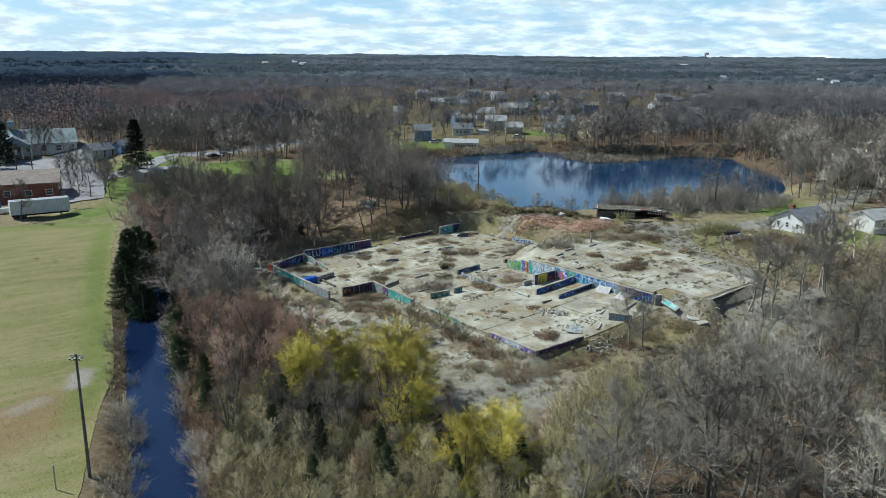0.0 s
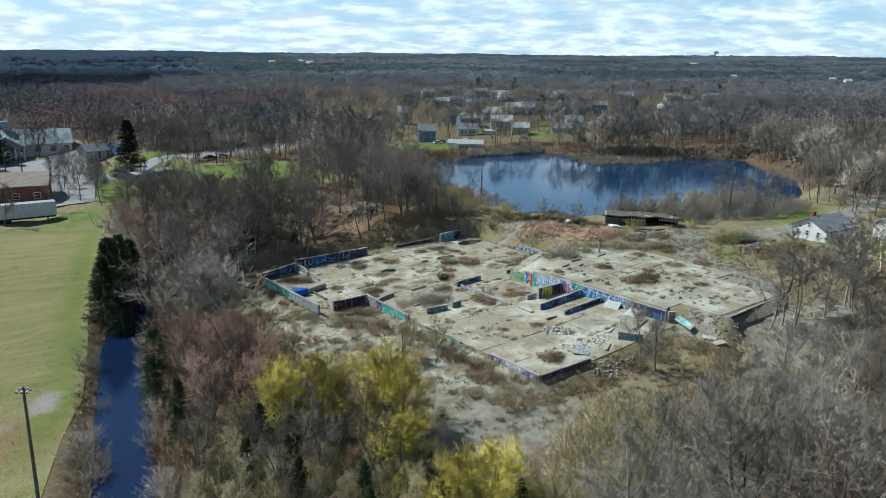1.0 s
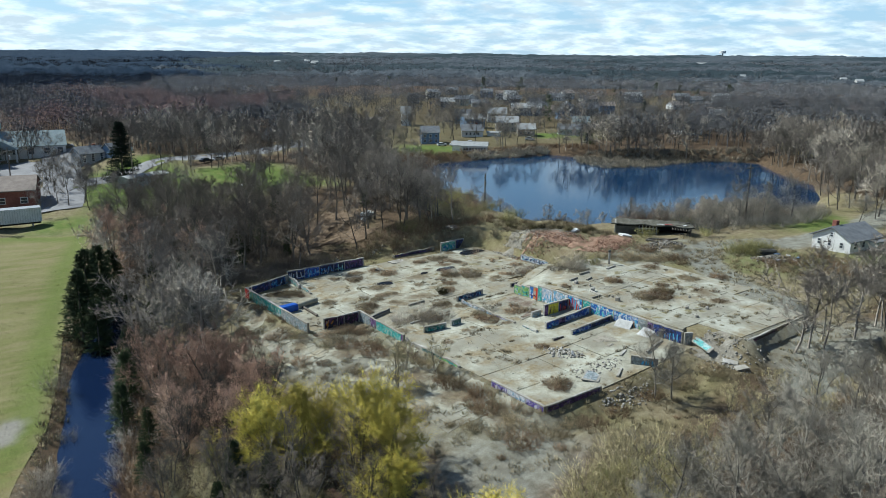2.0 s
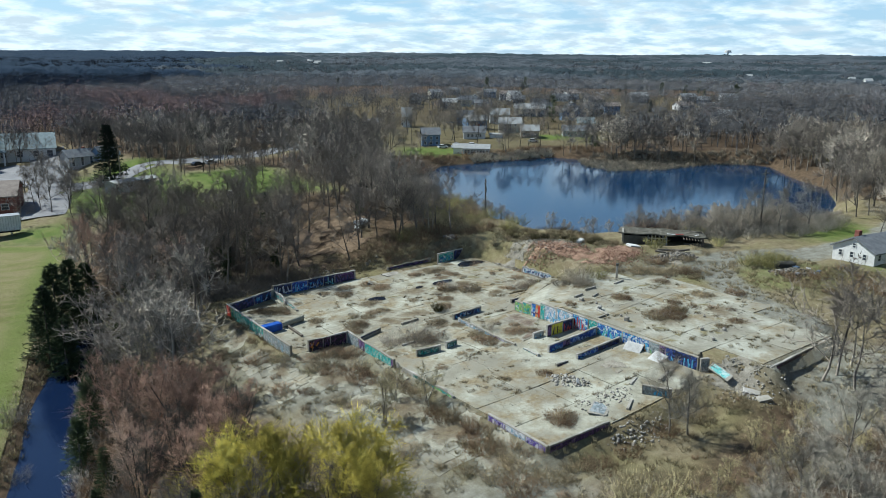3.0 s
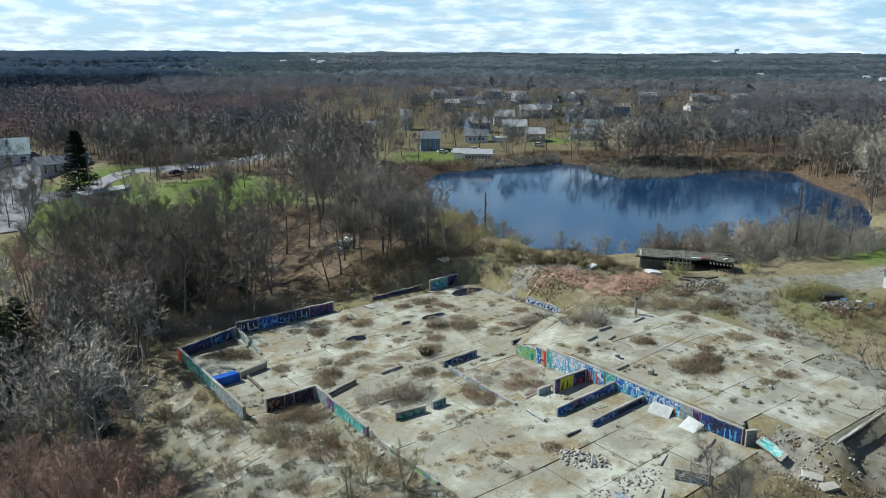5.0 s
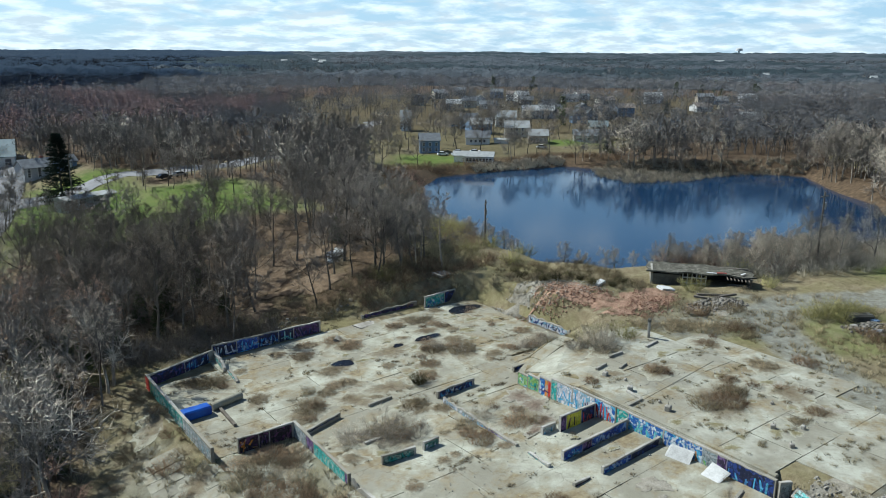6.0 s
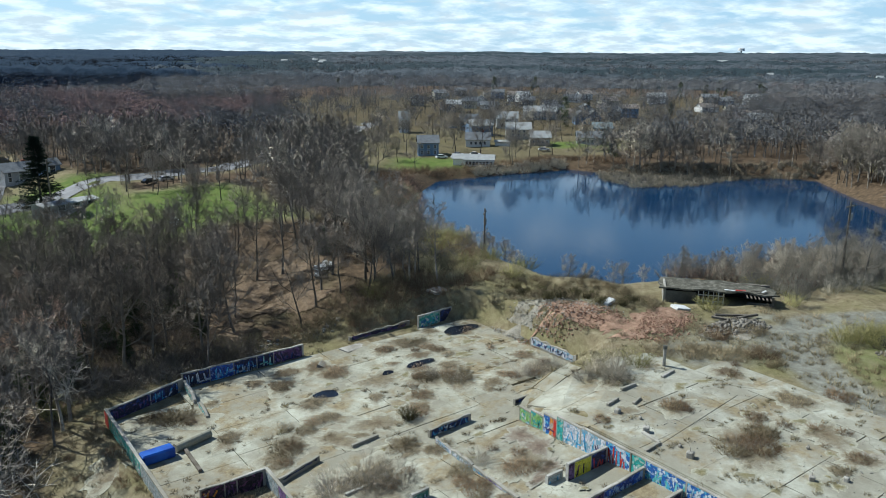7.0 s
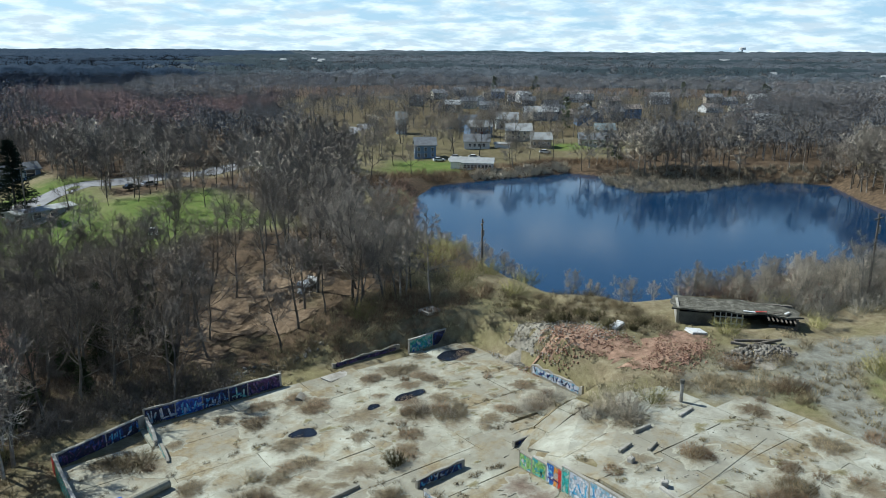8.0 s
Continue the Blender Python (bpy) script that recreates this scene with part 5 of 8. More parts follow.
for z in (0.55, 1.25):
    part("rail", boxed(-W2 + 3.8, -D2 + 0.02, z, -W2 + 6.7, -D2 + 0.12, z + 0.1), GREY_SIDING, shed, "bleached timber rail")
for k in range(7):
    u = 3.0 + 0.42 * k
    part("rafter", boxed(u, -D2 - 0.9, 1.52 - 0.03 * k, u + 0.12, -D2 + 1.2, 1.64 - 0.03 * k), WOOD, shed, "bare rafter end")
rb = bmesh.new()
bmesh.ops.create_grid(rb, x_segments=16, y_segments=6, size=1.0)
for v in rb.verts:
    fx = v.co.x
    v.co = Vector((v.co.x * (W2 + 0.4 + 0.2 * math.sin(5 * v.co.y)), v.co.y * (D2 + 0.3 + 0.22 * math.sin(11 * fx)) + (0.5 * max(0, fx) if v.co.y < -0.9 else 0), 1.95 - 0.3 * max(0, fx) ** 2 + 0.07 * math.sin(9 * v.co.x + 2 * v.co.y) - 0.12 * math.cos(2 * v.co.y)))
bmesh.ops.solidify(rb, geom=rb.faces, thickness=0.18)
part("roof", rb, OLD_ROOF, shed, "sagging tarred roof with moss")
for k, u in enumerate((1.2, 2.4, 4.0, 5.0)):
    bb = boxed(-0.6, -0.1, 0, 0.6, 0.1, 0.06)
    ob = part("loose_board", bb, (WHITE, PAINTS["red"], WOOD, WHITE)[k], shed)
    ob.matrix_local = pose(u, -D2 + 0.1 + 0.3 * k, 2.05 - 0.25 * (u / W2) ** 2, 4, 3, 20 * k)

# the trailer, tank and brick shops beyond the field
trailer = thing("storage_trailer", pose(30.2, 158.6, ground_z(30, 158.6), 0, 0, -4), "white box trailer parked on bare ground", "trailer")
part("body", boxed(-5.2, -1.25, 0.95, 5.2, 1.25, 3.5, 0.05), WHITE, trailer)
part("roof", boxed(-5.2, -1.27, 3.5, 5.2, 1.27, 3.56), STEEL, trailer)
part("chassis", boxed(-5.0, -0.9, 0.6, 5.0, 0.9, 0.95), RUBBER, trailer)
for sx in (-4.1, -3.0):
    for sy in (-1, 1):
        part("wheel", tube(bmesh.new(), (sx, sy * 0.8, 0.48), (sx, sy * 1.15, 0.48), 0.48, 0.48, 14), RUBBER, trailer)
for sy in (-0.6, 0.6):
    part("landing_leg", boxed(3.6, sy - 0.08, 0, 3.8, sy + 0.08, 0.95), STEEL, trailer)
ribs = bmesh.new()
for k in range(26):
    box(ribs, -5.1 + 0.4 * k, -1.29, 1.0, -5.06 + 0.4 * k, -1.25, 3.45)
part("rib", ribs, STEEL, trailer)
ob = thing("blue_container", pose(21.6, 166.2, ground_z(21.6, 166.2), 0, 0, -10), "blue steel container beside the trailer", "container")
part("body", boxed(-3.0, -1.2, 0, 3.0, 1.2, 2.5, 0.05), BLUE_SIDING, ob)
part("door", boxed(2.98, -1.1, 0.1, 3.04, 1.1, 2.4), BLUE_SIDING, ob)
ob = part("tank", tube(bmesh.new(), (-1.1, 0, 0.7), (1.1, 0, 0.7), 0.6, 0.6, 14), WHITE)
ob.matrix_world = pose(25.0, 163.4, ground_z(25, 163.4) - 0.15, 0, 0, 0)
tagged(ob, "white propane tank by the trailer", "tank")
gable_house("brick_shop", 26.5, 184.6, -14, 26.0, 14.0, 3.6, 2.0, BRICKWALL, SHINGLE_BROWN, "low brick building with brown shingle roof", "building", [("S", u, 1.7, 1.2, 1.1) for u in (-9, -5, -1, 3, 7, 11)])
big = gable_house("office_building", 43.0, 256.0, -10, 34.0, 13.0, 3.6, 3.6, WHITE, SHINGLE_GREEN, "long cream building with green-grey hipped roof", "building",
                  [("S", u, 2.2, 1.4, 1.6) for u in (-6, -1, 4, 8, 12, 15.5)])
port = prism(bmesh.new(), [(-5, 3.6), (5, 3.6), (0, 6.6)], -14.0, -7.0)
part("portico_roof", port, SHINGLE_GREEN, big, "front portico gable")
for k in range(5):
    part("column", tube(bmesh.new(), (-4.4 + 2.2 * k, -13.4, 0), (-4.4 + 2.2 * k, -13.4, 3.6), 0.25, 0.22, 10), WHITE, big)
part("cupola", boxed(-1.0, -1.0, 8.2, 1.0, 1.0, 10.0, 0.1), SHINGLE_GREEN, big)
gable_house("grey_house", 60.0, 227.0, 14, 7.0, 5.2, 2.7, 1.6, GREY_SIDING, SHINGLE, "two-storey grey house with pale dormers", "house", [("S", u, v, 0.7, 1.0) for u in (-2.4, 0, 2.4) for v in (1.0, 2.1)], (2, 0.5, 4.9))
gable_house("grey_garage", 66.2, 225.0, 14, 4.2, 4.0, 1.9, 1.2, BLUE_SIDING, SHINGLE, "dark grey garage beside the house", "garage", [("S", 0, 1.0, 1.8, 1.6)])
gable_house("long_shed", 62.5, 187.0, 22, 11.0, 4.0, 1.9, 0.35, GREY_SIDING, SHINGLE_PALE, "long low shed with a bright flat roof by the road", "shed", [("S", u, 1.4, 1.4, 1.1) for u in (-5, -2, 1, 4)])

# the town across the pond
g = "houses across the pond"
two = [("S", u, v, 0.65, 0.9) for u in (-1.9, 0.0, 1.9) for v in (1.1, 2.7)] + [("W", u, v, 0.6, 0.9) for u in (-1.2, 1.2) for v in (1.1, 2.7)]
one = [("S", u, 1.1, 0.65, 0.8) for u in (-2.1, -0.7, 0.7, 2.1)] + [("W", u, 1.1, 0.65, 0.8) for u in (-1.0, 1.0)]
gable_house("blue_house", 163.6, 210.6, -30, 5.8, 5.2, 3.8, 1.8, BLUE_SIDING, SHINGLE, "two-storey blue house on the far bank", "house", two, group=g)
gable_house("lakeside_cottage", 162.6, 185.6, -44, 7.6, 3.6, 1.9, 1.0, WHITE, SHINGLE_PALE, "white low cottage with a row of windows by the water", "house", [("S", u, 1.0, 0.6, 0.8) for u in (-3.2, -2.3, -1.4, -0.5, 0.4, 1.3, 2.2, 3.1)], group=g)
gable_house("white_bungalow", 187.5, 217.0, -38, 7.6, 5.0, 2.2, 1.8, WHITE, SHINGLE, "white bungalow with grey roof", "house", one, (1.5, 0.3, 4.8), group=g)
gable_house("white_gable_house", 191.0, 264.0, -30, 3.6, 4.0, 5.0, 2.2, WHITE, SHINGLE_PALE, "tall narrow white house among trees", "house", two[:2], group=g)
gable_house("blue_cottage", 215.6, 257.0, -35, 6.6, 5.6, 3.8, 2.2, BLUE_SIDING, SHINGLE, "pale blue two-storey house", "house", two, group=g)
gable_house("grey_cottage", 211.5, 225.0, -38, 8.4, 6.0, 3.2, 2.0, CREAM, SHINGLE_PALE, "cream house with pale grey roof", "house", two, group=g)
gable_house("tan_cottage", 206.0, 208.4, -38, 6.2, 5.0, 2.4, 1.7, TAN_SIDING, SHINGLE_PALE, "tan house with pale grey roof", "house", one, group=g)
gable_house("white_cottage", 221.4, 201.4, -42, 8.4, 5.6, 2.2, 1.7, WHITE, SHINGLE, "white cottage with dark grey roof", "house", one, group=g)
gable_house("pale_hall", 271.0, 277.0, -36, 14.0, 8.0, 3.4, 2.0, GREY_SIDING, SHINGLE_PALE, "large pale hall with a light roof", "building", one, group=g)
gable_house("green_cottage", 239.5, 212.6, -38, 6.4, 5.0, 3.2, 1.7, CREAM, SHINGLE_GREEN, "cream house with light green roof", "house", two, group=g)
gable_house("white_fence_shed", 193.4, 212.0, -40, 4.6, 1.6, 1.3, 0.3, WHITE, SHINGLE_PALE, "long low white shed", "shed", group=g)
gable_house("small_garage", 160.6, 190.8, -40, 4.4, 3.6, 1.8, 0.9, WHITE, SHINGLE_PALE, "small white garage behind the cottage", "garage", group=g)
gable_house("roadside_house", 120.0, 236.0, 20, 8.0, 6.0, 2.3, 1.9, GREY_SIDING, SHINGLE, "grey house half hidden in trees", "house", one, group=g)
trng = np.random.default_rng(77)
walls_t, roofs_t = (WHITE, CREAM, WHITE, TAN_SIDING, WHITE, BLUE_SIDING), (SHINGLE, SHINGLE_BROWN, SHINGLE_PALE, SHINGLE)
for k in range(46):
    t, r = trng.uniform(32, 56), trng.uniform(300, 560)
    x, y = 5 + r * math.cos(radians(t)), r * math.sin(radians(t))
    kind = int(trng.integers(0, 2))
    gable_house("house", x, y, trng.choice((-38, 52, -20)), trng.uniform(7, 10), trng.uniform(5, 7), 2.2 + 1.6 * kind, trng.uniform(1.5, 2.2), walls_t[trng.integers(0, 6)], roofs_t[trng.integers(0, 4)],
                "distant suburban house among bare trees", "house", (two if kind else one)[:4], None, group="houses of the far town")
for x, y, w, d, h, mat, lab in ((1165, 790, 34, 16, 6, WHITE, "far white school building"),
                                (655, 296, 10, 8, 4, WHITE, "far white house"), (560, 1150, 16, 12, 5, WHITE, "far white store"), (600, 1100, 18, 12, 5, GREY_SIDING, "far grey store"), (640, 1200, 18, 12, 5, WHITE, "far white store"), (575, 1060, 12, 10, 4, CREAM, "far cream store"), (618, 1160, 14, 10, 5, WHITE, "far white store"),
                                (700, 330, 9, 7, 4, WHITE, "far white house"), (760, 380, 9, 7, 4, CREAM, "far cream house"), (690, 420, 9, 7, 4, WHITE, "far white house")):
    gable_house("far_building", x, y, -40, w * 0.55, d * 0.6, h + 6.5, 1.6, mat, SHINGLE_PALE, lab + " above the woods", "building", group="far buildings")
tower = thing("water_tower", pose(2740, 1770, 30, 0, 0, 0), "white water tower on the far ridge", "water tower")
part("tank", tube(bmesh.new(), (0, 0, 22), (0, 0, 31), 13, 12, 20), WHITE, tower)
part("stem", tube(bmesh.new(), (0, 0, 0), (0, 0, 22), 3, 3, 12), WHITE, tower)
part("lid", tube(bmesh.new(), (0, 0, 31), (0, 0, 34), 12, 1, 20), WHITE, tower)

# ---- poles ----


def light_pole(x, y):
    ob = thing("field_light_pole", pose(x, y, ground_z(x, y), 0, 0, -40), "tall grey timber pole carrying sports floodlights", "light pole")
    part("pole", tube(bmesh.new(), (0, 0, -0.4), (0, 0, 10.6), 0.15, 0.09, 10), WOOD, ob)
    for z in (10.1, 10.5):
        part("crossarm", boxed(-0.42, -0.03, z - 0.03, 0.42, 0.03, z + 0.03), STEEL, ob)
    for u in (-0.36, 0.0, 0.36):
        for s in (-1, 1):
            lamp = part("floodlight", tube(bmesh.new(), (u, s * 0.08, 10.32), (u, s * 0.26, 10.24), 0.05, 0.09, 10), STEEL, ob)
            part("glass", tube(bmesh.new(), (u, s * 0.261, 10.239), (u, s * 0.266, 10.237), 0.08, 0.08, 10), GLASS, lamp)


light_pole(12.5, 55.45)
ob = part("fence_post", tube(bmesh.new(), (0, 0, -0.3), (0, 0, 2.2), 0.06, 0.05, 8), STEEL)
ob.matrix_world = pose(9.9, 55.0, ground_z(9.9, 55.0))
tagged(ob, "thin steel post standing in the field", "post")


def utility_pole(x, y, h, turn):
    ob = thing("utility_pole", pose(x, y, ground_z(x, y), 0, 0, turn), "weathered timber utility pole with a crossarm", "utility pole", "utility poles")
    part("pole", tube(bmesh.new(), (0, 0, -0.4), (0, 0, h), 0.16, 0.11, 8), WOOD, ob)
    part("crossarm", boxed(-1.1, -0.06, h - 0.7, 1.1, 0.06, h - 0.55), WOOD, ob)
    part("transformer", tube(bmesh.new(), (0.3, 0, h - 2.4), (0.3, 0, h - 1.5), 0.22, 0.22, 10), STEEL, ob)


for x, y, h, a in ((60.0, 186.0, 11, 20), (33.5, 198.0, 10, 10), (36.5, 196.0, 10, 10), (104.0, 112.6, 6.6, 40), (150.0, 250.0, 10, 10), (131.0, 74.5, 10, 0)):
    utility_pole(x, y, h, a)


def car(x, y, turn, mat, label, z=None):
    ob = thing("car", pose(x, y, ground_z(x, y) + 0.1 if z is None else z, 0, 0, turn) @ Matrix.Scale(1 / PLAN, 4), label, "car", "parked cars")
    part("body", prism(bmesh.new(), [(-2.2, 0.3), (2.2, 0.3), (2.2, 0.75), (1.9, 0.9), (-2.1, 0.95), (-2.2, 0.8)], -0.88, 0.88), mat, ob)
    part("cabin", prism(bmesh.new(), [(-1.8, 0.94), (1.1, 0.9), (0.5, 1.42), (-1.3, 1.45)], -0.76, 0.76), GLASS, ob, "dark glazed cabin")
    part("roof", boxed(-1.25, -0.7, 1.44, 0.45, 0.7, 1.49, 0.02), mat, ob)
    for sx in (-1.35, 1.35):
        for sy in (-1, 1):
            part("wheel", tube(bmesh.new(), (sx, sy * 0.68, 0.32), (sx, sy * 0.9, 0.32), 0.32, 0.32, 12), RUBBER, ob)


SILVER = simple("silver_paint", (0.45, 0.46, 0.48), (0.55, 0.56, 0.58), 1, 0.35, 0.02, 0.5)
BLACKP = simple("black_paint", (0.02, 0.02, 0.025), (0.04, 0.04, 0.045), 1, 0.3, 0.02)
WHITEP = simple("white_paint", (0.72, 0.72, 0.72), (0.80, 0.80, 0.80), 1, 0.35, 0.02)
for x, y, a, m, n in ((31, 203, 80, BLACKP, "black"), (40, 200, 20, SILVER, "silver"), (80, 193, 15, BLACKP, "black"), (84, 195, 15, SILVER, "silver"), (118, 222, 30, WHITEP, "white"),
                      (166, 200, -30, WHITEP, "white"), (169, 203, -30, SILVER, "silver"), (172, 199, -35, WHITEP, "white"), (163, 203, -20, WHITEP, "white"), (196, 196, -38, WHITEP, "white"), (26, 226, 80, SILVER, "silver"),
                      (58, 198, 15, SILVER, "silver"), (212, 262, -36, BLUE_SIDING, "blue"), (218, 262, -36, WHITEP, "white")):
    car(x, y, a, m, n + " parked car beside the houses and road")
# wrecks and rubbish
for x, y, s, a, r in ((79.9, 116.4, (2.6, 1.1, 0.5), 25, 6), (81.2, 117.4, (1.5, 0.9, 0.25), -30, 14), (78.6, 115.6, (1.2, 0.8, 0.2), 60, -10)):
    fallen("dumped_panel", x, y, ground_z(x, y) + 0.05, s, a, 5, r, WHITE, "crumpled white panel dumped at the wood's edge", None, "dumped panels")
car(73.2, 155.8, 70, WHITEP, "white van-like car parked on the green")
for k, (x, y, s) in enumerate(((113.2, 58.6, 1.0), (114.2, 57.4, 0.9), (112.2, 58.0, 1.1), (111.0, 57.2, 0.9), (113.0, 56.2, 0.8), (110.2, 59.4, 0.8), (114.8, 56.2, 0.7))):
    fallen("yard_junk", x, y, ground_z(x, y), (s * 0.9, s * 0.6, s * 0.3), 30 * k, 4, 3, (BLUE_SIDING, SHEET, TAR, STEEL, GREY_SIDING, RUBBLE, BLUE_SIDING)[k], "scrap and sheeting dumped in the yard", None, "yard junk")
stones("debris", 260, (111.4, 57.6), (3.6, 1.6), 0.3, 0.06, 0.26, RUBBLE_DARK, "grey rubble round a dark hollow in the yard", 23, -35)
ob = part("burnt_shack", boxed(-1.4, -0.7, -0.2, 1.4, 0.7, 0.75, 0.2), TAR)
ob.matrix_world = pose(112.6, 60.0, ground_z(112.6, 60.0), 0, 0, -35)
tagged(ob, "low collapsed black shack half buried under brush", "shack")

# ---- trees and brush ----


def sticks(p, d, w, rng):
    """Thin tapering shoots: one triangle each, from p along d (with its length), w wide at the foot."""
    n = len(p)
    side = np.cross(d, rng.normal(0, 1, (n, 3)))
    side /= np.linalg.norm(side, axis=1, keepdims=True) + 1e-9
    s = side * (np.broadcast_to(w, (n,))[:, None] / 2)
    return np.stack([p - s, p + s, p + d], 1).reshape(-1, 3)


def tubes(paths, radii, sides):
    """Tapered tubes along paths of the same number of points."""
    verts, tris, off = [], [], 0
    ang = np.arange(sides) * 2 * np.pi / sides
    for pts, r in zip(paths, radii):
        pts = np.asarray(pts)
        ax = pts[-1] - pts[0]
        ax = ax / (np.linalg.norm(ax) + 1e-9)
        u = np.cross(ax, (0.31, 0.87, 0.38))
        u /= np.linalg.norm(u)
        v = np.cross(ax, u)
        ring = np.cos(ang)[:, None] * u + np.sin(ang)[:, None] * v
        for k in range(len(pts)):
            verts.append(pts[k] + ring * r[k])
        for k in range(len(pts) - 1):
            a = off + k * sides
            for j in range(sides):
                j2 = (j + 1) % sides
                tris += [(a + j, a + j2, a + sides + j2), (a + j, a + sides + j2, a + sides + j)]
        off += len(pts) * sides
    return np.concatenate(verts), np.array(tris)


def unit(v):
    return v / (np.linalg.norm(v, axis=-1, keepdims=True) + 1e-9)


def bare_tree(seed, h, spread, start, limbs, branches, shoots, twigs, w, stems=1, lean=0.05, rise=0.22, fine=True):
    """A leafless tree: arrays of its trunk with limbs, and of its crown of branches, shoots and twigs, each grown out of the last."""
    rng = np.random.default_rng(seed)
    wood, crown = [], []
    q0, q1, q2, bl = [], [], [], []
    for s in range(stems):
        tilt = rng.normal(0, lean, 2) * h + (rng.normal(0, 0.15, 2) * h if stems > 1 else 0)
        foot = rng.normal(0, 0.25, 2) if stems > 1 else np.zeros(2)
        top = np.array([foot[0] + tilt[0], foot[1] + tilt[1], h * rng.uniform(0.8, 0.94)])
        k = 6 if fine else 3
        u = np.linspace(0, 1, k)
        bend = np.cumsum(rng.normal(0, 0.011 * h, (k, 2)), 0) * (u > 0)[:, None]
        trunk = np.stack([foot[0] + tilt[0] * u + bend[:, 0], foot[1] + tilt[1] * u + bend[:, 1], -0.3 + (top[2] + 0.3) * u], 1)
        r0 = 0.0145 * h / math.sqrt(stems) * rng.uniform(0.8, 1.2)
        wood.append((trunk, r0 * (1 - u) ** 0.75 + 0.02, 6 if fine else 3))
        az = rng.uniform(0, 6.28)
        for i in range(limbs):
            f = start + (1.0 - start) * (i + rng.uniform(0, 0.8)) / limbs
            q = np.array([np.interp(f, u, trunk[:, c]) for c in range(3)])
            az += 2.4 + rng.normal(0, 0.4)
            rel = (f - start) / (1 - start)
            el = radians(24 + 44 * rel + rng.normal(0, 10))
            length = spread * (0.7 + 0.5 * math.sin(math.pi * min(1, rel * 0.85 + 0.2))) * rng.uniform(0.7, 1.2) * (1 - 0.42 * rel)
            d0 = np.array([math.cos(az) * math.cos(el), math.sin(az) * math.cos(el), math.sin(el)])
            d1 = unit(d0 + np.array([0, 0, 0.5]) + rng.normal(0, 0.2, 3))
            m = 5 if fine else 3
            e = np.linspace(0, 1, m)
            limb = q + length * (d0 * (e - 0.5 * e * e)[:, None] + d1 * (0.5 * e * e)[:, None] * 1.2)
            limb[1:] += rng.normal(0, 0.03 * length, (m - 1, 3))
            lr = r0 * (1 - f * 0.75) * 0.52
            (crown if stems > 1 else wood).append((limb, lr * (1 - e * 0.88) + 0.008, 4 if fine else 3))
            for b in range(branches):
                g = 0.22 + 0.78 * (b + rng.uniform(0, 0.9)) / branches
                bq = np.array([np.interp(g, e, limb[:, c]) for c in range(3)])
                bd = unit(unit(limb[-1] - limb[0]) * 0.9 + rng.normal(0, 0.55, 3) + np.array([0, 0, 0.15]))
                ln = length * (0.62 - 0.26 * g) * rng.uniform(0.7, 1.25)
                mid = bq + bd * ln * 0.5
                end = mid + unit(bd + rng.normal(0, 0.3, 3) + np.array([0, 0, rise])) * ln * 0.5
                q0.append(bq), q1.append(mid), q2.append(end), bl.append(ln)
                if fine:
                    crown.append((np.stack([bq, mid, end]), (lr * 0.38 + 0.012, lr * 0.2 + 0.01, 0.006), 3))
    q0, q1, q2, bl = np.array(q0), np.array(q1), np.array(q2), np.array(bl)
    loose = []
    if not fine:
        loose += [sticks(q0, q1 - q0, w * 1.8, rng), sticks(q1, q2 - q1, w * 1.5, rng)]
    n = len(bl)
    own, t = np.repeat(np.arange(n), shoots), rng.uniform(0.1, 1.0, n * shoots)
    near = (t < 0.5)[:, None]
    sp = np.where(near, q0[own] + (q1 - q0)[own] * (2 * t)[:, None], q1[own] + (q2 - q1)[own] * (2 * t - 1)[:, None])
    way = unit(np.where(near, (q1 - q0)[own], (q2 - q1)[own]))
    sl = bl[own] * (1.0 - 0.35 * t) * rng.uniform(0.5, 1.15, len(t))
    sd = unit(way * 0.7 + rng.normal(0, 0.6, way.shape) + np.array([0, 0, rise])) * sl[:, None]
    loose.append(sticks(sp, sd, w * 1.7, rng))
    if twigs:
        own2, t2 = np.repeat(np.arange(len(t)), twigs), rng.uniform(0.15, 0.95, len(t) * twigs)
        tp = sp[own2] + sd[own2] * t2[:, None]
        td = unit(unit(sd[own2]) * 0.65 + rng.normal(0, 0.5, tp.shape) + np.array([0, 0, rise * 0.7]))
        loose.append(sticks(tp, td * (sl[own2] * rng.uniform(0.4, 0.95, len(t2)))[:, None], w, rng))
    tv, tt, off = [], [], 0
    for p, r, sides in wood:
        v, f = tubes([p], [r], sides)
        tv.append(v)
        tt.append(f + off)
        off += len(v)
    sv = np.concatenate(loose)
    cv, ct, off = [sv], [np.arange(len(sv)).reshape(-1, 3)], len(sv)
    for p, r, sides in crown:
        v, f = tubes([p], [r], sides)
        cv.append(v)
        ct.append(f + off)
        off += len(v)
    return (np.concatenate(tv), np.concatenate(tt)), (np.concatenate(cv), np.concatenate(ct))


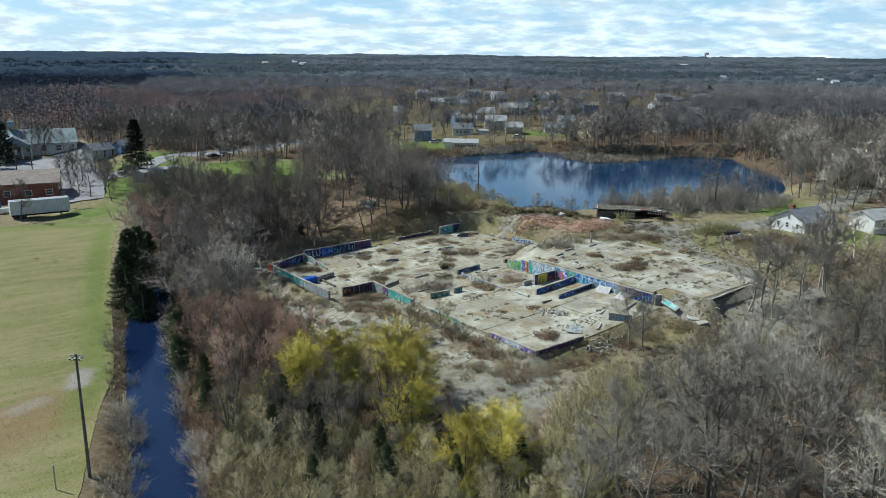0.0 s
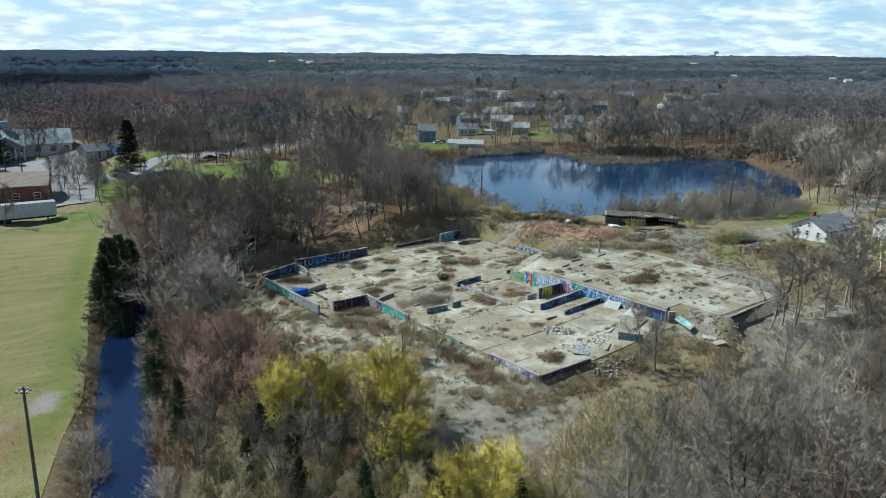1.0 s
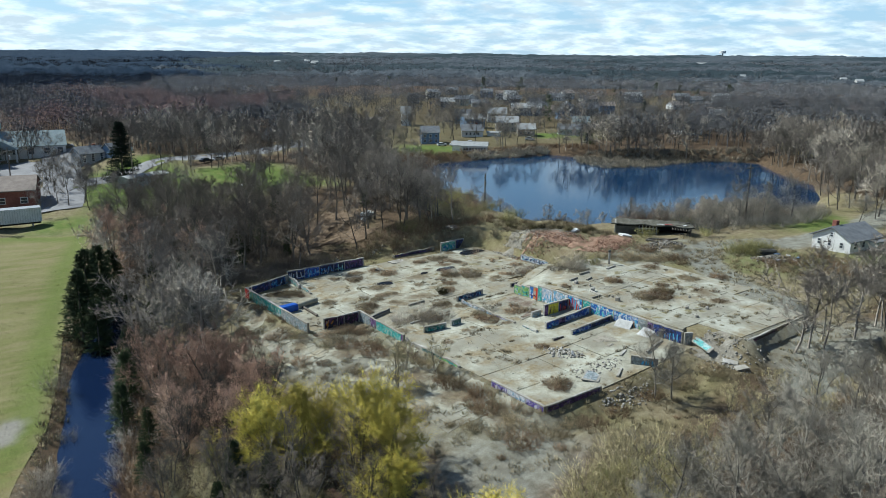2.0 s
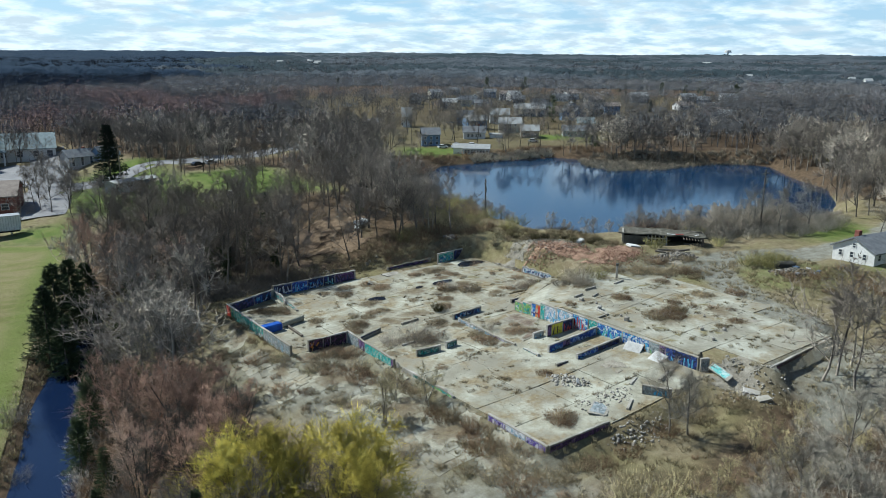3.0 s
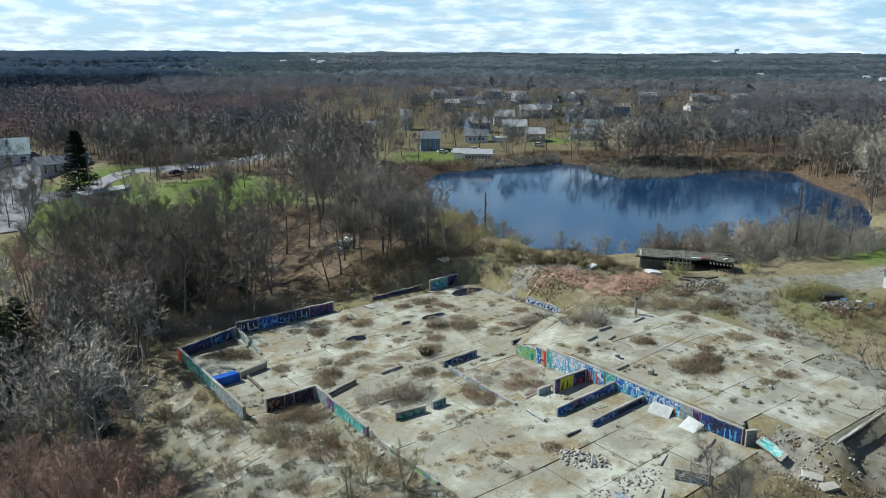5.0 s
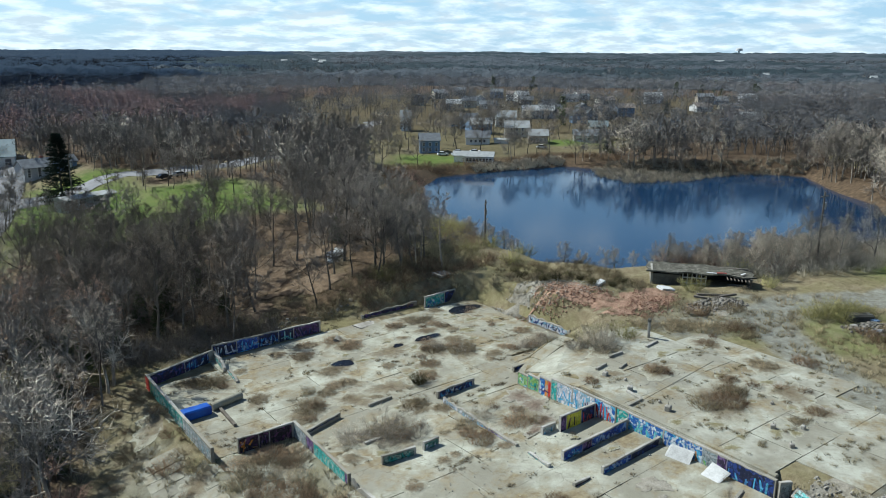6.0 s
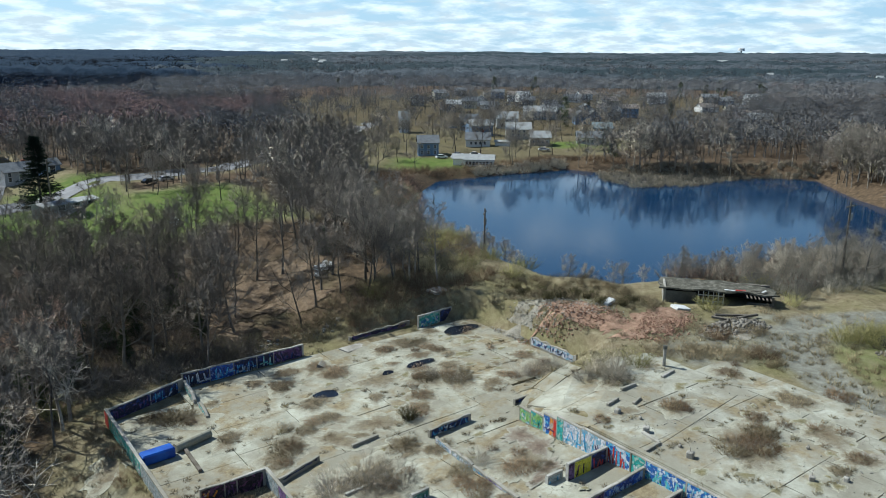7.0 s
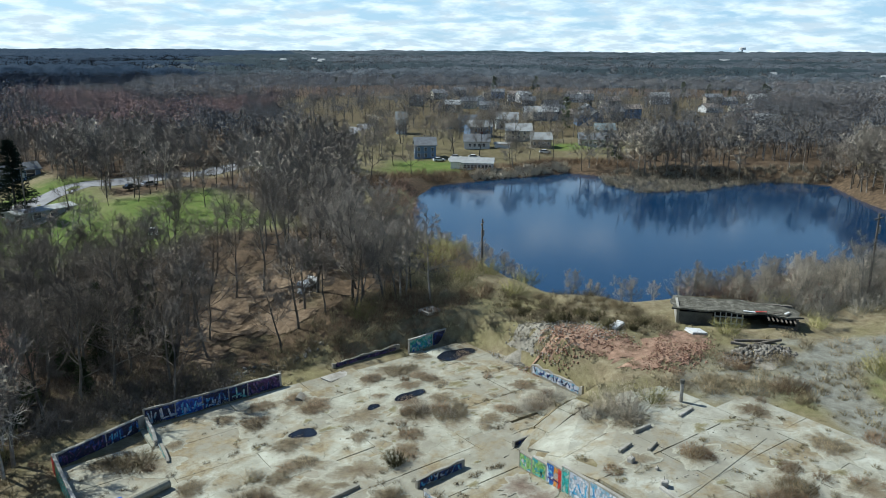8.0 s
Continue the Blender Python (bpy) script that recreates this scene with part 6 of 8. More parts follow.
def conifer(seed, h, r, whorls, per, needle_n, needle, w):
    """An evergreen: a straight trunk and drooping boughs set with small tufts."""
    rng = np.random.default_rng(seed)
    tv, tt = tubes([np.array([(0, 0, -0.3), (0, 0, h * 0.5), (0, 0, h)])], [np.array([0.018 * h, 0.01 * h, 0.01])], 6)
    out = []
    for i in range(whorls):
        f = 0.06 + 0.92 * i / whorls
        for j in range(per):
            a = rng.uniform(0, 6.28)
            length = r * (1 - f) ** 0.75 * rng.uniform(0.7, 1.15) + 0.15
            d = np.array([math.cos(a), math.sin(a), rng.uniform(-0.12, 0.28)])
            t = rng.uniform(0.15, 1, needle_n)
            p = np.array([0, 0, f * h]) + d * length * t[:, None]
            nd = unit(d * 0.8 + rng.normal(0, 0.6, (needle_n, 3)) + np.array([0, 0, 0.1])) * needle * rng.uniform(0.6, 1.3, (needle_n, 1))
            out.append(sticks(p, nd, w, rng))
    sv = np.concatenate(out)
    return (tv, tt), (sv, np.arange(len(sv)).reshape(-1, 3))


def shrub(seed, h, r, stems, shoots, w, up=0.75, fuzz=0.55, short=0.4):
    """A thicket of stems fanning from the ground."""
    rng = np.random.default_rng(seed)
    a, rad = rng.uniform(0, 6.28, stems), np.sqrt(rng.uniform(0, 1, stems)) * r * 0.55
    foot = np.stack([rad * np.cos(a), rad * np.sin(a), np.full(stems, -0.1)], 1)
    d = unit(np.stack([np.cos(a) * rad / r * 1.1, np.sin(a) * rad / r * 1.1, np.full(stems, up)], 1) + rng.normal(0, 0.18, (stems, 3)))
    ln = h * rng.uniform(0.6, 1.1, stems)
    out = [sticks(foot, d * ln[:, None], w * 1.5, rng)]
    for _ in range(shoots):
        t = rng.uniform(0.25, 0.95, stems)
        p = foot + d * (ln * t)[:, None]
        out.append(sticks(p, unit(d + rng.normal(0, fuzz, (stems, 3))) * (ln * short * rng.uniform(0.5, 1.2, stems))[:, None], w, rng))
    v = np.concatenate(out)
    return v, np.arange(len(v)).reshape(-1, 3)


def templates(name, made, bark, crown):
    return [(tri_mesh(name + "_trunk", *t, bark), plant_mesh(name + "_crown", *c, crown)) for t, c in made]


NEAR = [bare_tree(100 + k, 12.0, 4.8, 0.24, 9, 6, 10, 8, 0.024) for k in range(6)]
NEAR_SLIM = [bare_tree(120 + k, 15.0, 4.4, 0.34, 8, 5, 9, 8, 0.033) for k in range(4)]
NEAR_MANY = [bare_tree(140 + k, 9.0, 3.0, 0.14, 6, 4, 7, 7, 0.021, stems=4) for k in range(4)]
MIDDLE = [bare_tree(160 + k, 13.5, 5.4, 0.3, 8, 5, 9, 7, 0.034, lean=0.07) for k in range(7)]
MIDDLE_STUFF = [bare_tree(165 + k, 13.5, 5.8, 0.26, 7, 4, 7, 6, 0.07) for k in range(6)]
MIDDLE_FAR = [bare_tree(170 + k, 13.0, 6.2, 0.24, 7, 3, 4, 5, 0.15, fine=False) for k in range(6)]
T_NEAR, T_SLIM, T_MANY = templates("tree", NEAR[:4], BARK, TWIG_EAST) + templates("tree", NEAR[4:], BARK_PALE, TWIG_EAST), templates("slim_tree", NEAR_SLIM, BARK, TWIG_DARK), templates("thicket", NEAR_MANY, BARK_PALE, TWIG_BROWN)
T_MANY_DARK = templates("dark_thicket", NEAR_MANY, BARK, TWIG_DARK)
T_MANY_PALE = templates("pale_thicket", NEAR_MANY, BARK_PALE, TWIG_PALE)
T_RED = templates("red_maple", [bare_tree(180 + k, 9.0, 3.4, 0.14, 7, 5, 8, 8, 0.018, stems=3) for k in range(3)], BARK, TWIG_RED)
T_WILLOW = templates("willow", [bare_tree(190 + k, 6.6, 3.6, 0.16, 7, 5, 10, 11, 0.024, stems=3, rise=0.1) for k in range(3)], BARK, WILLOW)
T_MID, T_MID_PALE = templates("wood_tree", MIDDLE[:5], BARK, TWIG), templates("pale_tree", MIDDLE[2:5], BARK, TWIG_PALE)
T_MID_DARK = templates("dark_tree", MIDDLE, BARK, TWIG_DARK)
T_CEDAR = templates("cedar", [conifer(200 + k, 7.0, 2.0, 28, 9, 34, 0.30, 0.07) for k in range(3)], BARK, NEEDLE)
T_SPRUCE = templates("spruce", [conifer(210 + k, 15.0, 4.4, 32, 10, 34, 0.6, 0.15) for k in range(2)], BARK, NEEDLE_DARK)
T_BRUSHES = [plant_mesh("brush", *shrub(220 + k, 1.2, 1.3, 130, 9, 0.017, 0.7, 0.9, 0.28), BRUSH) for k in range(3)]
T_BRUSHES_RED = [plant_mesh("brush_red", *shrub(225 + k, 1.1, 1.2, 130, 9, 0.017, 0.7, 0.9, 0.28), BRUSH_RED) for k in range(3)]
T_BRUSHES_GREY = [plant_mesh("brush_grey", *shrub(230 + k, 3.0, 2.0, 80, 16, 0.022, 0.75, 0.8, 0.25), TWIG_PALE) for k in range(3)]
T_BRUSHES_GREEN = [plant_mesh("brush_green", *shrub(235 + k, 2.2, 1.6, 90, 12, 0.025, 0.75, 0.7, 0.3), TWIG_GREEN) for k in range(2)]
T_MATS = [plant_mesh("brush_mat", *shrub(240 + k, 0.75, 2.2, 300, 8, 0.018, 0.75, 1.0, 0.35), m) for k, m in enumerate((BRUSH, BRUSH_RED, BRUSH_RED, BRUSH))]
T_MATS_GREY = [plant_mesh("grey_mat", *shrub(246 + k, 1.2, 1.9, 180, 10, 0.016, 0.75, 0.9, 0.28), TWIG_PALE) for k in range(2)]
prng = np.random.default_rng(5)


def plant(name, pool, x, y, scale, label, category="tree", group="", squash=1.0):
    trunk, crown = pool[int(prng.integers(0, len(pool)))]
    m = pose(x, y, ground_z(x, y) - 0.05, 0, 0, float(prng.uniform(0, 360))) @ Matrix.Diagonal((scale, scale, scale * squash, 1))
    ob = thing(name, m, label, category, group)
    mesh_part("trunk", trunk, ob)
    mesh_part("crown", crown, ob)
    return ob


def bush(pool, x, y, scale, label, z=None, group="dry shrubs", squash=1.0):
    ob = new("shrub", pool[int(prng.integers(0, len(pool)))])
    ob.matrix_world = pose(x, y, ground_z(x, y) if z is None else z, 0, 0, float(prng.uniform(0, 360))) @ Matrix.Diagonal((scale, scale, scale * squash, 1))
    return tagged(ob, label, "shrub", group)


def scatter(n, ring, gap, seed, tries=40):
    """Places in an outline, at least gap apart."""
    rng = np.random.default_rng(seed)
    x0, x1 = min(p[0] for p in ring), max(p[0] for p in ring)
    y0, y1 = min(p[1] for p in ring), max(p[1] for p in ring)
    out = []
    for _ in range(n * tries):
        if len(out) >= n:
            break
        x, y = rng.uniform(x0, x1), rng.uniform(y0, y1)
        if ring_distance(ring, np.array([x]), np.array([y]))[0] < 0 and all((x - a) ** 2 + (y - b) ** 2 > gap * gap for a, b in out):
            out.append((float(x), float(y)))
    return out


# willows in yellow bud on the near side
for x, y, s in ((32.8, 57.4, 0.9), (35.6, 53.8, 1.05), (38.9, 51.4, 1.12), (38.8, 48.0, 0.95), (36.8, 44.6, 0.72), (36.2, 36.6, 0.76), (39.0, 34.8, 0.78), (34.2, 56.0, 0.7)):
    plant("willow", T_WILLOW, x, y, s, "yellow-budding willow beside the rough track", group="willows")
# red-tinged maples and thickets between creek and track
for x, y, s in ((31.0, 69.6, 0.95), (33.6, 67.4, 0.98), (35.4, 69.4, 0.85), (34.4, 63.2, 0.85), (28.6, 63.0, 0.8), (31.4, 60.6, 0.75), (29.6, 74.4, 0.8), (45.5, 107.0, 0.9), (41.5, 113.0, 1.1), (38.0, 118.0, 1.1), (34.0, 73.0, 0.7)):
    plant("red_maple", T_RED, x, y, s, "bare young maple with reddish buds", group="red maples")
for x, y in scatter(26, [(23, 50), (34, 46), (37, 41), (40, 35), (37, 58), (33, 66), (34, 80), (43, 98), (36, 102), (31, 88), (26, 68)], 3.2, 31):
    plant("thicket", T_MANY_DARK if prng.random() < 0.85 else T_MANY, x, y, prng.uniform(0.55, 0.85), "leafless grey-brown thicket beside the creek", "shrub", "thickets by the creek")
for x, y, s in ((25.6, 71.0, 0.8), (27.6, 76.4, 0.9), (29.6, 83.0, 0.9), (26.4, 66.0, 0.6), (33.5, 88.0, 0.9), (35.6, 91.0, 0.75), (29.6, 55.2, 0.7), (31.2, 52.4, 0.6), (38.0, 86.5, 0.7), (24.6, 61.0, 0.55), (40.5, 95.5, 0.6)):
    plant("cedar", T_CEDAR, x, y, s, "dark green cedar beside the creek", group="cedars")
for x, y, s in ((28.4, 98.0, 1.35), (30.2, 102.0, 1.55), (32.6, 106.0, 1.5), (29.4, 94.8, 1.05), (35.2, 110.0, 1.3)):
    plant("cedar", T_CEDAR, x, y, s, "tall dense cedar at the field's corner", group="cedars")
plant("spruce", T_SPRUCE, 59.0, 190.5, 1.02, "tall dark spruce beside the grey house", group="spruces")
for x, y, s in ((33, 232, 0.9), (38, 240, 0.8), (100, 128, 0.3), (208, 180, 0.4)):
    plant("spruce", T_SPRUCE, x, y, s, "dark evergreen among bare trees", group="spruces")
for x, y, s in ((300, 300, 0.6), (312, 306, 0.55), (322, 296, 0.55), (268, 250, 0.6), (280, 262, 0.55), (205, 176, 0.4), (222, 196, 0.4), (340, 260, 0.6), (262, 236, 0.4), (120, 182, 0.4), (88, 212, 0.5), (47, 262, 0.55)):
    plant("pine", T_CEDAR, x, y, s * 1.5, "broad dark green pine among the houses", group="pines")
for x, y, s in ((57.0, 121.0, 0.95), (60.5, 118.0, 0.8), (50.0, 118.0, 0.9), (55.0, 112.5, 0.7), (64.0, 128.0, 0.9), (47.0, 113.0, 0.9), (70.5, 133.0, 0.9), (83.0, 122.0, 0.6), (61.0, 109.5, 0.5), (52.5, 107.0, 0.55), (40.0, 103.0, 0.7), (43.5, 106.5, 0.65), (38.0, 99.0, 0.7), (41.0, 111.0, 0.8), (36.0, 104.5, 0.75), (46.5, 104.0, 0.5), (39.5, 93.0, 0.55), (36.5, 95.0, 0.6), (34.5, 84.0, 0.55), (31.0, 79.0, 0.6), (44.0, 100.5, 0.45), (48.0, 108.0, 0.6), (52.0, 112.0, 0.6)):
    plant("cedar", T_CEDAR, x, y, s, "dark green cedar at the wood's edge", group="cedars")
# rank brush between the willows and the creek
ROUGH = [(19, 44), (26, 38), (34, 31), (42, 26), (43, 33), (39, 40), (35, 48), (34, 55), (30, 62), (26, 60)]
for x, y in scatter(70, ROUGH, 2.0, 45):
    plant("thicket", T_MANY if prng.random() < 0.93 else T_RED, x, y, prng.uniform(0.22, 0.36), "leafless brown thicket beside the willows", "shrub", "thickets by the willows")
for x, y, s in ((29.0, 47.0, 0.5), (33.0, 44.0, 0.45), (36.0, 38.0, 0.5), (40.0, 34.0, 0.45), (27.0, 52.0, 0.5), (31.0, 40.0, 0.5), (34.5, 35.5, 0.45), (26.0, 43.0, 0.45), (37.5, 41.5, 0.4)):
    plant("cedar", T_CEDAR, x, y, s, "dark green young cedar in the brush", group="cedars")
# the near wood on the east
EAST = [(38, 24), (44, 29), (52, 31), (62, 31), (72, 31.5), (82, 31), (94, 31), (108, 33), (120, 37), (134, 38), (128, 14), (100, 2), (72, -2), (52, 4), (42, 14)]
FRINGE = [(52, 31), (60, 36), (68, 38), (76, 37), (84, 34), (96, 34), (110, 38), (120, 42), (124, 38), (108, 33), (94, 31), (72, 31.5)]
for x, y, s in ((38.6, 26.4, 0.62), (42.4, 25.9, 0.8), (45.9, 20.4, 0.9), (47.8, 19.4, 0.95), (54.1, 19.9, 0.9), (50.4, 25.4, 0.8), (58.0, 26.6, 0.8)):
    plant("tree", T_NEAR[4:] + T_NEAR[:1], x, y, s, "tall forked leafless tree with pale limbs", group="trees of the near wood")
for x, y in scatter(112, EAST, 4.0, 41):
    pool = T_NEAR if prng.random() < 0.7 else (T_SLIM if prng.random() < 0.6 else T_MANY)
    plant("tree", pool, x, y, (prng.uniform(0.66, 0.9) if pool is not T_MANY else prng.uniform(0.55, 0.75)) * (0.74 if y > 25 else 1.0), "tall leafless pale-barked tree above brown litter", group="trees of the near wood")
for x, y in scatter(36, FRINGE, 2.6, 47):
    plant("thicket", T_MANY, x, y, prng.uniform(0.2, 0.36), "leafless tan thicket fringing the wood", "shrub", "thickets by the slab")
for x, y, s in ((66.0, 43.6, 0.58), (67.2, 42.6, 0.5)):
    plant("tree", T_NEAR, x, y, s, "slender pale young tree growing by the slab's corner", group="saplings")
# the wood behind the works
WEST = [(48.5, 101.5), (56, 103), (68, 104), (80, 104), (86, 107), (90, 116), (94, 130), (97, 146), (70, 148), (50, 152), (42, 128), (38, 112)]
for x, y in scatter(175, WEST, 3.2, 51):
    if math.hypot(x - 72, y - 119) < 6.5 or ring_distance(FIELD_RING, np.array([x]), np.array([y]))[0] < 4.5:
        continue
    r = prng.random()
    if x > 63 and r < 0.42:
        continue
    pool = (T_SLIM if r < 0.15 else T_MID_DARK) if x < 63 else (T_MID_DARK if r < 0.62 else T_MID)
    plant("tree", pool, x, y, prng.uniform(0.55, 0.82) * (0.75 if y > 136 else 1.0), "tall leafless grey tree in the wood", group="trees of the wood")
for x, y in ((73, 122), (69, 124), (76, 120.5), (66.5, 118)):
    plant("tree", T_SLIM, x, y, 0.7, "tall leafless tree in a litter clearing", group="trees of the wood")
for x, y in scatter(62, [(80, 106), (89, 106), (92, 115), (95, 124), (98, 136), (104, 150), (110, 166), (102, 168), (95, 146), (91, 130), (86, 114)], 2.3, 52):
    plant("tree", T_MID_PALE if prng.random() < 0.45 else T_MID, x, y, prng.uniform(0.42, 0.62), "pale leafless tree on the pond's wooded bank", group="trees of the wood")
EDGE = [(46, 101), (56, 101.5), (68, 101), (84, 100.5), (96, 103), (104, 112), (96, 112), (70, 106), (46, 108)]
# trees among the houses across the pond and along the far bank
for x, y in scatter(120, [(124, 176), (140, 181), (160, 181), (190, 179), (196, 168), (212, 150), (232, 138), (262, 150), (262, 220), (236, 262), (160, 264), (140, 220), (122, 196)], 4.0, 55):
    if min(math.hypot(x - a, y - b) for a, b in ((163.6, 210.6), (162.6, 185.6), (160, 190), (168, 202), (159, 200), (187.5, 217), (182, 210), (211.5, 225), (206, 208.4), (221.4, 201.4), (200, 200), (214, 196), (195, 208), (158, 188), (239, 212), (172, 196))) < 6.5:
        continue
    plant("town_tree", T_MID if prng.random() < 0.7 else T_MID_PALE, x, y, prng.uniform(0.5, 0.74), "tall leafless tree among the houses", group="trees across the pond")
for x, y in scatter(130, [(150, 60), (176, 58), (214, 70), (240, 104), (236, 132), (224, 127), (208, 108), (198, 92), (184, 81), (166, 79), (156, 70)], 3.0, 56):
    plant("bank_tree", T_MID if prng.random() < 0.5 else T_MID_PALE, x, y, prng.uniform(0.5, 0.78), "leafless tree on the pond's eastern bank", group="trees on the eastern bank")
# trees standing on the green by the road
for x, y in scatter(9, [(66, 149), (96, 149), (98, 190), (80, 190), (74, 180)], 6, 65):
    plant("road_tree", T_MID, x, y, prng.uniform(0.45, 0.72), "leafless tree on the green beside the road", group="trees by the road")
for x, y in scatter(20, [(70, 212), (84, 214), (84, 240), (58, 246), (50, 240), (66, 236)], 4.0, 66):
    plant("road_tree", T_MID, x, y, prng.uniform(0.4, 0.62), "leafless tree round the grey house", group="trees by the road")
for x, y, s in ((26, 156, 0.5), (36, 164, 0.45), (43, 172, 0.5), (22, 172, 0.45), (14, 168, 0.5), (20, 196, 0.45), (10, 200, 0.5), (49, 212, 0.4), (53, 236, 0.55), (49, 158, 0.5), (54, 161, 0.42), (59, 158, 0.45), (52, 168, 0.38), (64, 161, 0.42), (45, 163, 0.45), (57, 172, 0.36), (47, 174, 0.4), (67, 170, 0.38)):
    plant("road_tree", T_MID, x, y, s * 1.15, "leafless tree beside the car park", group="trees by the road")
for x, y in scatter(15, [(40, 176), (46, 172), (56, 178), (54, 190), (56, 204), (52, 216), (46, 208), (40, 196)], 4.5, 95):
    plant("road_tree", T_MID if prng.random() < 0.5 else T_MID_DARK, x, y, prng.uniform(0.38, 0.58), "leafless grey tree along the side road", group="trees by the road")
for x, y in scatter(12, [(62, 174), (84, 176), (98, 184), (96, 200), (78, 198), (64, 190)], 5.0, 96):
    plant("road_tree", T_MID_DARK, x, y, prng.uniform(0.36, 0.55), "leafless grey tree overhanging the road", group="trees by the road")
# along the pond's near shore
SHORE = [(110, 131), (109, 120), (107, 110), (106, 104), (106, 97), (110, 91.8), (116, 89.0), (122, 87.0), (131, 85.0), (140, 83.0), (146, 79.5)]
for a, b in zip(SHORE, SHORE[1:]):
    n = int(math.dist(a, b) / 1.7)
    for k in range(n):
        u = (k + prng.uniform(0.1, 0.9)) / n
        x, y = a[0] + (b[0] - a[0]) * u + prng.uniform(-1, 1), a[1] + (b[1] - a[1]) * u + prng.uniform(-1, 1)
        if 98 < y < 107:
            continue
        big = y < 88 or y > 118
        pool = T_MANY_PALE
        plant("shore_tree", pool, x, y, prng.uniform(0.26, 0.4) if not big else prng.uniform(0.32, 0.5), "leafless pale shrubby tree on the pond's bank", group="trees on the shore")
for x, y, s in ((129, 74.5, 0.8), (134, 73, 0.75), (140, 71, 0.8), (118, 73, 0.32), (121.5, 75, 0.36), (146, 62, 0.6), (152, 58, 0.7), (116.5, 78, 0.3)):
    plant("yard_tree", T_NEAR, x, y, s * 0.8, "leafless spreading tree beside the yard", group="yard trees")
for x, y in scatter(26, [(103, 47), (112, 44), (121, 47), (119, 55), (108, 58)], 2.4, 57):
    bush(T_BRUSHES if prng.random() < 0.6 else T_BRUSHES_RED, x, y, prng.uniform(0.7, 1.3), "low brown brush on the yard's bank", group="yard brush")
for x, y, s in ((110.6, 62.6, 1.0), (109.4, 63.4, 0.9), (111.8, 61.6, 1.0), (113.4, 60.9, 0.9), (112.6, 62.4, 0.9), (114.6, 60.4, 0.7), (110.8, 60.9, 0.7)):
    bush(T_BRUSHES_GREEN, x, y, s, "olive-green budding thicket above the junk", group="yard brush")
# shrubs growing out of the slabs
for x, y, s in ((59.4, 84.4, 1.0), (62.5, 91.8, 0.8), (52.4, 91.6, 1.0), (51.4, 93.2, 0.8), (53.4, 90.2, 0.7), (58.6, 81.2, 1.1), (57.0, 79.2, 0.8), (61.4, 71.5, 1.1), (60.2, 72.8, 1.0), (63.4, 72.2, 0.9),
                (69.8, 79.6, 0.9), (68.3, 74.0, 0.8), (66.2, 76.0, 1.0), (71.5, 69.0, 0.9), (70.4, 70.8, 0.7), (74.0, 86.0, 1.0), (76.6, 84.8, 1.1), (78.4, 84.6, 0.9), (72.4, 84.6, 0.7), (81.5, 80.6, 0.9), (83.4, 80.0, 0.9),
                (79.6, 93.8, 0.9), (77.6, 91.8, 0.7), (66.8, 67.4, 0.8), (65.6, 66.2, 0.7), (59.2, 49.6, 1.0), (58.4, 48.6, 0.8), (60.6, 58.6, 0.45), (64.6, 56.8, 0.6), (67.8, 94.6, 0.5), (84.4, 87.6, 0.7), (86.4, 81.6, 0.8)):
    bush(T_BRUSHES if prng.random() < 0.4 else T_BRUSHES_RED, x, y, s * 0.7, "dry brown shrub growing through the slab", float(lower(x, y)), "shrubs on the slab")
for x, y, s in ((62.7, 92.3, 0.8), (54.9, 85.7, 0.6), (57.9, 81.3, 1.0), (74.5, 85.5, 0.9), (76.8, 83.6, 1.1), (65.5, 75.8, 0.8), (67.1, 73.7, 0.6), (61.0, 72.9, 1.1), (52.7, 91.7, 1.2), (51.0, 92.8, 0.8), (63.3, 84.0, 0.6), (60.6, 83.1, 0.6),
                (65.7, 68.5, 0.6), (70.1, 67.3, 0.9), (71.6, 66.4, 0.6), (65.7, 66.9, 0.8), (66.6, 69.8, 0.7), (67.4, 91.5, 0.5), (75.1, 93.9, 0.7), (78.1, 93.9, 0.9), (79.6, 90.6, 0.6), (72.0, 82.6, 0.7), (59.0, 49.4, 1.0), (64.4, 57.0, 0.6), (60.8, 58.4, 0.35)):
    bush(T_MATS, x, y, s, "mat of dry russet brush on the slab", float(lower(x, y)), "brush mats")
for x, y, r in LOWER_SOIL[25:]:
    bush(T_MATS, x, y, r * prng.uniform(0.45, 0.7), "mat of dry russet brush on the slab", float(lower(x, y)), "brush mats", 0.7)
for x, y, s in ((53.2, 74.6, 1.0), (51.6, 75.8, 1.1), (50.4, 74.4, 1.2), (52.4, 71.6, 0.9), (51.0, 70.0, 1.1), (49.0, 76.0, 0.8), (53.4, 65.8, 0.9), (53.2, 61.6, 1.0), (53.0, 56.4, 1.0), (52.8, 50.0, 1.2), (51.8, 52.6, 1.0), (53.0, 44.6, 1.2), (57.0, 43.2, 1.1), (50.2, 44.8, 1.2), (48.6, 49.4, 0.9), (46.4, 92.0, 0.8), (46.6, 84.0, 0.8), (46.2, 80.0, 0.8),
                (44.2, 72.0, 1.0), (47.4, 66.4, 0.9), (48.8, 58.2, 1.0), (45.6, 61.4, 0.8), (46.8, 54.4, 0.9)):
    bush(T_MATS, x, y, s, "mat of dry russet brush on the broken apron", None, "brush mats", 0.8)
for x, y, s in ((58.3, 73.8, 1.1), (59.8, 71.6, 0.9), (85.7, 80.6, 0.9), (83.6, 80.2, 0.8), (76.5, 83.7, 0.6)):
    bush(T_MATS_GREY, x, y, s, "grey twiggy brush growing through the slab", float(lower(x, y)), "brush mats")
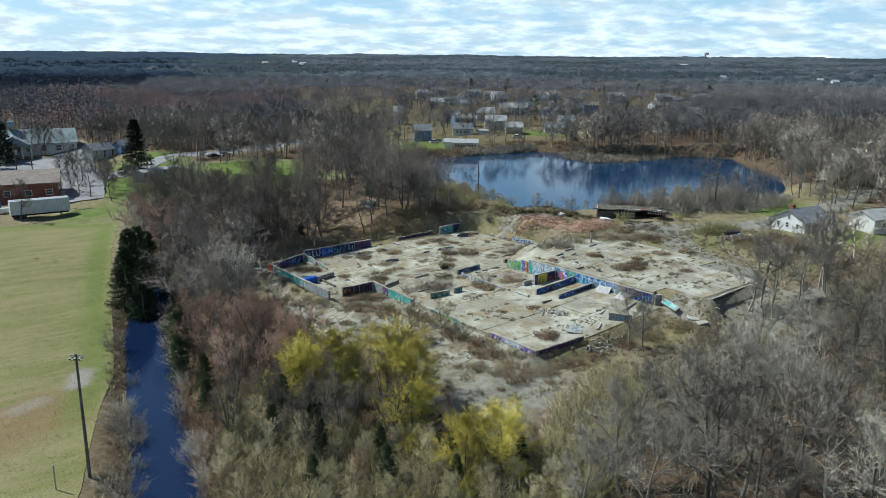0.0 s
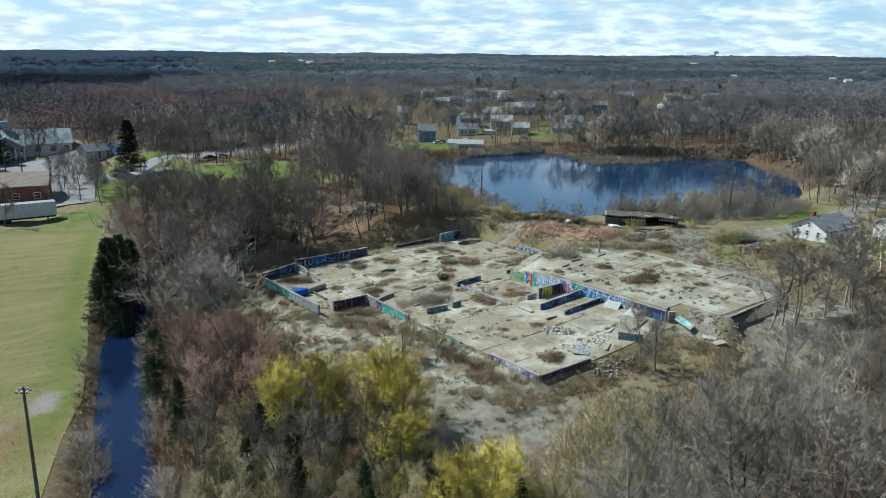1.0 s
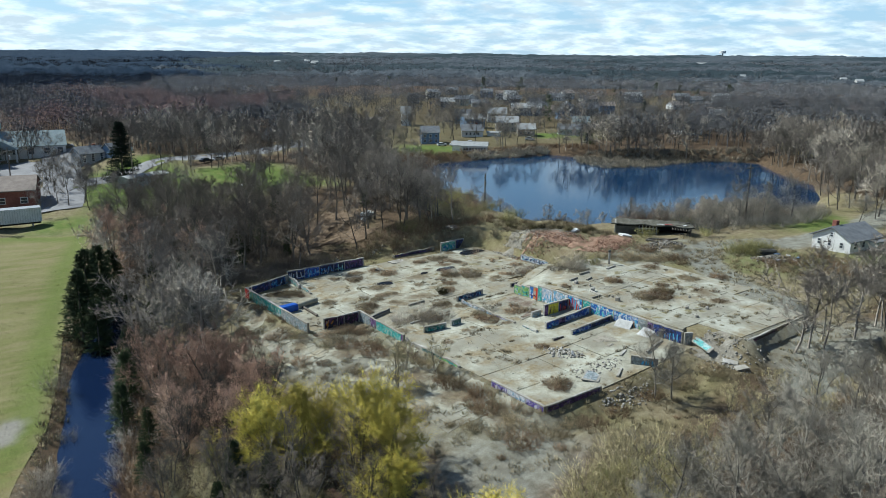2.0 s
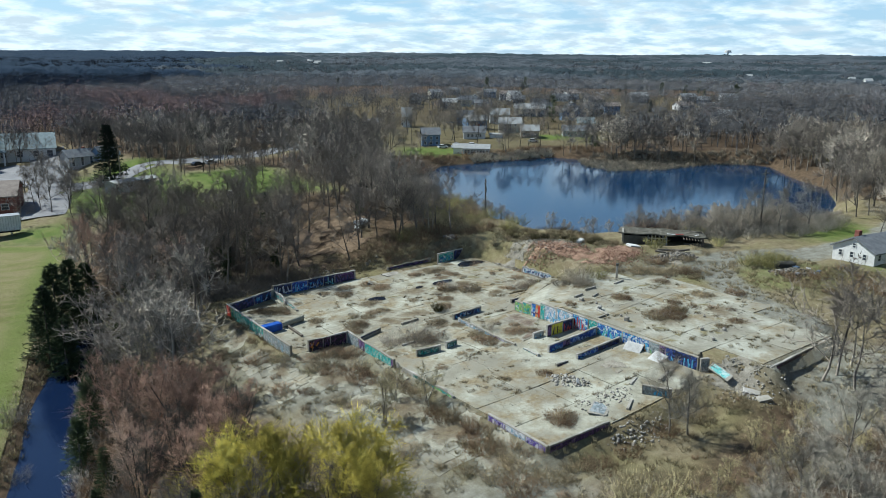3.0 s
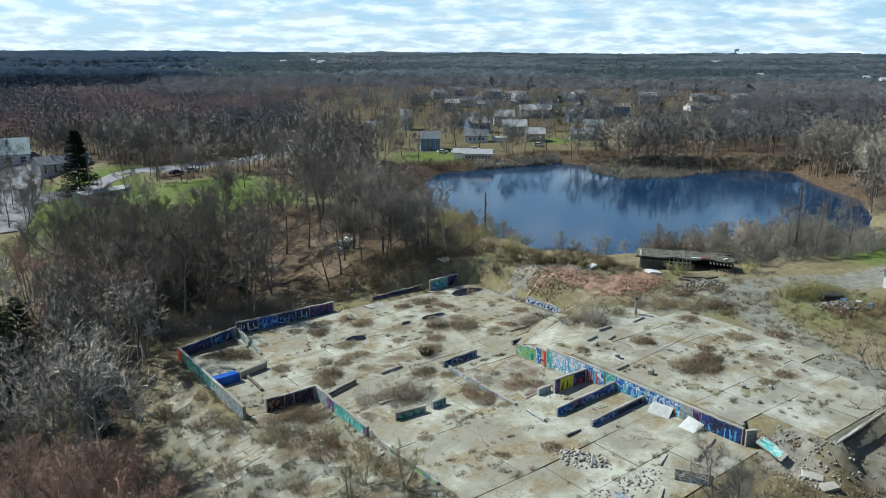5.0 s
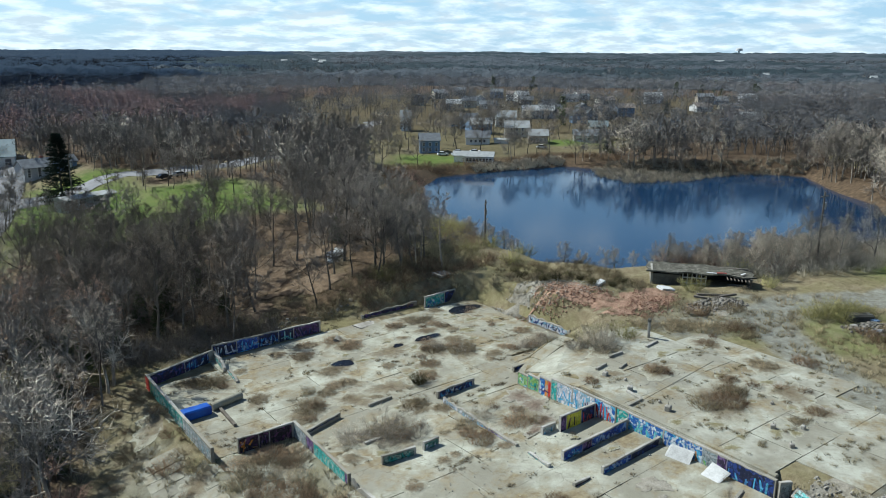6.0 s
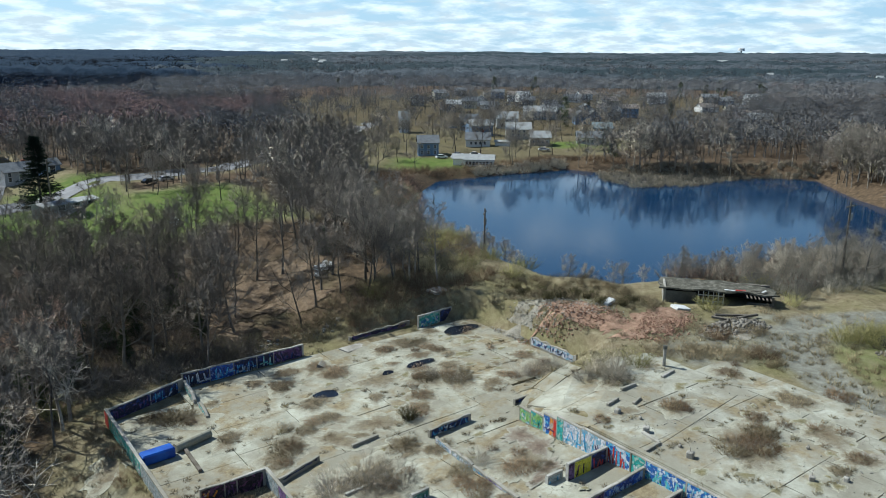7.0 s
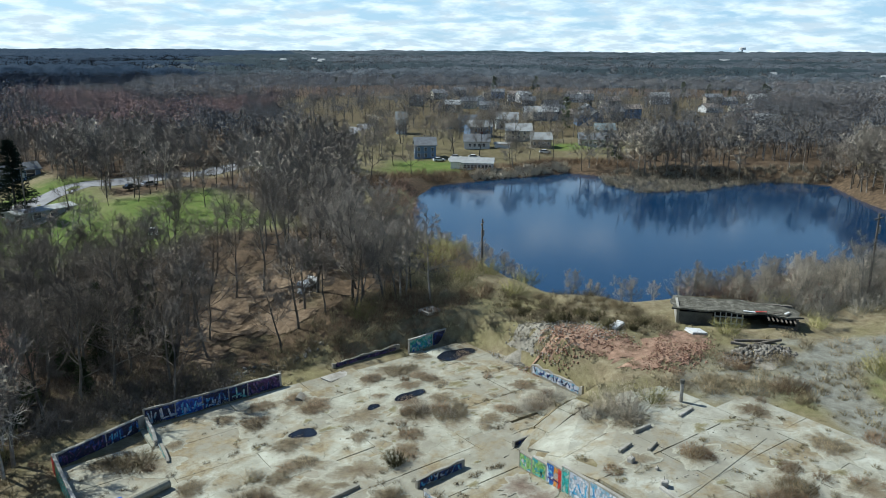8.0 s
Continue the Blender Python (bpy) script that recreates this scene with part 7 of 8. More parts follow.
for x, y, s in ((84.2, 64.4, 0.8), (81.7, 57.6, 1.0), (83.6, 56.6, 1.1), (85.6, 57.6, 0.9), (87.6, 59.3, 0.6), (93.0, 59.2, 0.9), (95.1, 70.5, 1.2), (93.7, 65.7, 0.7), (97.2, 68.2, 1.1), (100.2, 66.4, 1.2), (101.4, 72.5, 1.2), (96.9, 57.4, 0.9), (77.6, 66.2, 0.5), (92.6, 72.6, 1.0), (104.5, 70.0, 1.0), (87.7, 51.4, 0.6), (85.0, 51.4, 0.5)):
    bush(T_MATS, x, y, s, "mat of dry brown brush on the upper slab", float(upper(x, y)) if x < 91 else None, "brush mats")
for x, y, s in ((84.3, 71.0, 1.0), (83.0, 73.0, 0.9), (82.6, 57.4, 0.8)):
    bush(T_MATS_GREY, x, y, s, "grey twiggy brush at the slab's end", None, "brush mats")
for x, y, s in ((49.6, 71.8, 1.0), (50.9, 68.3, 1.1), (48.6, 73.6, 0.9), (45.5, 69.9, 0.6), (44.9, 79.4, 1.0), (43.3, 83.6, 1.0), (53.0, 63.1, 0.9), (52.4, 57.4, 1.2), (49.2, 61.8, 0.6), (51.3, 50.8, 1.1), (52.3, 47.2, 1.1), (49.6, 47.0, 0.9), (53.4, 53.6, 1.1), (56.0, 44.6, 1.0), (60.7, 43.8, 0.9), (66.0, 44.2, 1.1), (70.6, 44.4, 1.2), (73.6, 42.6, 1.1), (46.5, 77.4, 0.8), (47.0, 88.4, 0.7), (53.0, 73.8, 0.9), (51.8, 76.4, 0.9)):
    bush(T_MATS, x, y, s, "mat of dry brown brush on the broken apron", None, "brush mats")
for x, y, s in ((60.6, 73.6, 0.75), (62.2, 71.0, 0.7), (75.2, 85.4, 0.45), (82.4, 80.6, 0.5), (68.6, 70.2, 0.5)):
    bush(T_BRUSHES_GREY, x, y, s, "grey twiggy bush growing through the slab", float(lower(x, y)), "shrubs on the slab")
for x, y, s in ((83.6, 64.2, 1.0), (84.4, 63.4, 0.8), (81.5, 57.0, 1.0), (82.8, 58.0, 1.0), (84.2, 57.6, 1.0), (85.6, 57.0, 1.0), (86.2, 58.4, 0.8), (83.0, 55.8, 0.9), (88.2, 57.4, 0.8), (89.8, 55.6, 0.9), (90.8, 54.0, 0.8), (87.6, 53.8, 0.5),
                (97.8, 70.0, 1.1), (99.2, 67.0, 1.2), (96.4, 71.8, 1.1), (98.6, 64.4, 1.0), (94.4, 73.6, 0.9), (95.8, 66.4, 0.7), (100.6, 71.4, 1.0)):
    bush(T_BRUSHES if prng.random() < 0.5 else T_BRUSHES_RED, x, y, s * 0.7, "dry brown shrub on the upper slab", None, "shrubs on the slab")
for x, y, s in ((85.0, 71.4, 1.0), (86.0, 72.4, 0.9), (84.2, 72.8, 0.8)):
    bush(T_BRUSHES_GREY, x, y, s * 0.8, "grey twiggy bush at the slab's end", None, "shrubs on the slab")
for x, y, s in ((88.6, 71.8, 0.8), (98.6, 100.4, 1.0), (101.6, 108.0, 1.0), (80.0, 104.0, 1.0), (44.6, 99.6, 1.0), (104.8, 104.6, 1.0), (119.4, 79.0, 0.9), (117.0, 73.0, 0.8), (106.8, 76.8, 0.9), (96.4, 107.0, 0.9)):
    bush(T_BRUSHES_GREEN, x, y, s, "yellow-green budding bush in dry grass", None, "budding bushes")
T_OLIVE = [plant_mesh("olive_scrub", *shrub(260 + k, 1.2, 0.8, 90, 7, 0.04, 1.0), OLIVE) for k in range(3)]
bush(T_OLIVE, 68.6, 79.6, 1.0, "dark olive bush growing through the slab", float(lower(68.6, 79.6)), "olive scrub")
for x, y in scatter(22, [(91, 88), (96, 97), (101, 90), (104, 82), (99, 80), (94, 84)], 1.5, 63):
    bush(T_OLIVE, x, y, prng.uniform(0.35, 0.95), "small dark olive scrub on the spoil bank", group="olive scrub")
for x, y in scatter(24, [(90, 93), (97, 104), (106, 95), (106, 82), (99, 79), (93, 85)], 1.8, 64):
    bush(T_BRUSHES, x, y, prng.uniform(0.4, 0.9), "dry tan scrub on the spoil bank", group="bank scrub")
for k in range(46):
    u = prng.uniform(0, 1)
    i = 3 + int(u * 7)
    f = u * 7 - int(u * 7)
    x, y = CREEK_LINE[i][0] + f * (CREEK_LINE[i + 1][0] - CREEK_LINE[i][0]), CREEK_LINE[i][1] + f * (CREEK_LINE[i + 1][1] - CREEK_LINE[i][1])
    side = 1 if prng.random() < 0.6 else -1
    bush(T_BRUSHES_GREY, x + side * prng.uniform(2.0, 3.8), y - side * 0.8, prng.uniform(0.45, 0.85), "pale leafless brush overhanging the creek", group="creek brush")
for x, y in scatter(46, [(38, 86), (46.5, 96), (47, 80), (53.5, 75), (53.5, 48), (60, 44.5), (74, 44), (76, 40), (60, 40), (47, 43), (43, 62), (40, 74)], 2.0, 61):
    bush(T_BRUSHES if prng.random() < 0.55 else T_BRUSHES_RED, x, y, prng.uniform(0.3, 0.6), "dry brown brush on the broken apron", group="apron brush")
for y in np.arange(47.5, 68, 1.5):
    bush(T_BRUSHES_RED if prng.random() < 0.4 else T_BRUSHES, 53.4 - prng.uniform(0, 0.9), float(y), prng.uniform(0.4, 0.75), "dry brush grown against the low wall", group="apron brush")
for x, y, s in ((48.0, 60.0, 0.5), (52.6, 60.0, 0.42), (50.8, 62.6, 0.35)):
    plant("sapling", T_MANY, x, y, s, "bare sapling on the rough apron", group="saplings")


def stamp(name, pool, places, lo, hi, mat, label, category, seed, lift=0.0, bed=-50.0):
    """Many plants of one kind that nobody would count, joined into one mesh."""
    rng = np.random.default_rng(seed)
    x, y = places
    z = np.maximum(land(x, y), bed) + lift
    pick = rng.integers(0, len(pool), len(x))
    vs, ts, ns, off = [], [], [], 0
    for k, (v, t) in enumerate(pool):
        ids = np.nonzero(pick == k)[0]
        if not len(ids):
            continue
        a, s = rng.uniform(0, 2 * np.pi, len(ids)), rng.uniform(lo, hi, len(ids))
        c, q = (np.cos(a) * s)[:, None], (np.sin(a) * s)[:, None]
        h = s * rng.uniform(0.85, 1.15, len(ids))
        pv = np.stack([c * v[:, 0] - q * v[:, 1] + x[ids][:, None], q * v[:, 0] + c * v[:, 1] + y[ids][:, None], h[:, None] * v[:, 2] + z[ids][:, None]], -1)
        vs.append(pv.reshape(-1, 3))
        d, c1, q1 = crown_dirs(v), np.cos(a)[:, None], np.sin(a)[:, None]
        shade = np.broadcast_to(rng.uniform(0, 1, len(ids))[:, None], pv.shape[:2])
        ns.append(np.stack([c1 * d[:, 0] - q1 * d[:, 1], q1 * d[:, 0] + c1 * d[:, 1], np.broadcast_to(d[:, 2], pv.shape[:2]), shade], -1).reshape(-1, 4))
        ts.append((t[None] + (off + len(v) * np.arange(len(ids)))[:, None, None]).reshape(-1, 3))
        off += pv.shape[0] * pv.shape[1]
    return tagged(new(name, tri_mesh(name, np.concatenate(vs), np.concatenate(ts), mat, np.concatenate(ns))), label, category, kind="stuff")


def both(pair):
    (a, b), (c, d) = pair
    return np.concatenate([a, c]), np.concatenate([b, d + len(a)])


def hazy_tree(seed, h, r, n, size):
    """A far bare tree: a lumpy dome of small tufts of twigs over a trunk with a few rising limbs."""
    rng = np.random.default_rng(seed)
    ph = rng.uniform(0, 6.28, 4)
    q = unit(rng.normal(0, 1, (n, 3)))
    q[:, 2] = np.where(q[:, 2] < -0.25, -q[:, 2], q[:, 2])
    a = np.arctan2(q[:, 1], q[:, 0])
    lump = 1 + 0.14 * np.sin(2 * a + ph[0]) + 0.12 * np.sin(4 * a + ph[1] + 3 * q[:, 2]) + 0.1 * np.sin(7 * q[:, 2] + ph[2] + 2 * a)
    p = q * np.array([r, r, 0.42 * h]) * (rng.uniform(0.15, 1.0, n) ** 0.5 * lump)[:, None] + np.array([0, 0, 0.54 * h])
    sv = sticks(p, unit(q * 0.5 + rng.normal(0, 0.8, (n, 3)) + np.array([0, 0, 0.2])) * size * rng.uniform(0.6, 1.3, (n, 1)), size * 0.5, rng)
    heart = np.array([(r * 0.5 * math.cos(b), r * 0.5 * math.sin(b), 0.72 * h) for b in ph])
    limbs = [np.array([(0, 0, -0.4), (0, 0, h * 0.75)])] + [np.stack([np.array([0, 0, h * 0.28]), c]) for c in heart[:3]]
    tv, tt = tubes(limbs, [np.array([0.018 * h, 0.006 * h])] + [np.array([0.009 * h, 0.004 * h])] * (len(limbs) - 1), 3)
    return np.concatenate([tv, sv]), np.concatenate([tt, np.arange(len(sv)).reshape(-1, 3) + len(tv)])


FAR = [hazy_tree(300 + k, 11.5, 5.5, 260, 0.85) for k in range(7)]
FAR2 = [hazy_tree(310 + k, 11.5, 6.2, 110, 1.3) for k in range(6)]
FARTHER = [hazy_tree(320 + k, 12.5, 7.0, 46, 2.2) for k in range(5)]
EVER = [both(conifer(340 + k, 16.0, 4.0, 10, 5, 3, 2.2, 0.9)) for k in range(3)]
frng = np.random.default_rng(9)
# outline of the far woods that are coloured dark for a cloud's shadow
CLOUD_SHADE_RING = [(-400, 470), (90, 485), (170, 540), (310, 820), (600, 1600), (960, 1950), (1300, 2600), (700, 3700), (-900, 3700)]


def wood_places(n, r0, r1, a0, a1, dens=1.0, ox=0.0, oy=-5.0):
    a, r = np.radians(frng.uniform(a0, a1, n)), np.sqrt(frng.uniform(r0 * r0, r1 * r1, n))
    x, y = ox + r * np.cos(a), oy + r * np.sin(a)
    town = sm(30, 0, ring_distance([(150, 178), (228, 190), (470, 300), (420, 470), (230, 470), (165, 265)], x, y))
    keep = frng.random(n) < wooded(x, y) * (1 - 0.72 * town) * dens
    near = (ring_distance(WEST, x, y) < 1) | (ring_distance(EAST, x, y) < 1) | (ring_distance(FRINGE, x, y) < 1)
    keep &= ~near
    return x[keep], y[keep]


for name, pool, n, r0, r1, lo, hi in (("wood_trees", MIDDLE_STUFF, 1050, 90, 170, 0.5, 0.78), ("deep_wood_trees", MIDDLE_FAR, 2100, 168, 262, 0.55, 0.84)):
    x, y = wood_places(n, r0, r1, 6, 100)
    sel = frng.random(len(x))
    stamp(name, [both(t) for t in pool], (x[sel < 0.84], y[sel < 0.84]), lo, hi, TWIG, "leafless grey wood round the pond and road", "trees", 71)
    stamp("pale_" + name, [both(t) for t in pool[:3]], (x[sel >= 0.84], y[sel >= 0.84]), lo, hi, TWIG_PALE, "pale leafless trees round the pond", "trees", 72)
for pool, n, r0, r1, seed in ((FAR, 3900, 255, 460, 73), (FAR2, 5000, 455, 780, 173)):
    x, y = wood_places(n, r0, r1, 10, 97)
    red = frng.normal(0, 0.22, len(x)) + np.maximum.reduce([np.exp(-((x - cx) ** 2 + (y - cy) ** 2) / r ** 2) for cx, cy, r in ((73, 279, 26), (106, 338, 34), (128, 322, 26), (160, 348, 26), (114, 405, 34), (106, 284, 18), (230, 420, 26))])
    # pine marks the trees given the dark cloud-shadow colour
    pine = ring_distance(CLOUD_SHADE_RING, x, y) + 14 * np.sin(x * 0.05) * np.sin(y * 0.04) < 0
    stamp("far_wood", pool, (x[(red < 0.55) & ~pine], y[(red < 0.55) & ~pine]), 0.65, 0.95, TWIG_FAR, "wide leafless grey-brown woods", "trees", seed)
    if (red >= 0.55).any():
        stamp("far_red_wood", pool, (x[red >= 0.55], y[red >= 0.55]), 0.65, 0.95, TWIG_FAR_RED, "reddish budding woods", "trees", seed + 1)
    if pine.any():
        stamp("far_pines", pool, (x[pine], y[pine]), 0.7, 1.0, SHADED_FAR, "far woods coloured dark blue for cloud shadow and haze", "trees", seed + 2)
x, y = wood_places(240, 300, 800, 30, 60)
stamp("far_evergreens", EVER, (x[:30], y[:30]), 0.4, 0.7, NEEDLE, "scattered dark evergreens among the houses", "trees", 75)
x, y = wood_places(6000, 770, 1650, 14, 92)
# again, pine picks the trees whose colour carries the cloud's shadow
pine = ring_distance(CLOUD_SHADE_RING, x, y) + 30 * np.sin(x * 0.03) * np.sin(y * 0.02) < 0
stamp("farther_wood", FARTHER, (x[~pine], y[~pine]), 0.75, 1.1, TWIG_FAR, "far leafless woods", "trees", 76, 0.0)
stamp("farther_pines", FARTHER, (x[pine], y[pine]), 0.8, 1.15, SHADED_FAR, "woods towards the ridge, cloud shadow and haze in their colour", "trees", 77, 0.0)

# the canopy beyond, as one rough sheet out to the ridge
ca, cr = np.radians(np.linspace(2, 104, 260)), np.concatenate([np.linspace(700, 1500, 60), np.linspace(1530, 3620, 70)])
A, R = np.meshgrid(ca, cr)
X, Y = R * np.cos(A), R * np.sin(A) - 5
Z = land(X, Y) + 10.5 + frng.normal(0, 1.5, X.shape) + 2.5 * np.sin(X * 0.013) * np.sin(Y * 0.011)
Z[0] -= 11
n, m = len(ca), len(cr)
i, j = np.meshgrid(np.arange(n - 1), np.arange(m - 1))
a = (j * n + i).ravel()
quads = np.stack([a, a + 1, a + n + 1, a + n], -1)
cx, cy = X.reshape(-1)[quads].mean(1), Y.reshape(-1)[quads].mean(1)
# pines: canopy faces whose dark blue stands in for cloud shadow and haze
pines = ring_distance(CLOUD_SHADE_RING, cx, cy) + 60 * np.sin(cx * 0.02) * np.sin(cy * 0.013) < 0


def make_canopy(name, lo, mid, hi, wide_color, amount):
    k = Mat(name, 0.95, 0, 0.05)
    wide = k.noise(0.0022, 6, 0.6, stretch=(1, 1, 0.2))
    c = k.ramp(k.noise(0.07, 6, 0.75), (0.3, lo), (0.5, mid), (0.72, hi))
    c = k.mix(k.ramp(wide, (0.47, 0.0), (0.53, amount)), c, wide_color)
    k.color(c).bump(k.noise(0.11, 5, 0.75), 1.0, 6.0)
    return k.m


# both canopies lean to blue: the haze of distance is in their base colours
for name, sel, mat, label in (("far_canopy", ~pines, make_canopy("far_canopy", (0.045, 0.054, 0.063), (0.082, 0.095, 0.107), (0.125, 0.14, 0.152), (0.03, 0.046, 0.052), 0.85), "unbroken woods out to the low ridge, haze in their blue-grey colour"),
                              ("far_pine_wood", pines, make_canopy("far_pines", (0.013, 0.026, 0.046), (0.022, 0.040, 0.066), (0.038, 0.058, 0.088), (0.034, 0.05, 0.07), 0.4), "woods towards the ridge, cloud shadow and haze in their colour")):
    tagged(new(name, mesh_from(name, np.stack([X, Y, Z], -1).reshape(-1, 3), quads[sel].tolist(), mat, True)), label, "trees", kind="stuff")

# uncounted undergrowth
UNDER = [shrub(230 + k, 2.6, 1.8, 40, 6, 0.036) for k in range(3)]
LOWB = [shrub(250 + k, 1.3, 1.2, 45, 4, 0.03) for k in range(3)]


def undergrowth(n, ring, pool, mat, lo, hi, label, seed, gap=0.0):
    pts = np.array(scatter(n, ring, gap or 1.4, seed))
    stamp("undergrowth", pool, (pts[:, 0], pts[:, 1]), lo, hi, mat, label, "brush", seed)


undergrowth(120, [(37, 24), (44, 28), (54, 31), (62, 36), (56, 40), (47, 37), (41, 33)], UNDER, TWIG_BROWN, 0.4, 0.8, "tan brush between the track and the wood", 98, 1.1)
undergrowth(70, [(37, 24), (44, 28), (54, 31), (60, 35), (50, 37), (41, 33)], UNDER, TWIG_GREEN, 0.4, 0.75, "olive brush between the track and the wood", 99, 1.4)
undergrowth(150, EAST, LOWB, BRUSH, 0.5, 0.9, "tan low brush below the trees", 42, 1.6)
undergrowth(190, EAST, UNDER, TWIG_EAST, 0.4, 0.85, "brown leafless underbrush below the trees", 43, 1.5)
undergrowth(240, EAST, LOWB, BRUSH_RED, 0.4, 0.8, "russet low brush below the trees", 44, 1.5)
undergrowth(60, FRINGE, LOWB, BRUSH, 0.6, 1.2, "tan leafless brush fringing the wood", 48, 1.6)
undergrowth(90, EDGE, UNDER, TWIG_BROWN, 0.35, 0.65, "brown leafless brush at the wood's edge", 53, 1.6)
undergrowth(110, [(66, 100.6), (84, 100.5), (94, 103), (88, 110), (72, 107)], LOWB, BRUSH, 0.5, 0.9, "tan brush at the wood's edge", 90, 1.1)
undergrowth(60, [(74, 99.2), (88, 98.8), (97, 102), (92, 106), (76, 103)], LOWB, BRUSH_RED, 0.7, 1.3, "russet brush behind the wall stubs", 54, 1.2)
undergrowth(150, ROUGH, UNDER, TWIG_BROWN, 0.45, 0.8, "brown brush below the willows", 46, 1.3)
undergrowth(160, ROUGH, UNDER, TWIG_GREEN, 0.4, 0.75, "olive brush below the willows", 49, 1.5)
undergrowth(330, [(48.5, 101.5), (60, 103), (63, 118), (62, 132), (58, 150), (50, 152), (42, 128), (38, 112)], UNDER, TWIG_DARK, 0.35, 0.8, "dark underbrush in the wood", 50, 1.2)
undergrowth(90, [(62, 104), (80, 104), (86, 107), (90, 116), (94, 130), (97, 146), (64, 148)], LOWB, BRUSH, 0.35, 0.7, "tan brush on the wood's floor", 89, 1.4)
undergrowth(110, [(46, 100), (56, 100.4), (64, 100.6), (64, 105), (56, 106), (46, 106)], LOWB, TWIG_DARK, 0.7, 1.3, "dark tangled brush behind the walls", 70, 0.8)
undergrowth(170, [(196, 84), (214, 100), (232, 124), (246, 132), (240, 108), (214, 78)], UNDER, TWIG_BROWN, 0.6, 1.3, "brown brush on the pond's eastern bank", 87, 1.6)
undergrowth(110, [(94, 106), (102, 110), (106, 120), (109, 132), (116, 146), (128, 162), (136, 176), (124, 170), (108, 152), (101, 136), (97, 122)], UNDER, TWIG_RED, 0.4, 0.8, "reddish brush on the pond's western bank", 88, 1.5)
undergrowth(90, [(122, 168), (140, 180), (160, 179.5), (188, 177.5), (196, 166), (200, 172), (188, 184), (160, 185), (138, 188), (120, 176)], LOWB, BRUSH_RED, 0.9, 1.8, "russet brush along the far bank", 58, 1.6)
NEAR_SHORE = [(113, 89), (117, 82), (123, 76), (134, 73), (145, 74), (147, 79), (140, 83), (130, 86)]
undergrowth(130, NEAR_SHORE, UNDER, TWIG_PALE, 0.5, 0.95, "pale brush along the near shore", 59, 1.1)
undergrowth(120, [(116, 80), (122, 73), (132, 69), (144, 67), (152, 70), (147, 79), (134, 83)], UNDER, TWIG_EAST, 0.5, 1.0, "grey-brown brush between the yard and the pond", 97, 1.2)
undergrowth(50, NEAR_SHORE, UNDER, TWIG_RED, 0.4, 0.8, "reddish brush along the near shore", 62, 1.6)
undergrowth(120, [(89, 92), (97, 104), (106, 95), (107, 84), (100, 79), (93, 84)], LOWB, BRUSH, 0.35, 0.8, "dry brown scrub on the spoil bank", 78, 0.9)
undergrowth(80, [(92, 72), (104, 76), (116, 72), (122, 60), (116, 48), (104, 48), (100, 60)], LOWB, BRUSH, 0.35, 0.8, "dry brown scrub in the yard", 79, 1.2)
undergrowth(110, [(90, 101), (97, 106), (104, 112), (107, 122), (108, 132), (100, 140), (96, 128), (92, 114)], UNDER, TWIG_BROWN, 0.35, 0.75, "brown brush on the pond's western bank", 67, 1.4)
undergrowth(60, [(96, 112), (106, 118), (108, 134), (100, 142), (96, 130)], UNDER, TWIG_GREEN, 0.5, 0.9, "olive brush on the pond's western bank", 68, 1.6)
for x, y in scatter(34, NEAR_SHORE, 2.0, 69):
    plant("shore_tree", T_MANY_PALE, x, y, prng.uniform(0.32, 0.5), "leafless pale shrubby tree on the pond's bank", group="trees on the shore")

# reeds, dry grass and weeds
blade = [shrub(400 + k, 0.55, 0.5, 26, 1, 0.035, 1.2) for k in range(4)]
weed = [shrub(405 + k, 0.4, 0.6, 34, 2, 0.03, 0.5) for k in range(4)]
reed = [shrub(410 + k, 1.3, 0.9, 26, 1, 0.06, 1.6) for k in range(3)]


def ring_places(n, ring, seed, limit=0.0):
    rng = np.random.default_rng(seed)
    x0, x1 = min(p[0] for p in ring), max(p[0] for p in ring)
    y0, y1 = min(p[1] for p in ring), max(p[1] for p in ring)
    x, y = rng.uniform(x0, x1, n), rng.uniform(y0, y1, n)
    k = ring_distance(ring, x, y) < limit
    return x[k], y[k]


def reed_bed(ring, n, seed, label):
    x, y = ring_places(n, ring, seed)
    return stamp("reeds", reed, (x, y), 0.6, 1.1, REED, label, "reeds", seed, 0.0, POND_Z - 0.15)


reed_bed([(178, 156), (176, 145), (188, 138.5), (200, 138), (212, 136.5), (225, 124.5), (228, 128), (218, 142), (206, 150), (194, 164), (186, 166)], 2600, 81, "bed of pale dry reeds in the pond's far corner")
reed_bed([(156, 179), (172, 176.5), (186, 175.5), (187, 179), (172, 180.5), (156, 182)], 600, 82, "strip of pale reeds on the far shore")
reed_bed([(138, 83), (149, 77), (163, 76.5), (164, 79), (151, 80), (141, 85.5)], 700, 83, "pale reeds along the near shore")
x, y = ring_places(5200, [(36, 100), (38, 78), (44, 60), (44, 42), (60, 38), (80, 36), (106, 38), (122, 44), (120, 58), (108, 68), (104, 92), (92, 104), (70, 104), (48, 102)], 84)
keep = (ring_distance(LOWER_RING, x, y) > -0.2) & (ring_distance(UPPER_RING, x, y) > -0.2)
stamp("dry_grass", blade, (x[keep], y[keep]), 0.5, 1.1, STRAW, "tufts of dry straw-coloured grass round the slabs", "grass", 84)
x, y = ring_places(4600, [(-3, 0), (4, 24), (8, 40), (17, 60), (22, 80), (28, 100), (31, 103), (27, 88), (22, 70), (19, 58), (15, 46), (12, 38), (8, 20), (4, 0)], 85, 1.5)
keep = line_distance(CREEK_LINE, x, y) > 2.6
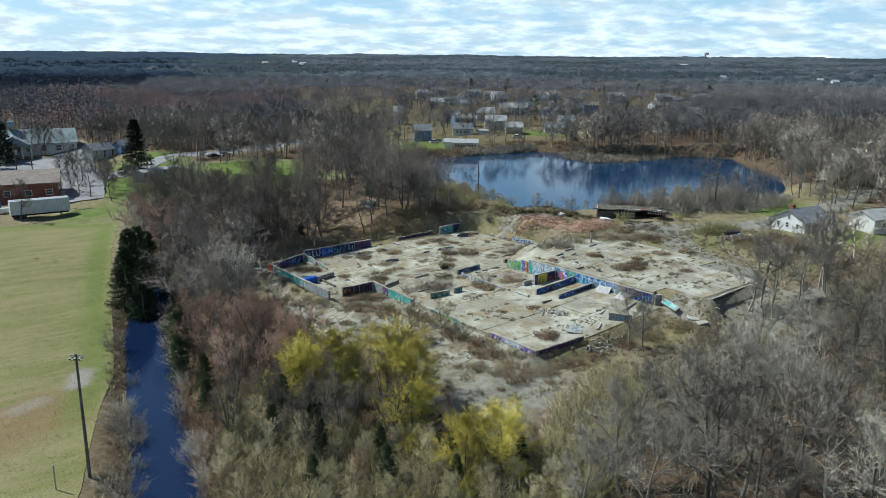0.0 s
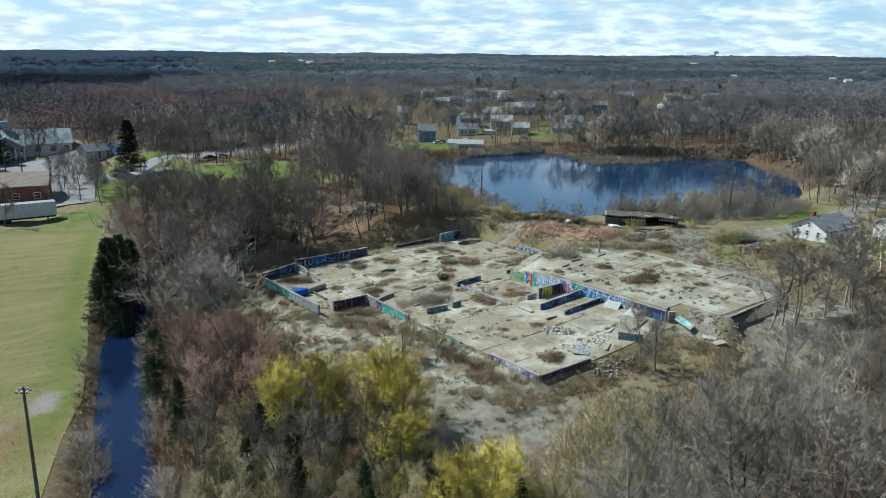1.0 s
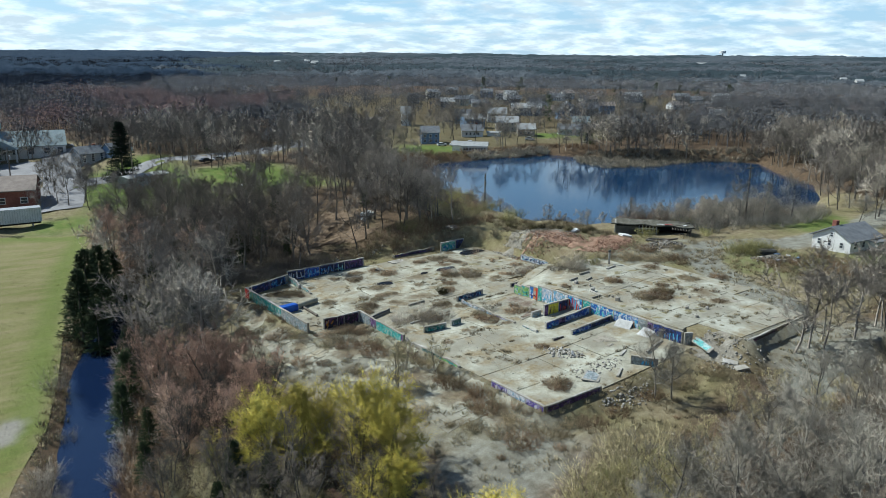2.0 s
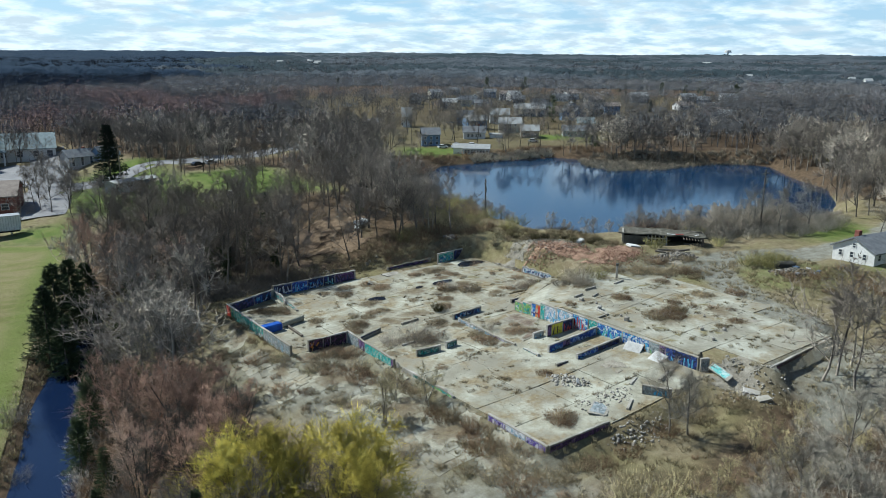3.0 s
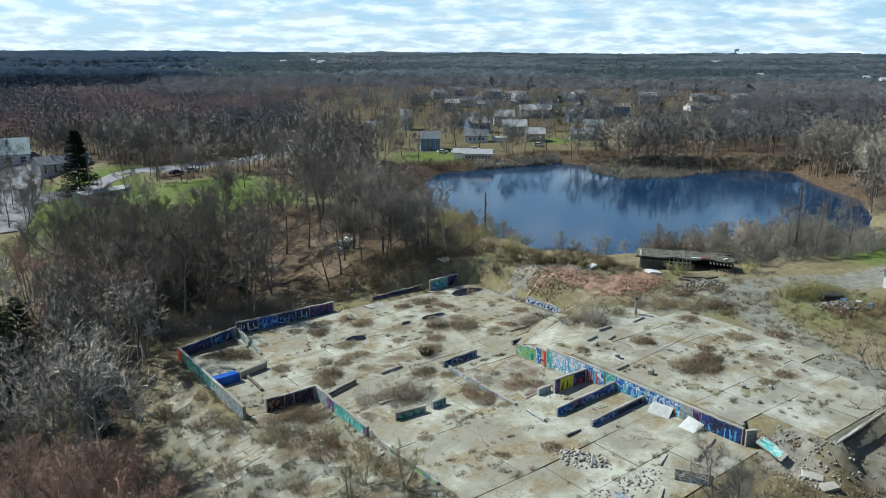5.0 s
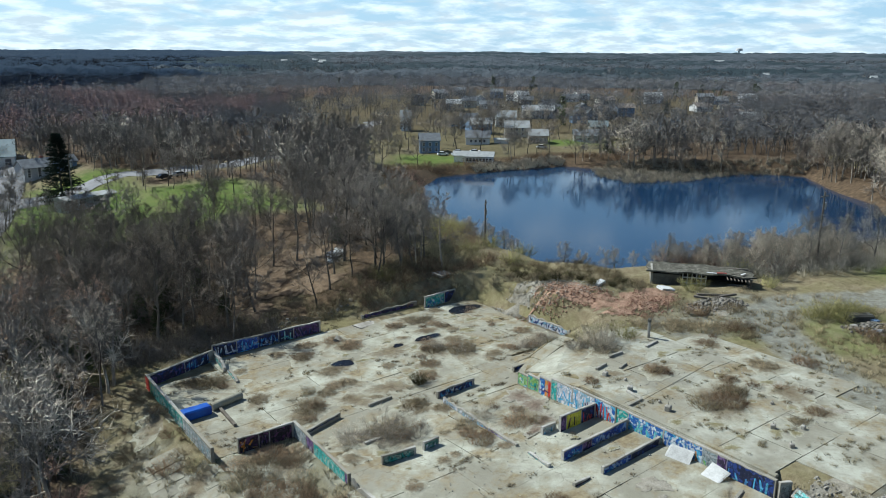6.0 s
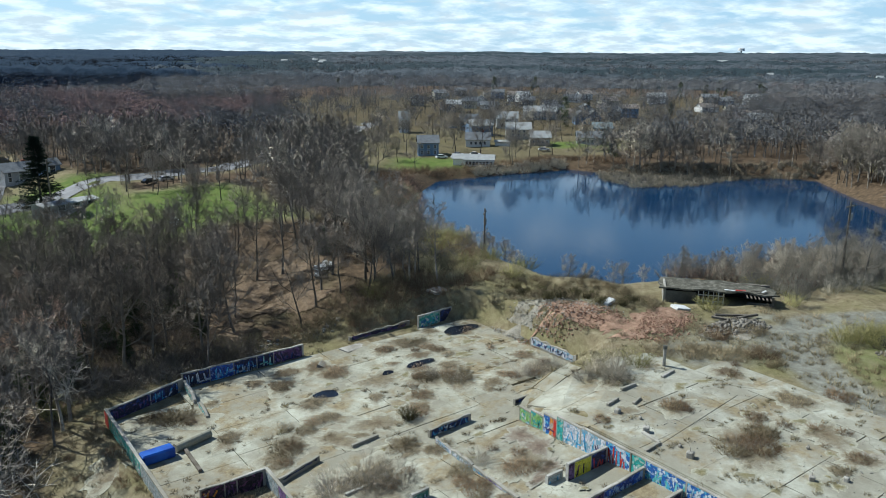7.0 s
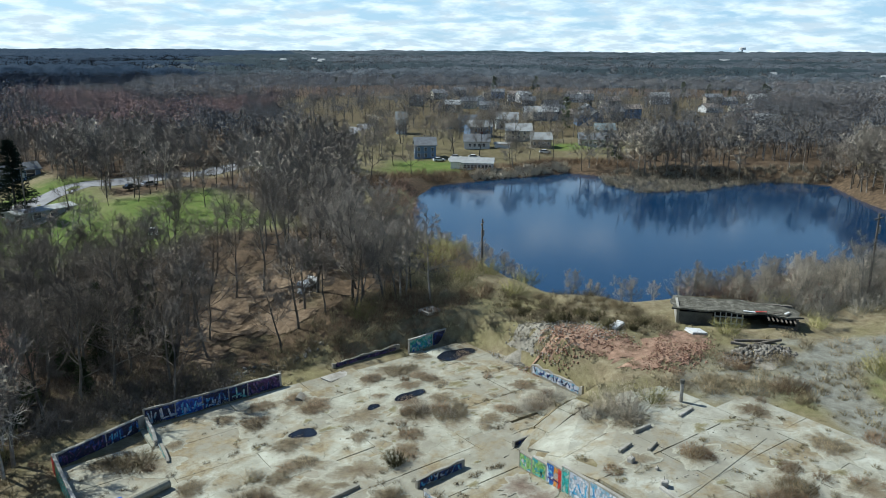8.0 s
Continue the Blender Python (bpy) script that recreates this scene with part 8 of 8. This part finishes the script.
stamp("bank_grass", blade, (x[keep], y[keep]), 0.7, 1.4, STRAW, "pale dry grass along the creek's bank", "grass", 85)
x, y = ring_places(1500, [(18, 40), (24, 56), (30, 74), (34, 90), (31, 92), (26, 80), (22, 62), (17, 46)], 86, 1.0)
keep = line_distance(CREEK_LINE, x, y) > 2.8
stamp("bank_brush", [shrub(420 + k, 1.3, 0.9, 26, 3, 0.03) for k in range(3)], (x[keep], y[keep]), 0.7, 1.4, BRUSH_RED, "russet brush along the creek's bank", "brush", 86)


turf = [shrub(430 + k, 0.26, 0.42, 9, 0, 0.05, 0.6) for k in range(4)]
GRASS = twig_material("field_tufts", (0.13, 0.14, 0.045), (0.19, 0.19, 0.07), (0.27, 0.245, 0.12))
for seed, mat, n in ((93, GRASS, 9000), (94, STRAW, 3600)):
    x, y = ring_places(n, [(-14, 44), (8, 48), (16, 67), (22, 84), (28, 106), (34, 126), (20, 126), (-14, 100)], seed)
    stamp("field_turf", turf, (x, y), 0.5, 1.2, mat, "short tufts of grass and hay stubble in the field", "grass", seed, 0.04)


def slab_weeds(name, ring, height, n, seed, label):
    """Weeds along the joints and in the low patches of a slab."""
    rng = np.random.default_rng(seed)
    x, y = ring_places(n, ring, seed, -0.3)
    patch = np.sin(x * 0.42 + 1.1 * np.sin(y * 0.3)) * np.sin(y * 0.5 + 0.8 * np.sin(x * 0.23)) + rng.normal(0, 0.18, len(x))
    y = np.where(rng.random(len(y)) < 0.35, np.round((y - 46.3) / 4.7) * 4.7 + 46.3 + rng.normal(0, 0.12, len(y)), y)
    keep = (patch > 0.52) | (np.abs((y - 46.3) / 4.7 - np.round((y - 46.3) / 4.7)) < 0.04) & (rng.random(len(y)) < 0.35)
    x, y = x[keep], y[keep]
    ob = stamp(name, weed, (x, y), 0.3, 0.8, BRUSH if seed % 2 else STRAW, label, "weeds", seed, 0.33 if height is lower else 0.15)
    return ob


slab_weeds("slab_weeds", LOWER_RING, lower, 2400, 91, "dry weeds in the cracks of the lower slab")
slab_weeds("slab_weeds", UPPER_RING, upper, 1100, 92, "dry weeds in the cracks of the upper slab")

# ---- the slabs, piece by piece ----


def slab_field(name, rects, step_x, step_y, height, mat, label, seed):
    """Concrete bays with open joints, each a piece of its own."""
    rng = np.random.default_rng(seed)
    floor = thing(name, pose(0, 0, 0), label, "floor")
    floor["kind"] = "structure"
    for x0, y0, x1, y1 in rects:
        nx, ny = max(1, round((x1 - x0) / step_x)), max(1, round((y1 - y0) / step_y))
        for j in range(ny):
            cuts = [x0] + [x0 + (x1 - x0) * (i + rng.uniform(-0.35, 0.35)) / nx for i in range(1, nx)] + [x1]
            for ax, bx in zip(cuts, cuts[1:]):
                ay, by = y0 + (y1 - y0) * j / ny, y0 + (y1 - y0) * (j + 1) / ny
                gap = rng.uniform(0.01, 0.035)
                tip = rng.normal(0, 0.012, 4)
                bm = bmesh.new()
                rim = []
                for k, (cx, cy) in enumerate(((ax + gap, ay + gap), (bx - gap, ay + gap), (bx - gap, by - gap), (ax + gap, by - gap))):
                    cx, cy = cx + rng.normal(0, 0.03), cy + rng.normal(0, 0.03)
                    rim.append((cx, cy, float(height(cx, cy)) + tip[k]))
                top = [bm.verts.new(p) for p in rim]
                low = [bm.verts.new((p[0], p[1], p[2] - 0.3)) for p in rim]
                bm.faces.new(top)
                for k in range(4):
                    bm.faces.new((low[k], low[(k + 1) % 4], top[(k + 1) % 4], top[k]))
                part("bay", bm, mat, floor)
    return floor


slab_field("lower_slab", [(54.6, 46.4, 75.6, 78.0), (47.9, 77.8, 54.6, 94.5), (54.6, 78.0, 75.1, 97.4), (75.1, 79.5, 88.4, 96.6), (75.1, 75.2, 80.0, 79.5)], 6.8, 4.7, lower, SLAB, "broken pale concrete floor slab with weeds in its joints", 1)
slab_field("upper_slab", [(75.9, 48.4, 91.8, 70.5), (79.2, 43.2, 91.8, 48.4), (91.8, 52.0, 96.0, 68.0), (77.5, 70.5, 89.0, 74.5)], 6.2, 4.7, upper, SLAB_UP, "raised grey concrete floor slab with weeds", 2)
slab_field("sloping_slab", [(75.5, 70.2, 79.6, 79.4), (79.6, 74.4, 84.0, 79.4)], 1.9, 1.9, lambda x, y: ground_z(x, y) + 0.13, SLAB, "cracked concrete sloping between the two floors", 3)
slab_field("apron_slab", [(42.8, 70.0, 47.2, 82.0), (46.4, 50.0, 50.4, 57.0)], 1.3, 1.2, lambda x, y: ground_z(x, y) + 0.03, SLAB_UP, "cracked grey paving plates of the old apron", 4)

# the plan becomes metres
for ob in list(scene.objects):
    if ob.parent is None and ob.type in {"MESH", "EMPTY"}:
        ob.matrix_world = Matrix.Scale(PLAN, 4) @ ob.matrix_world
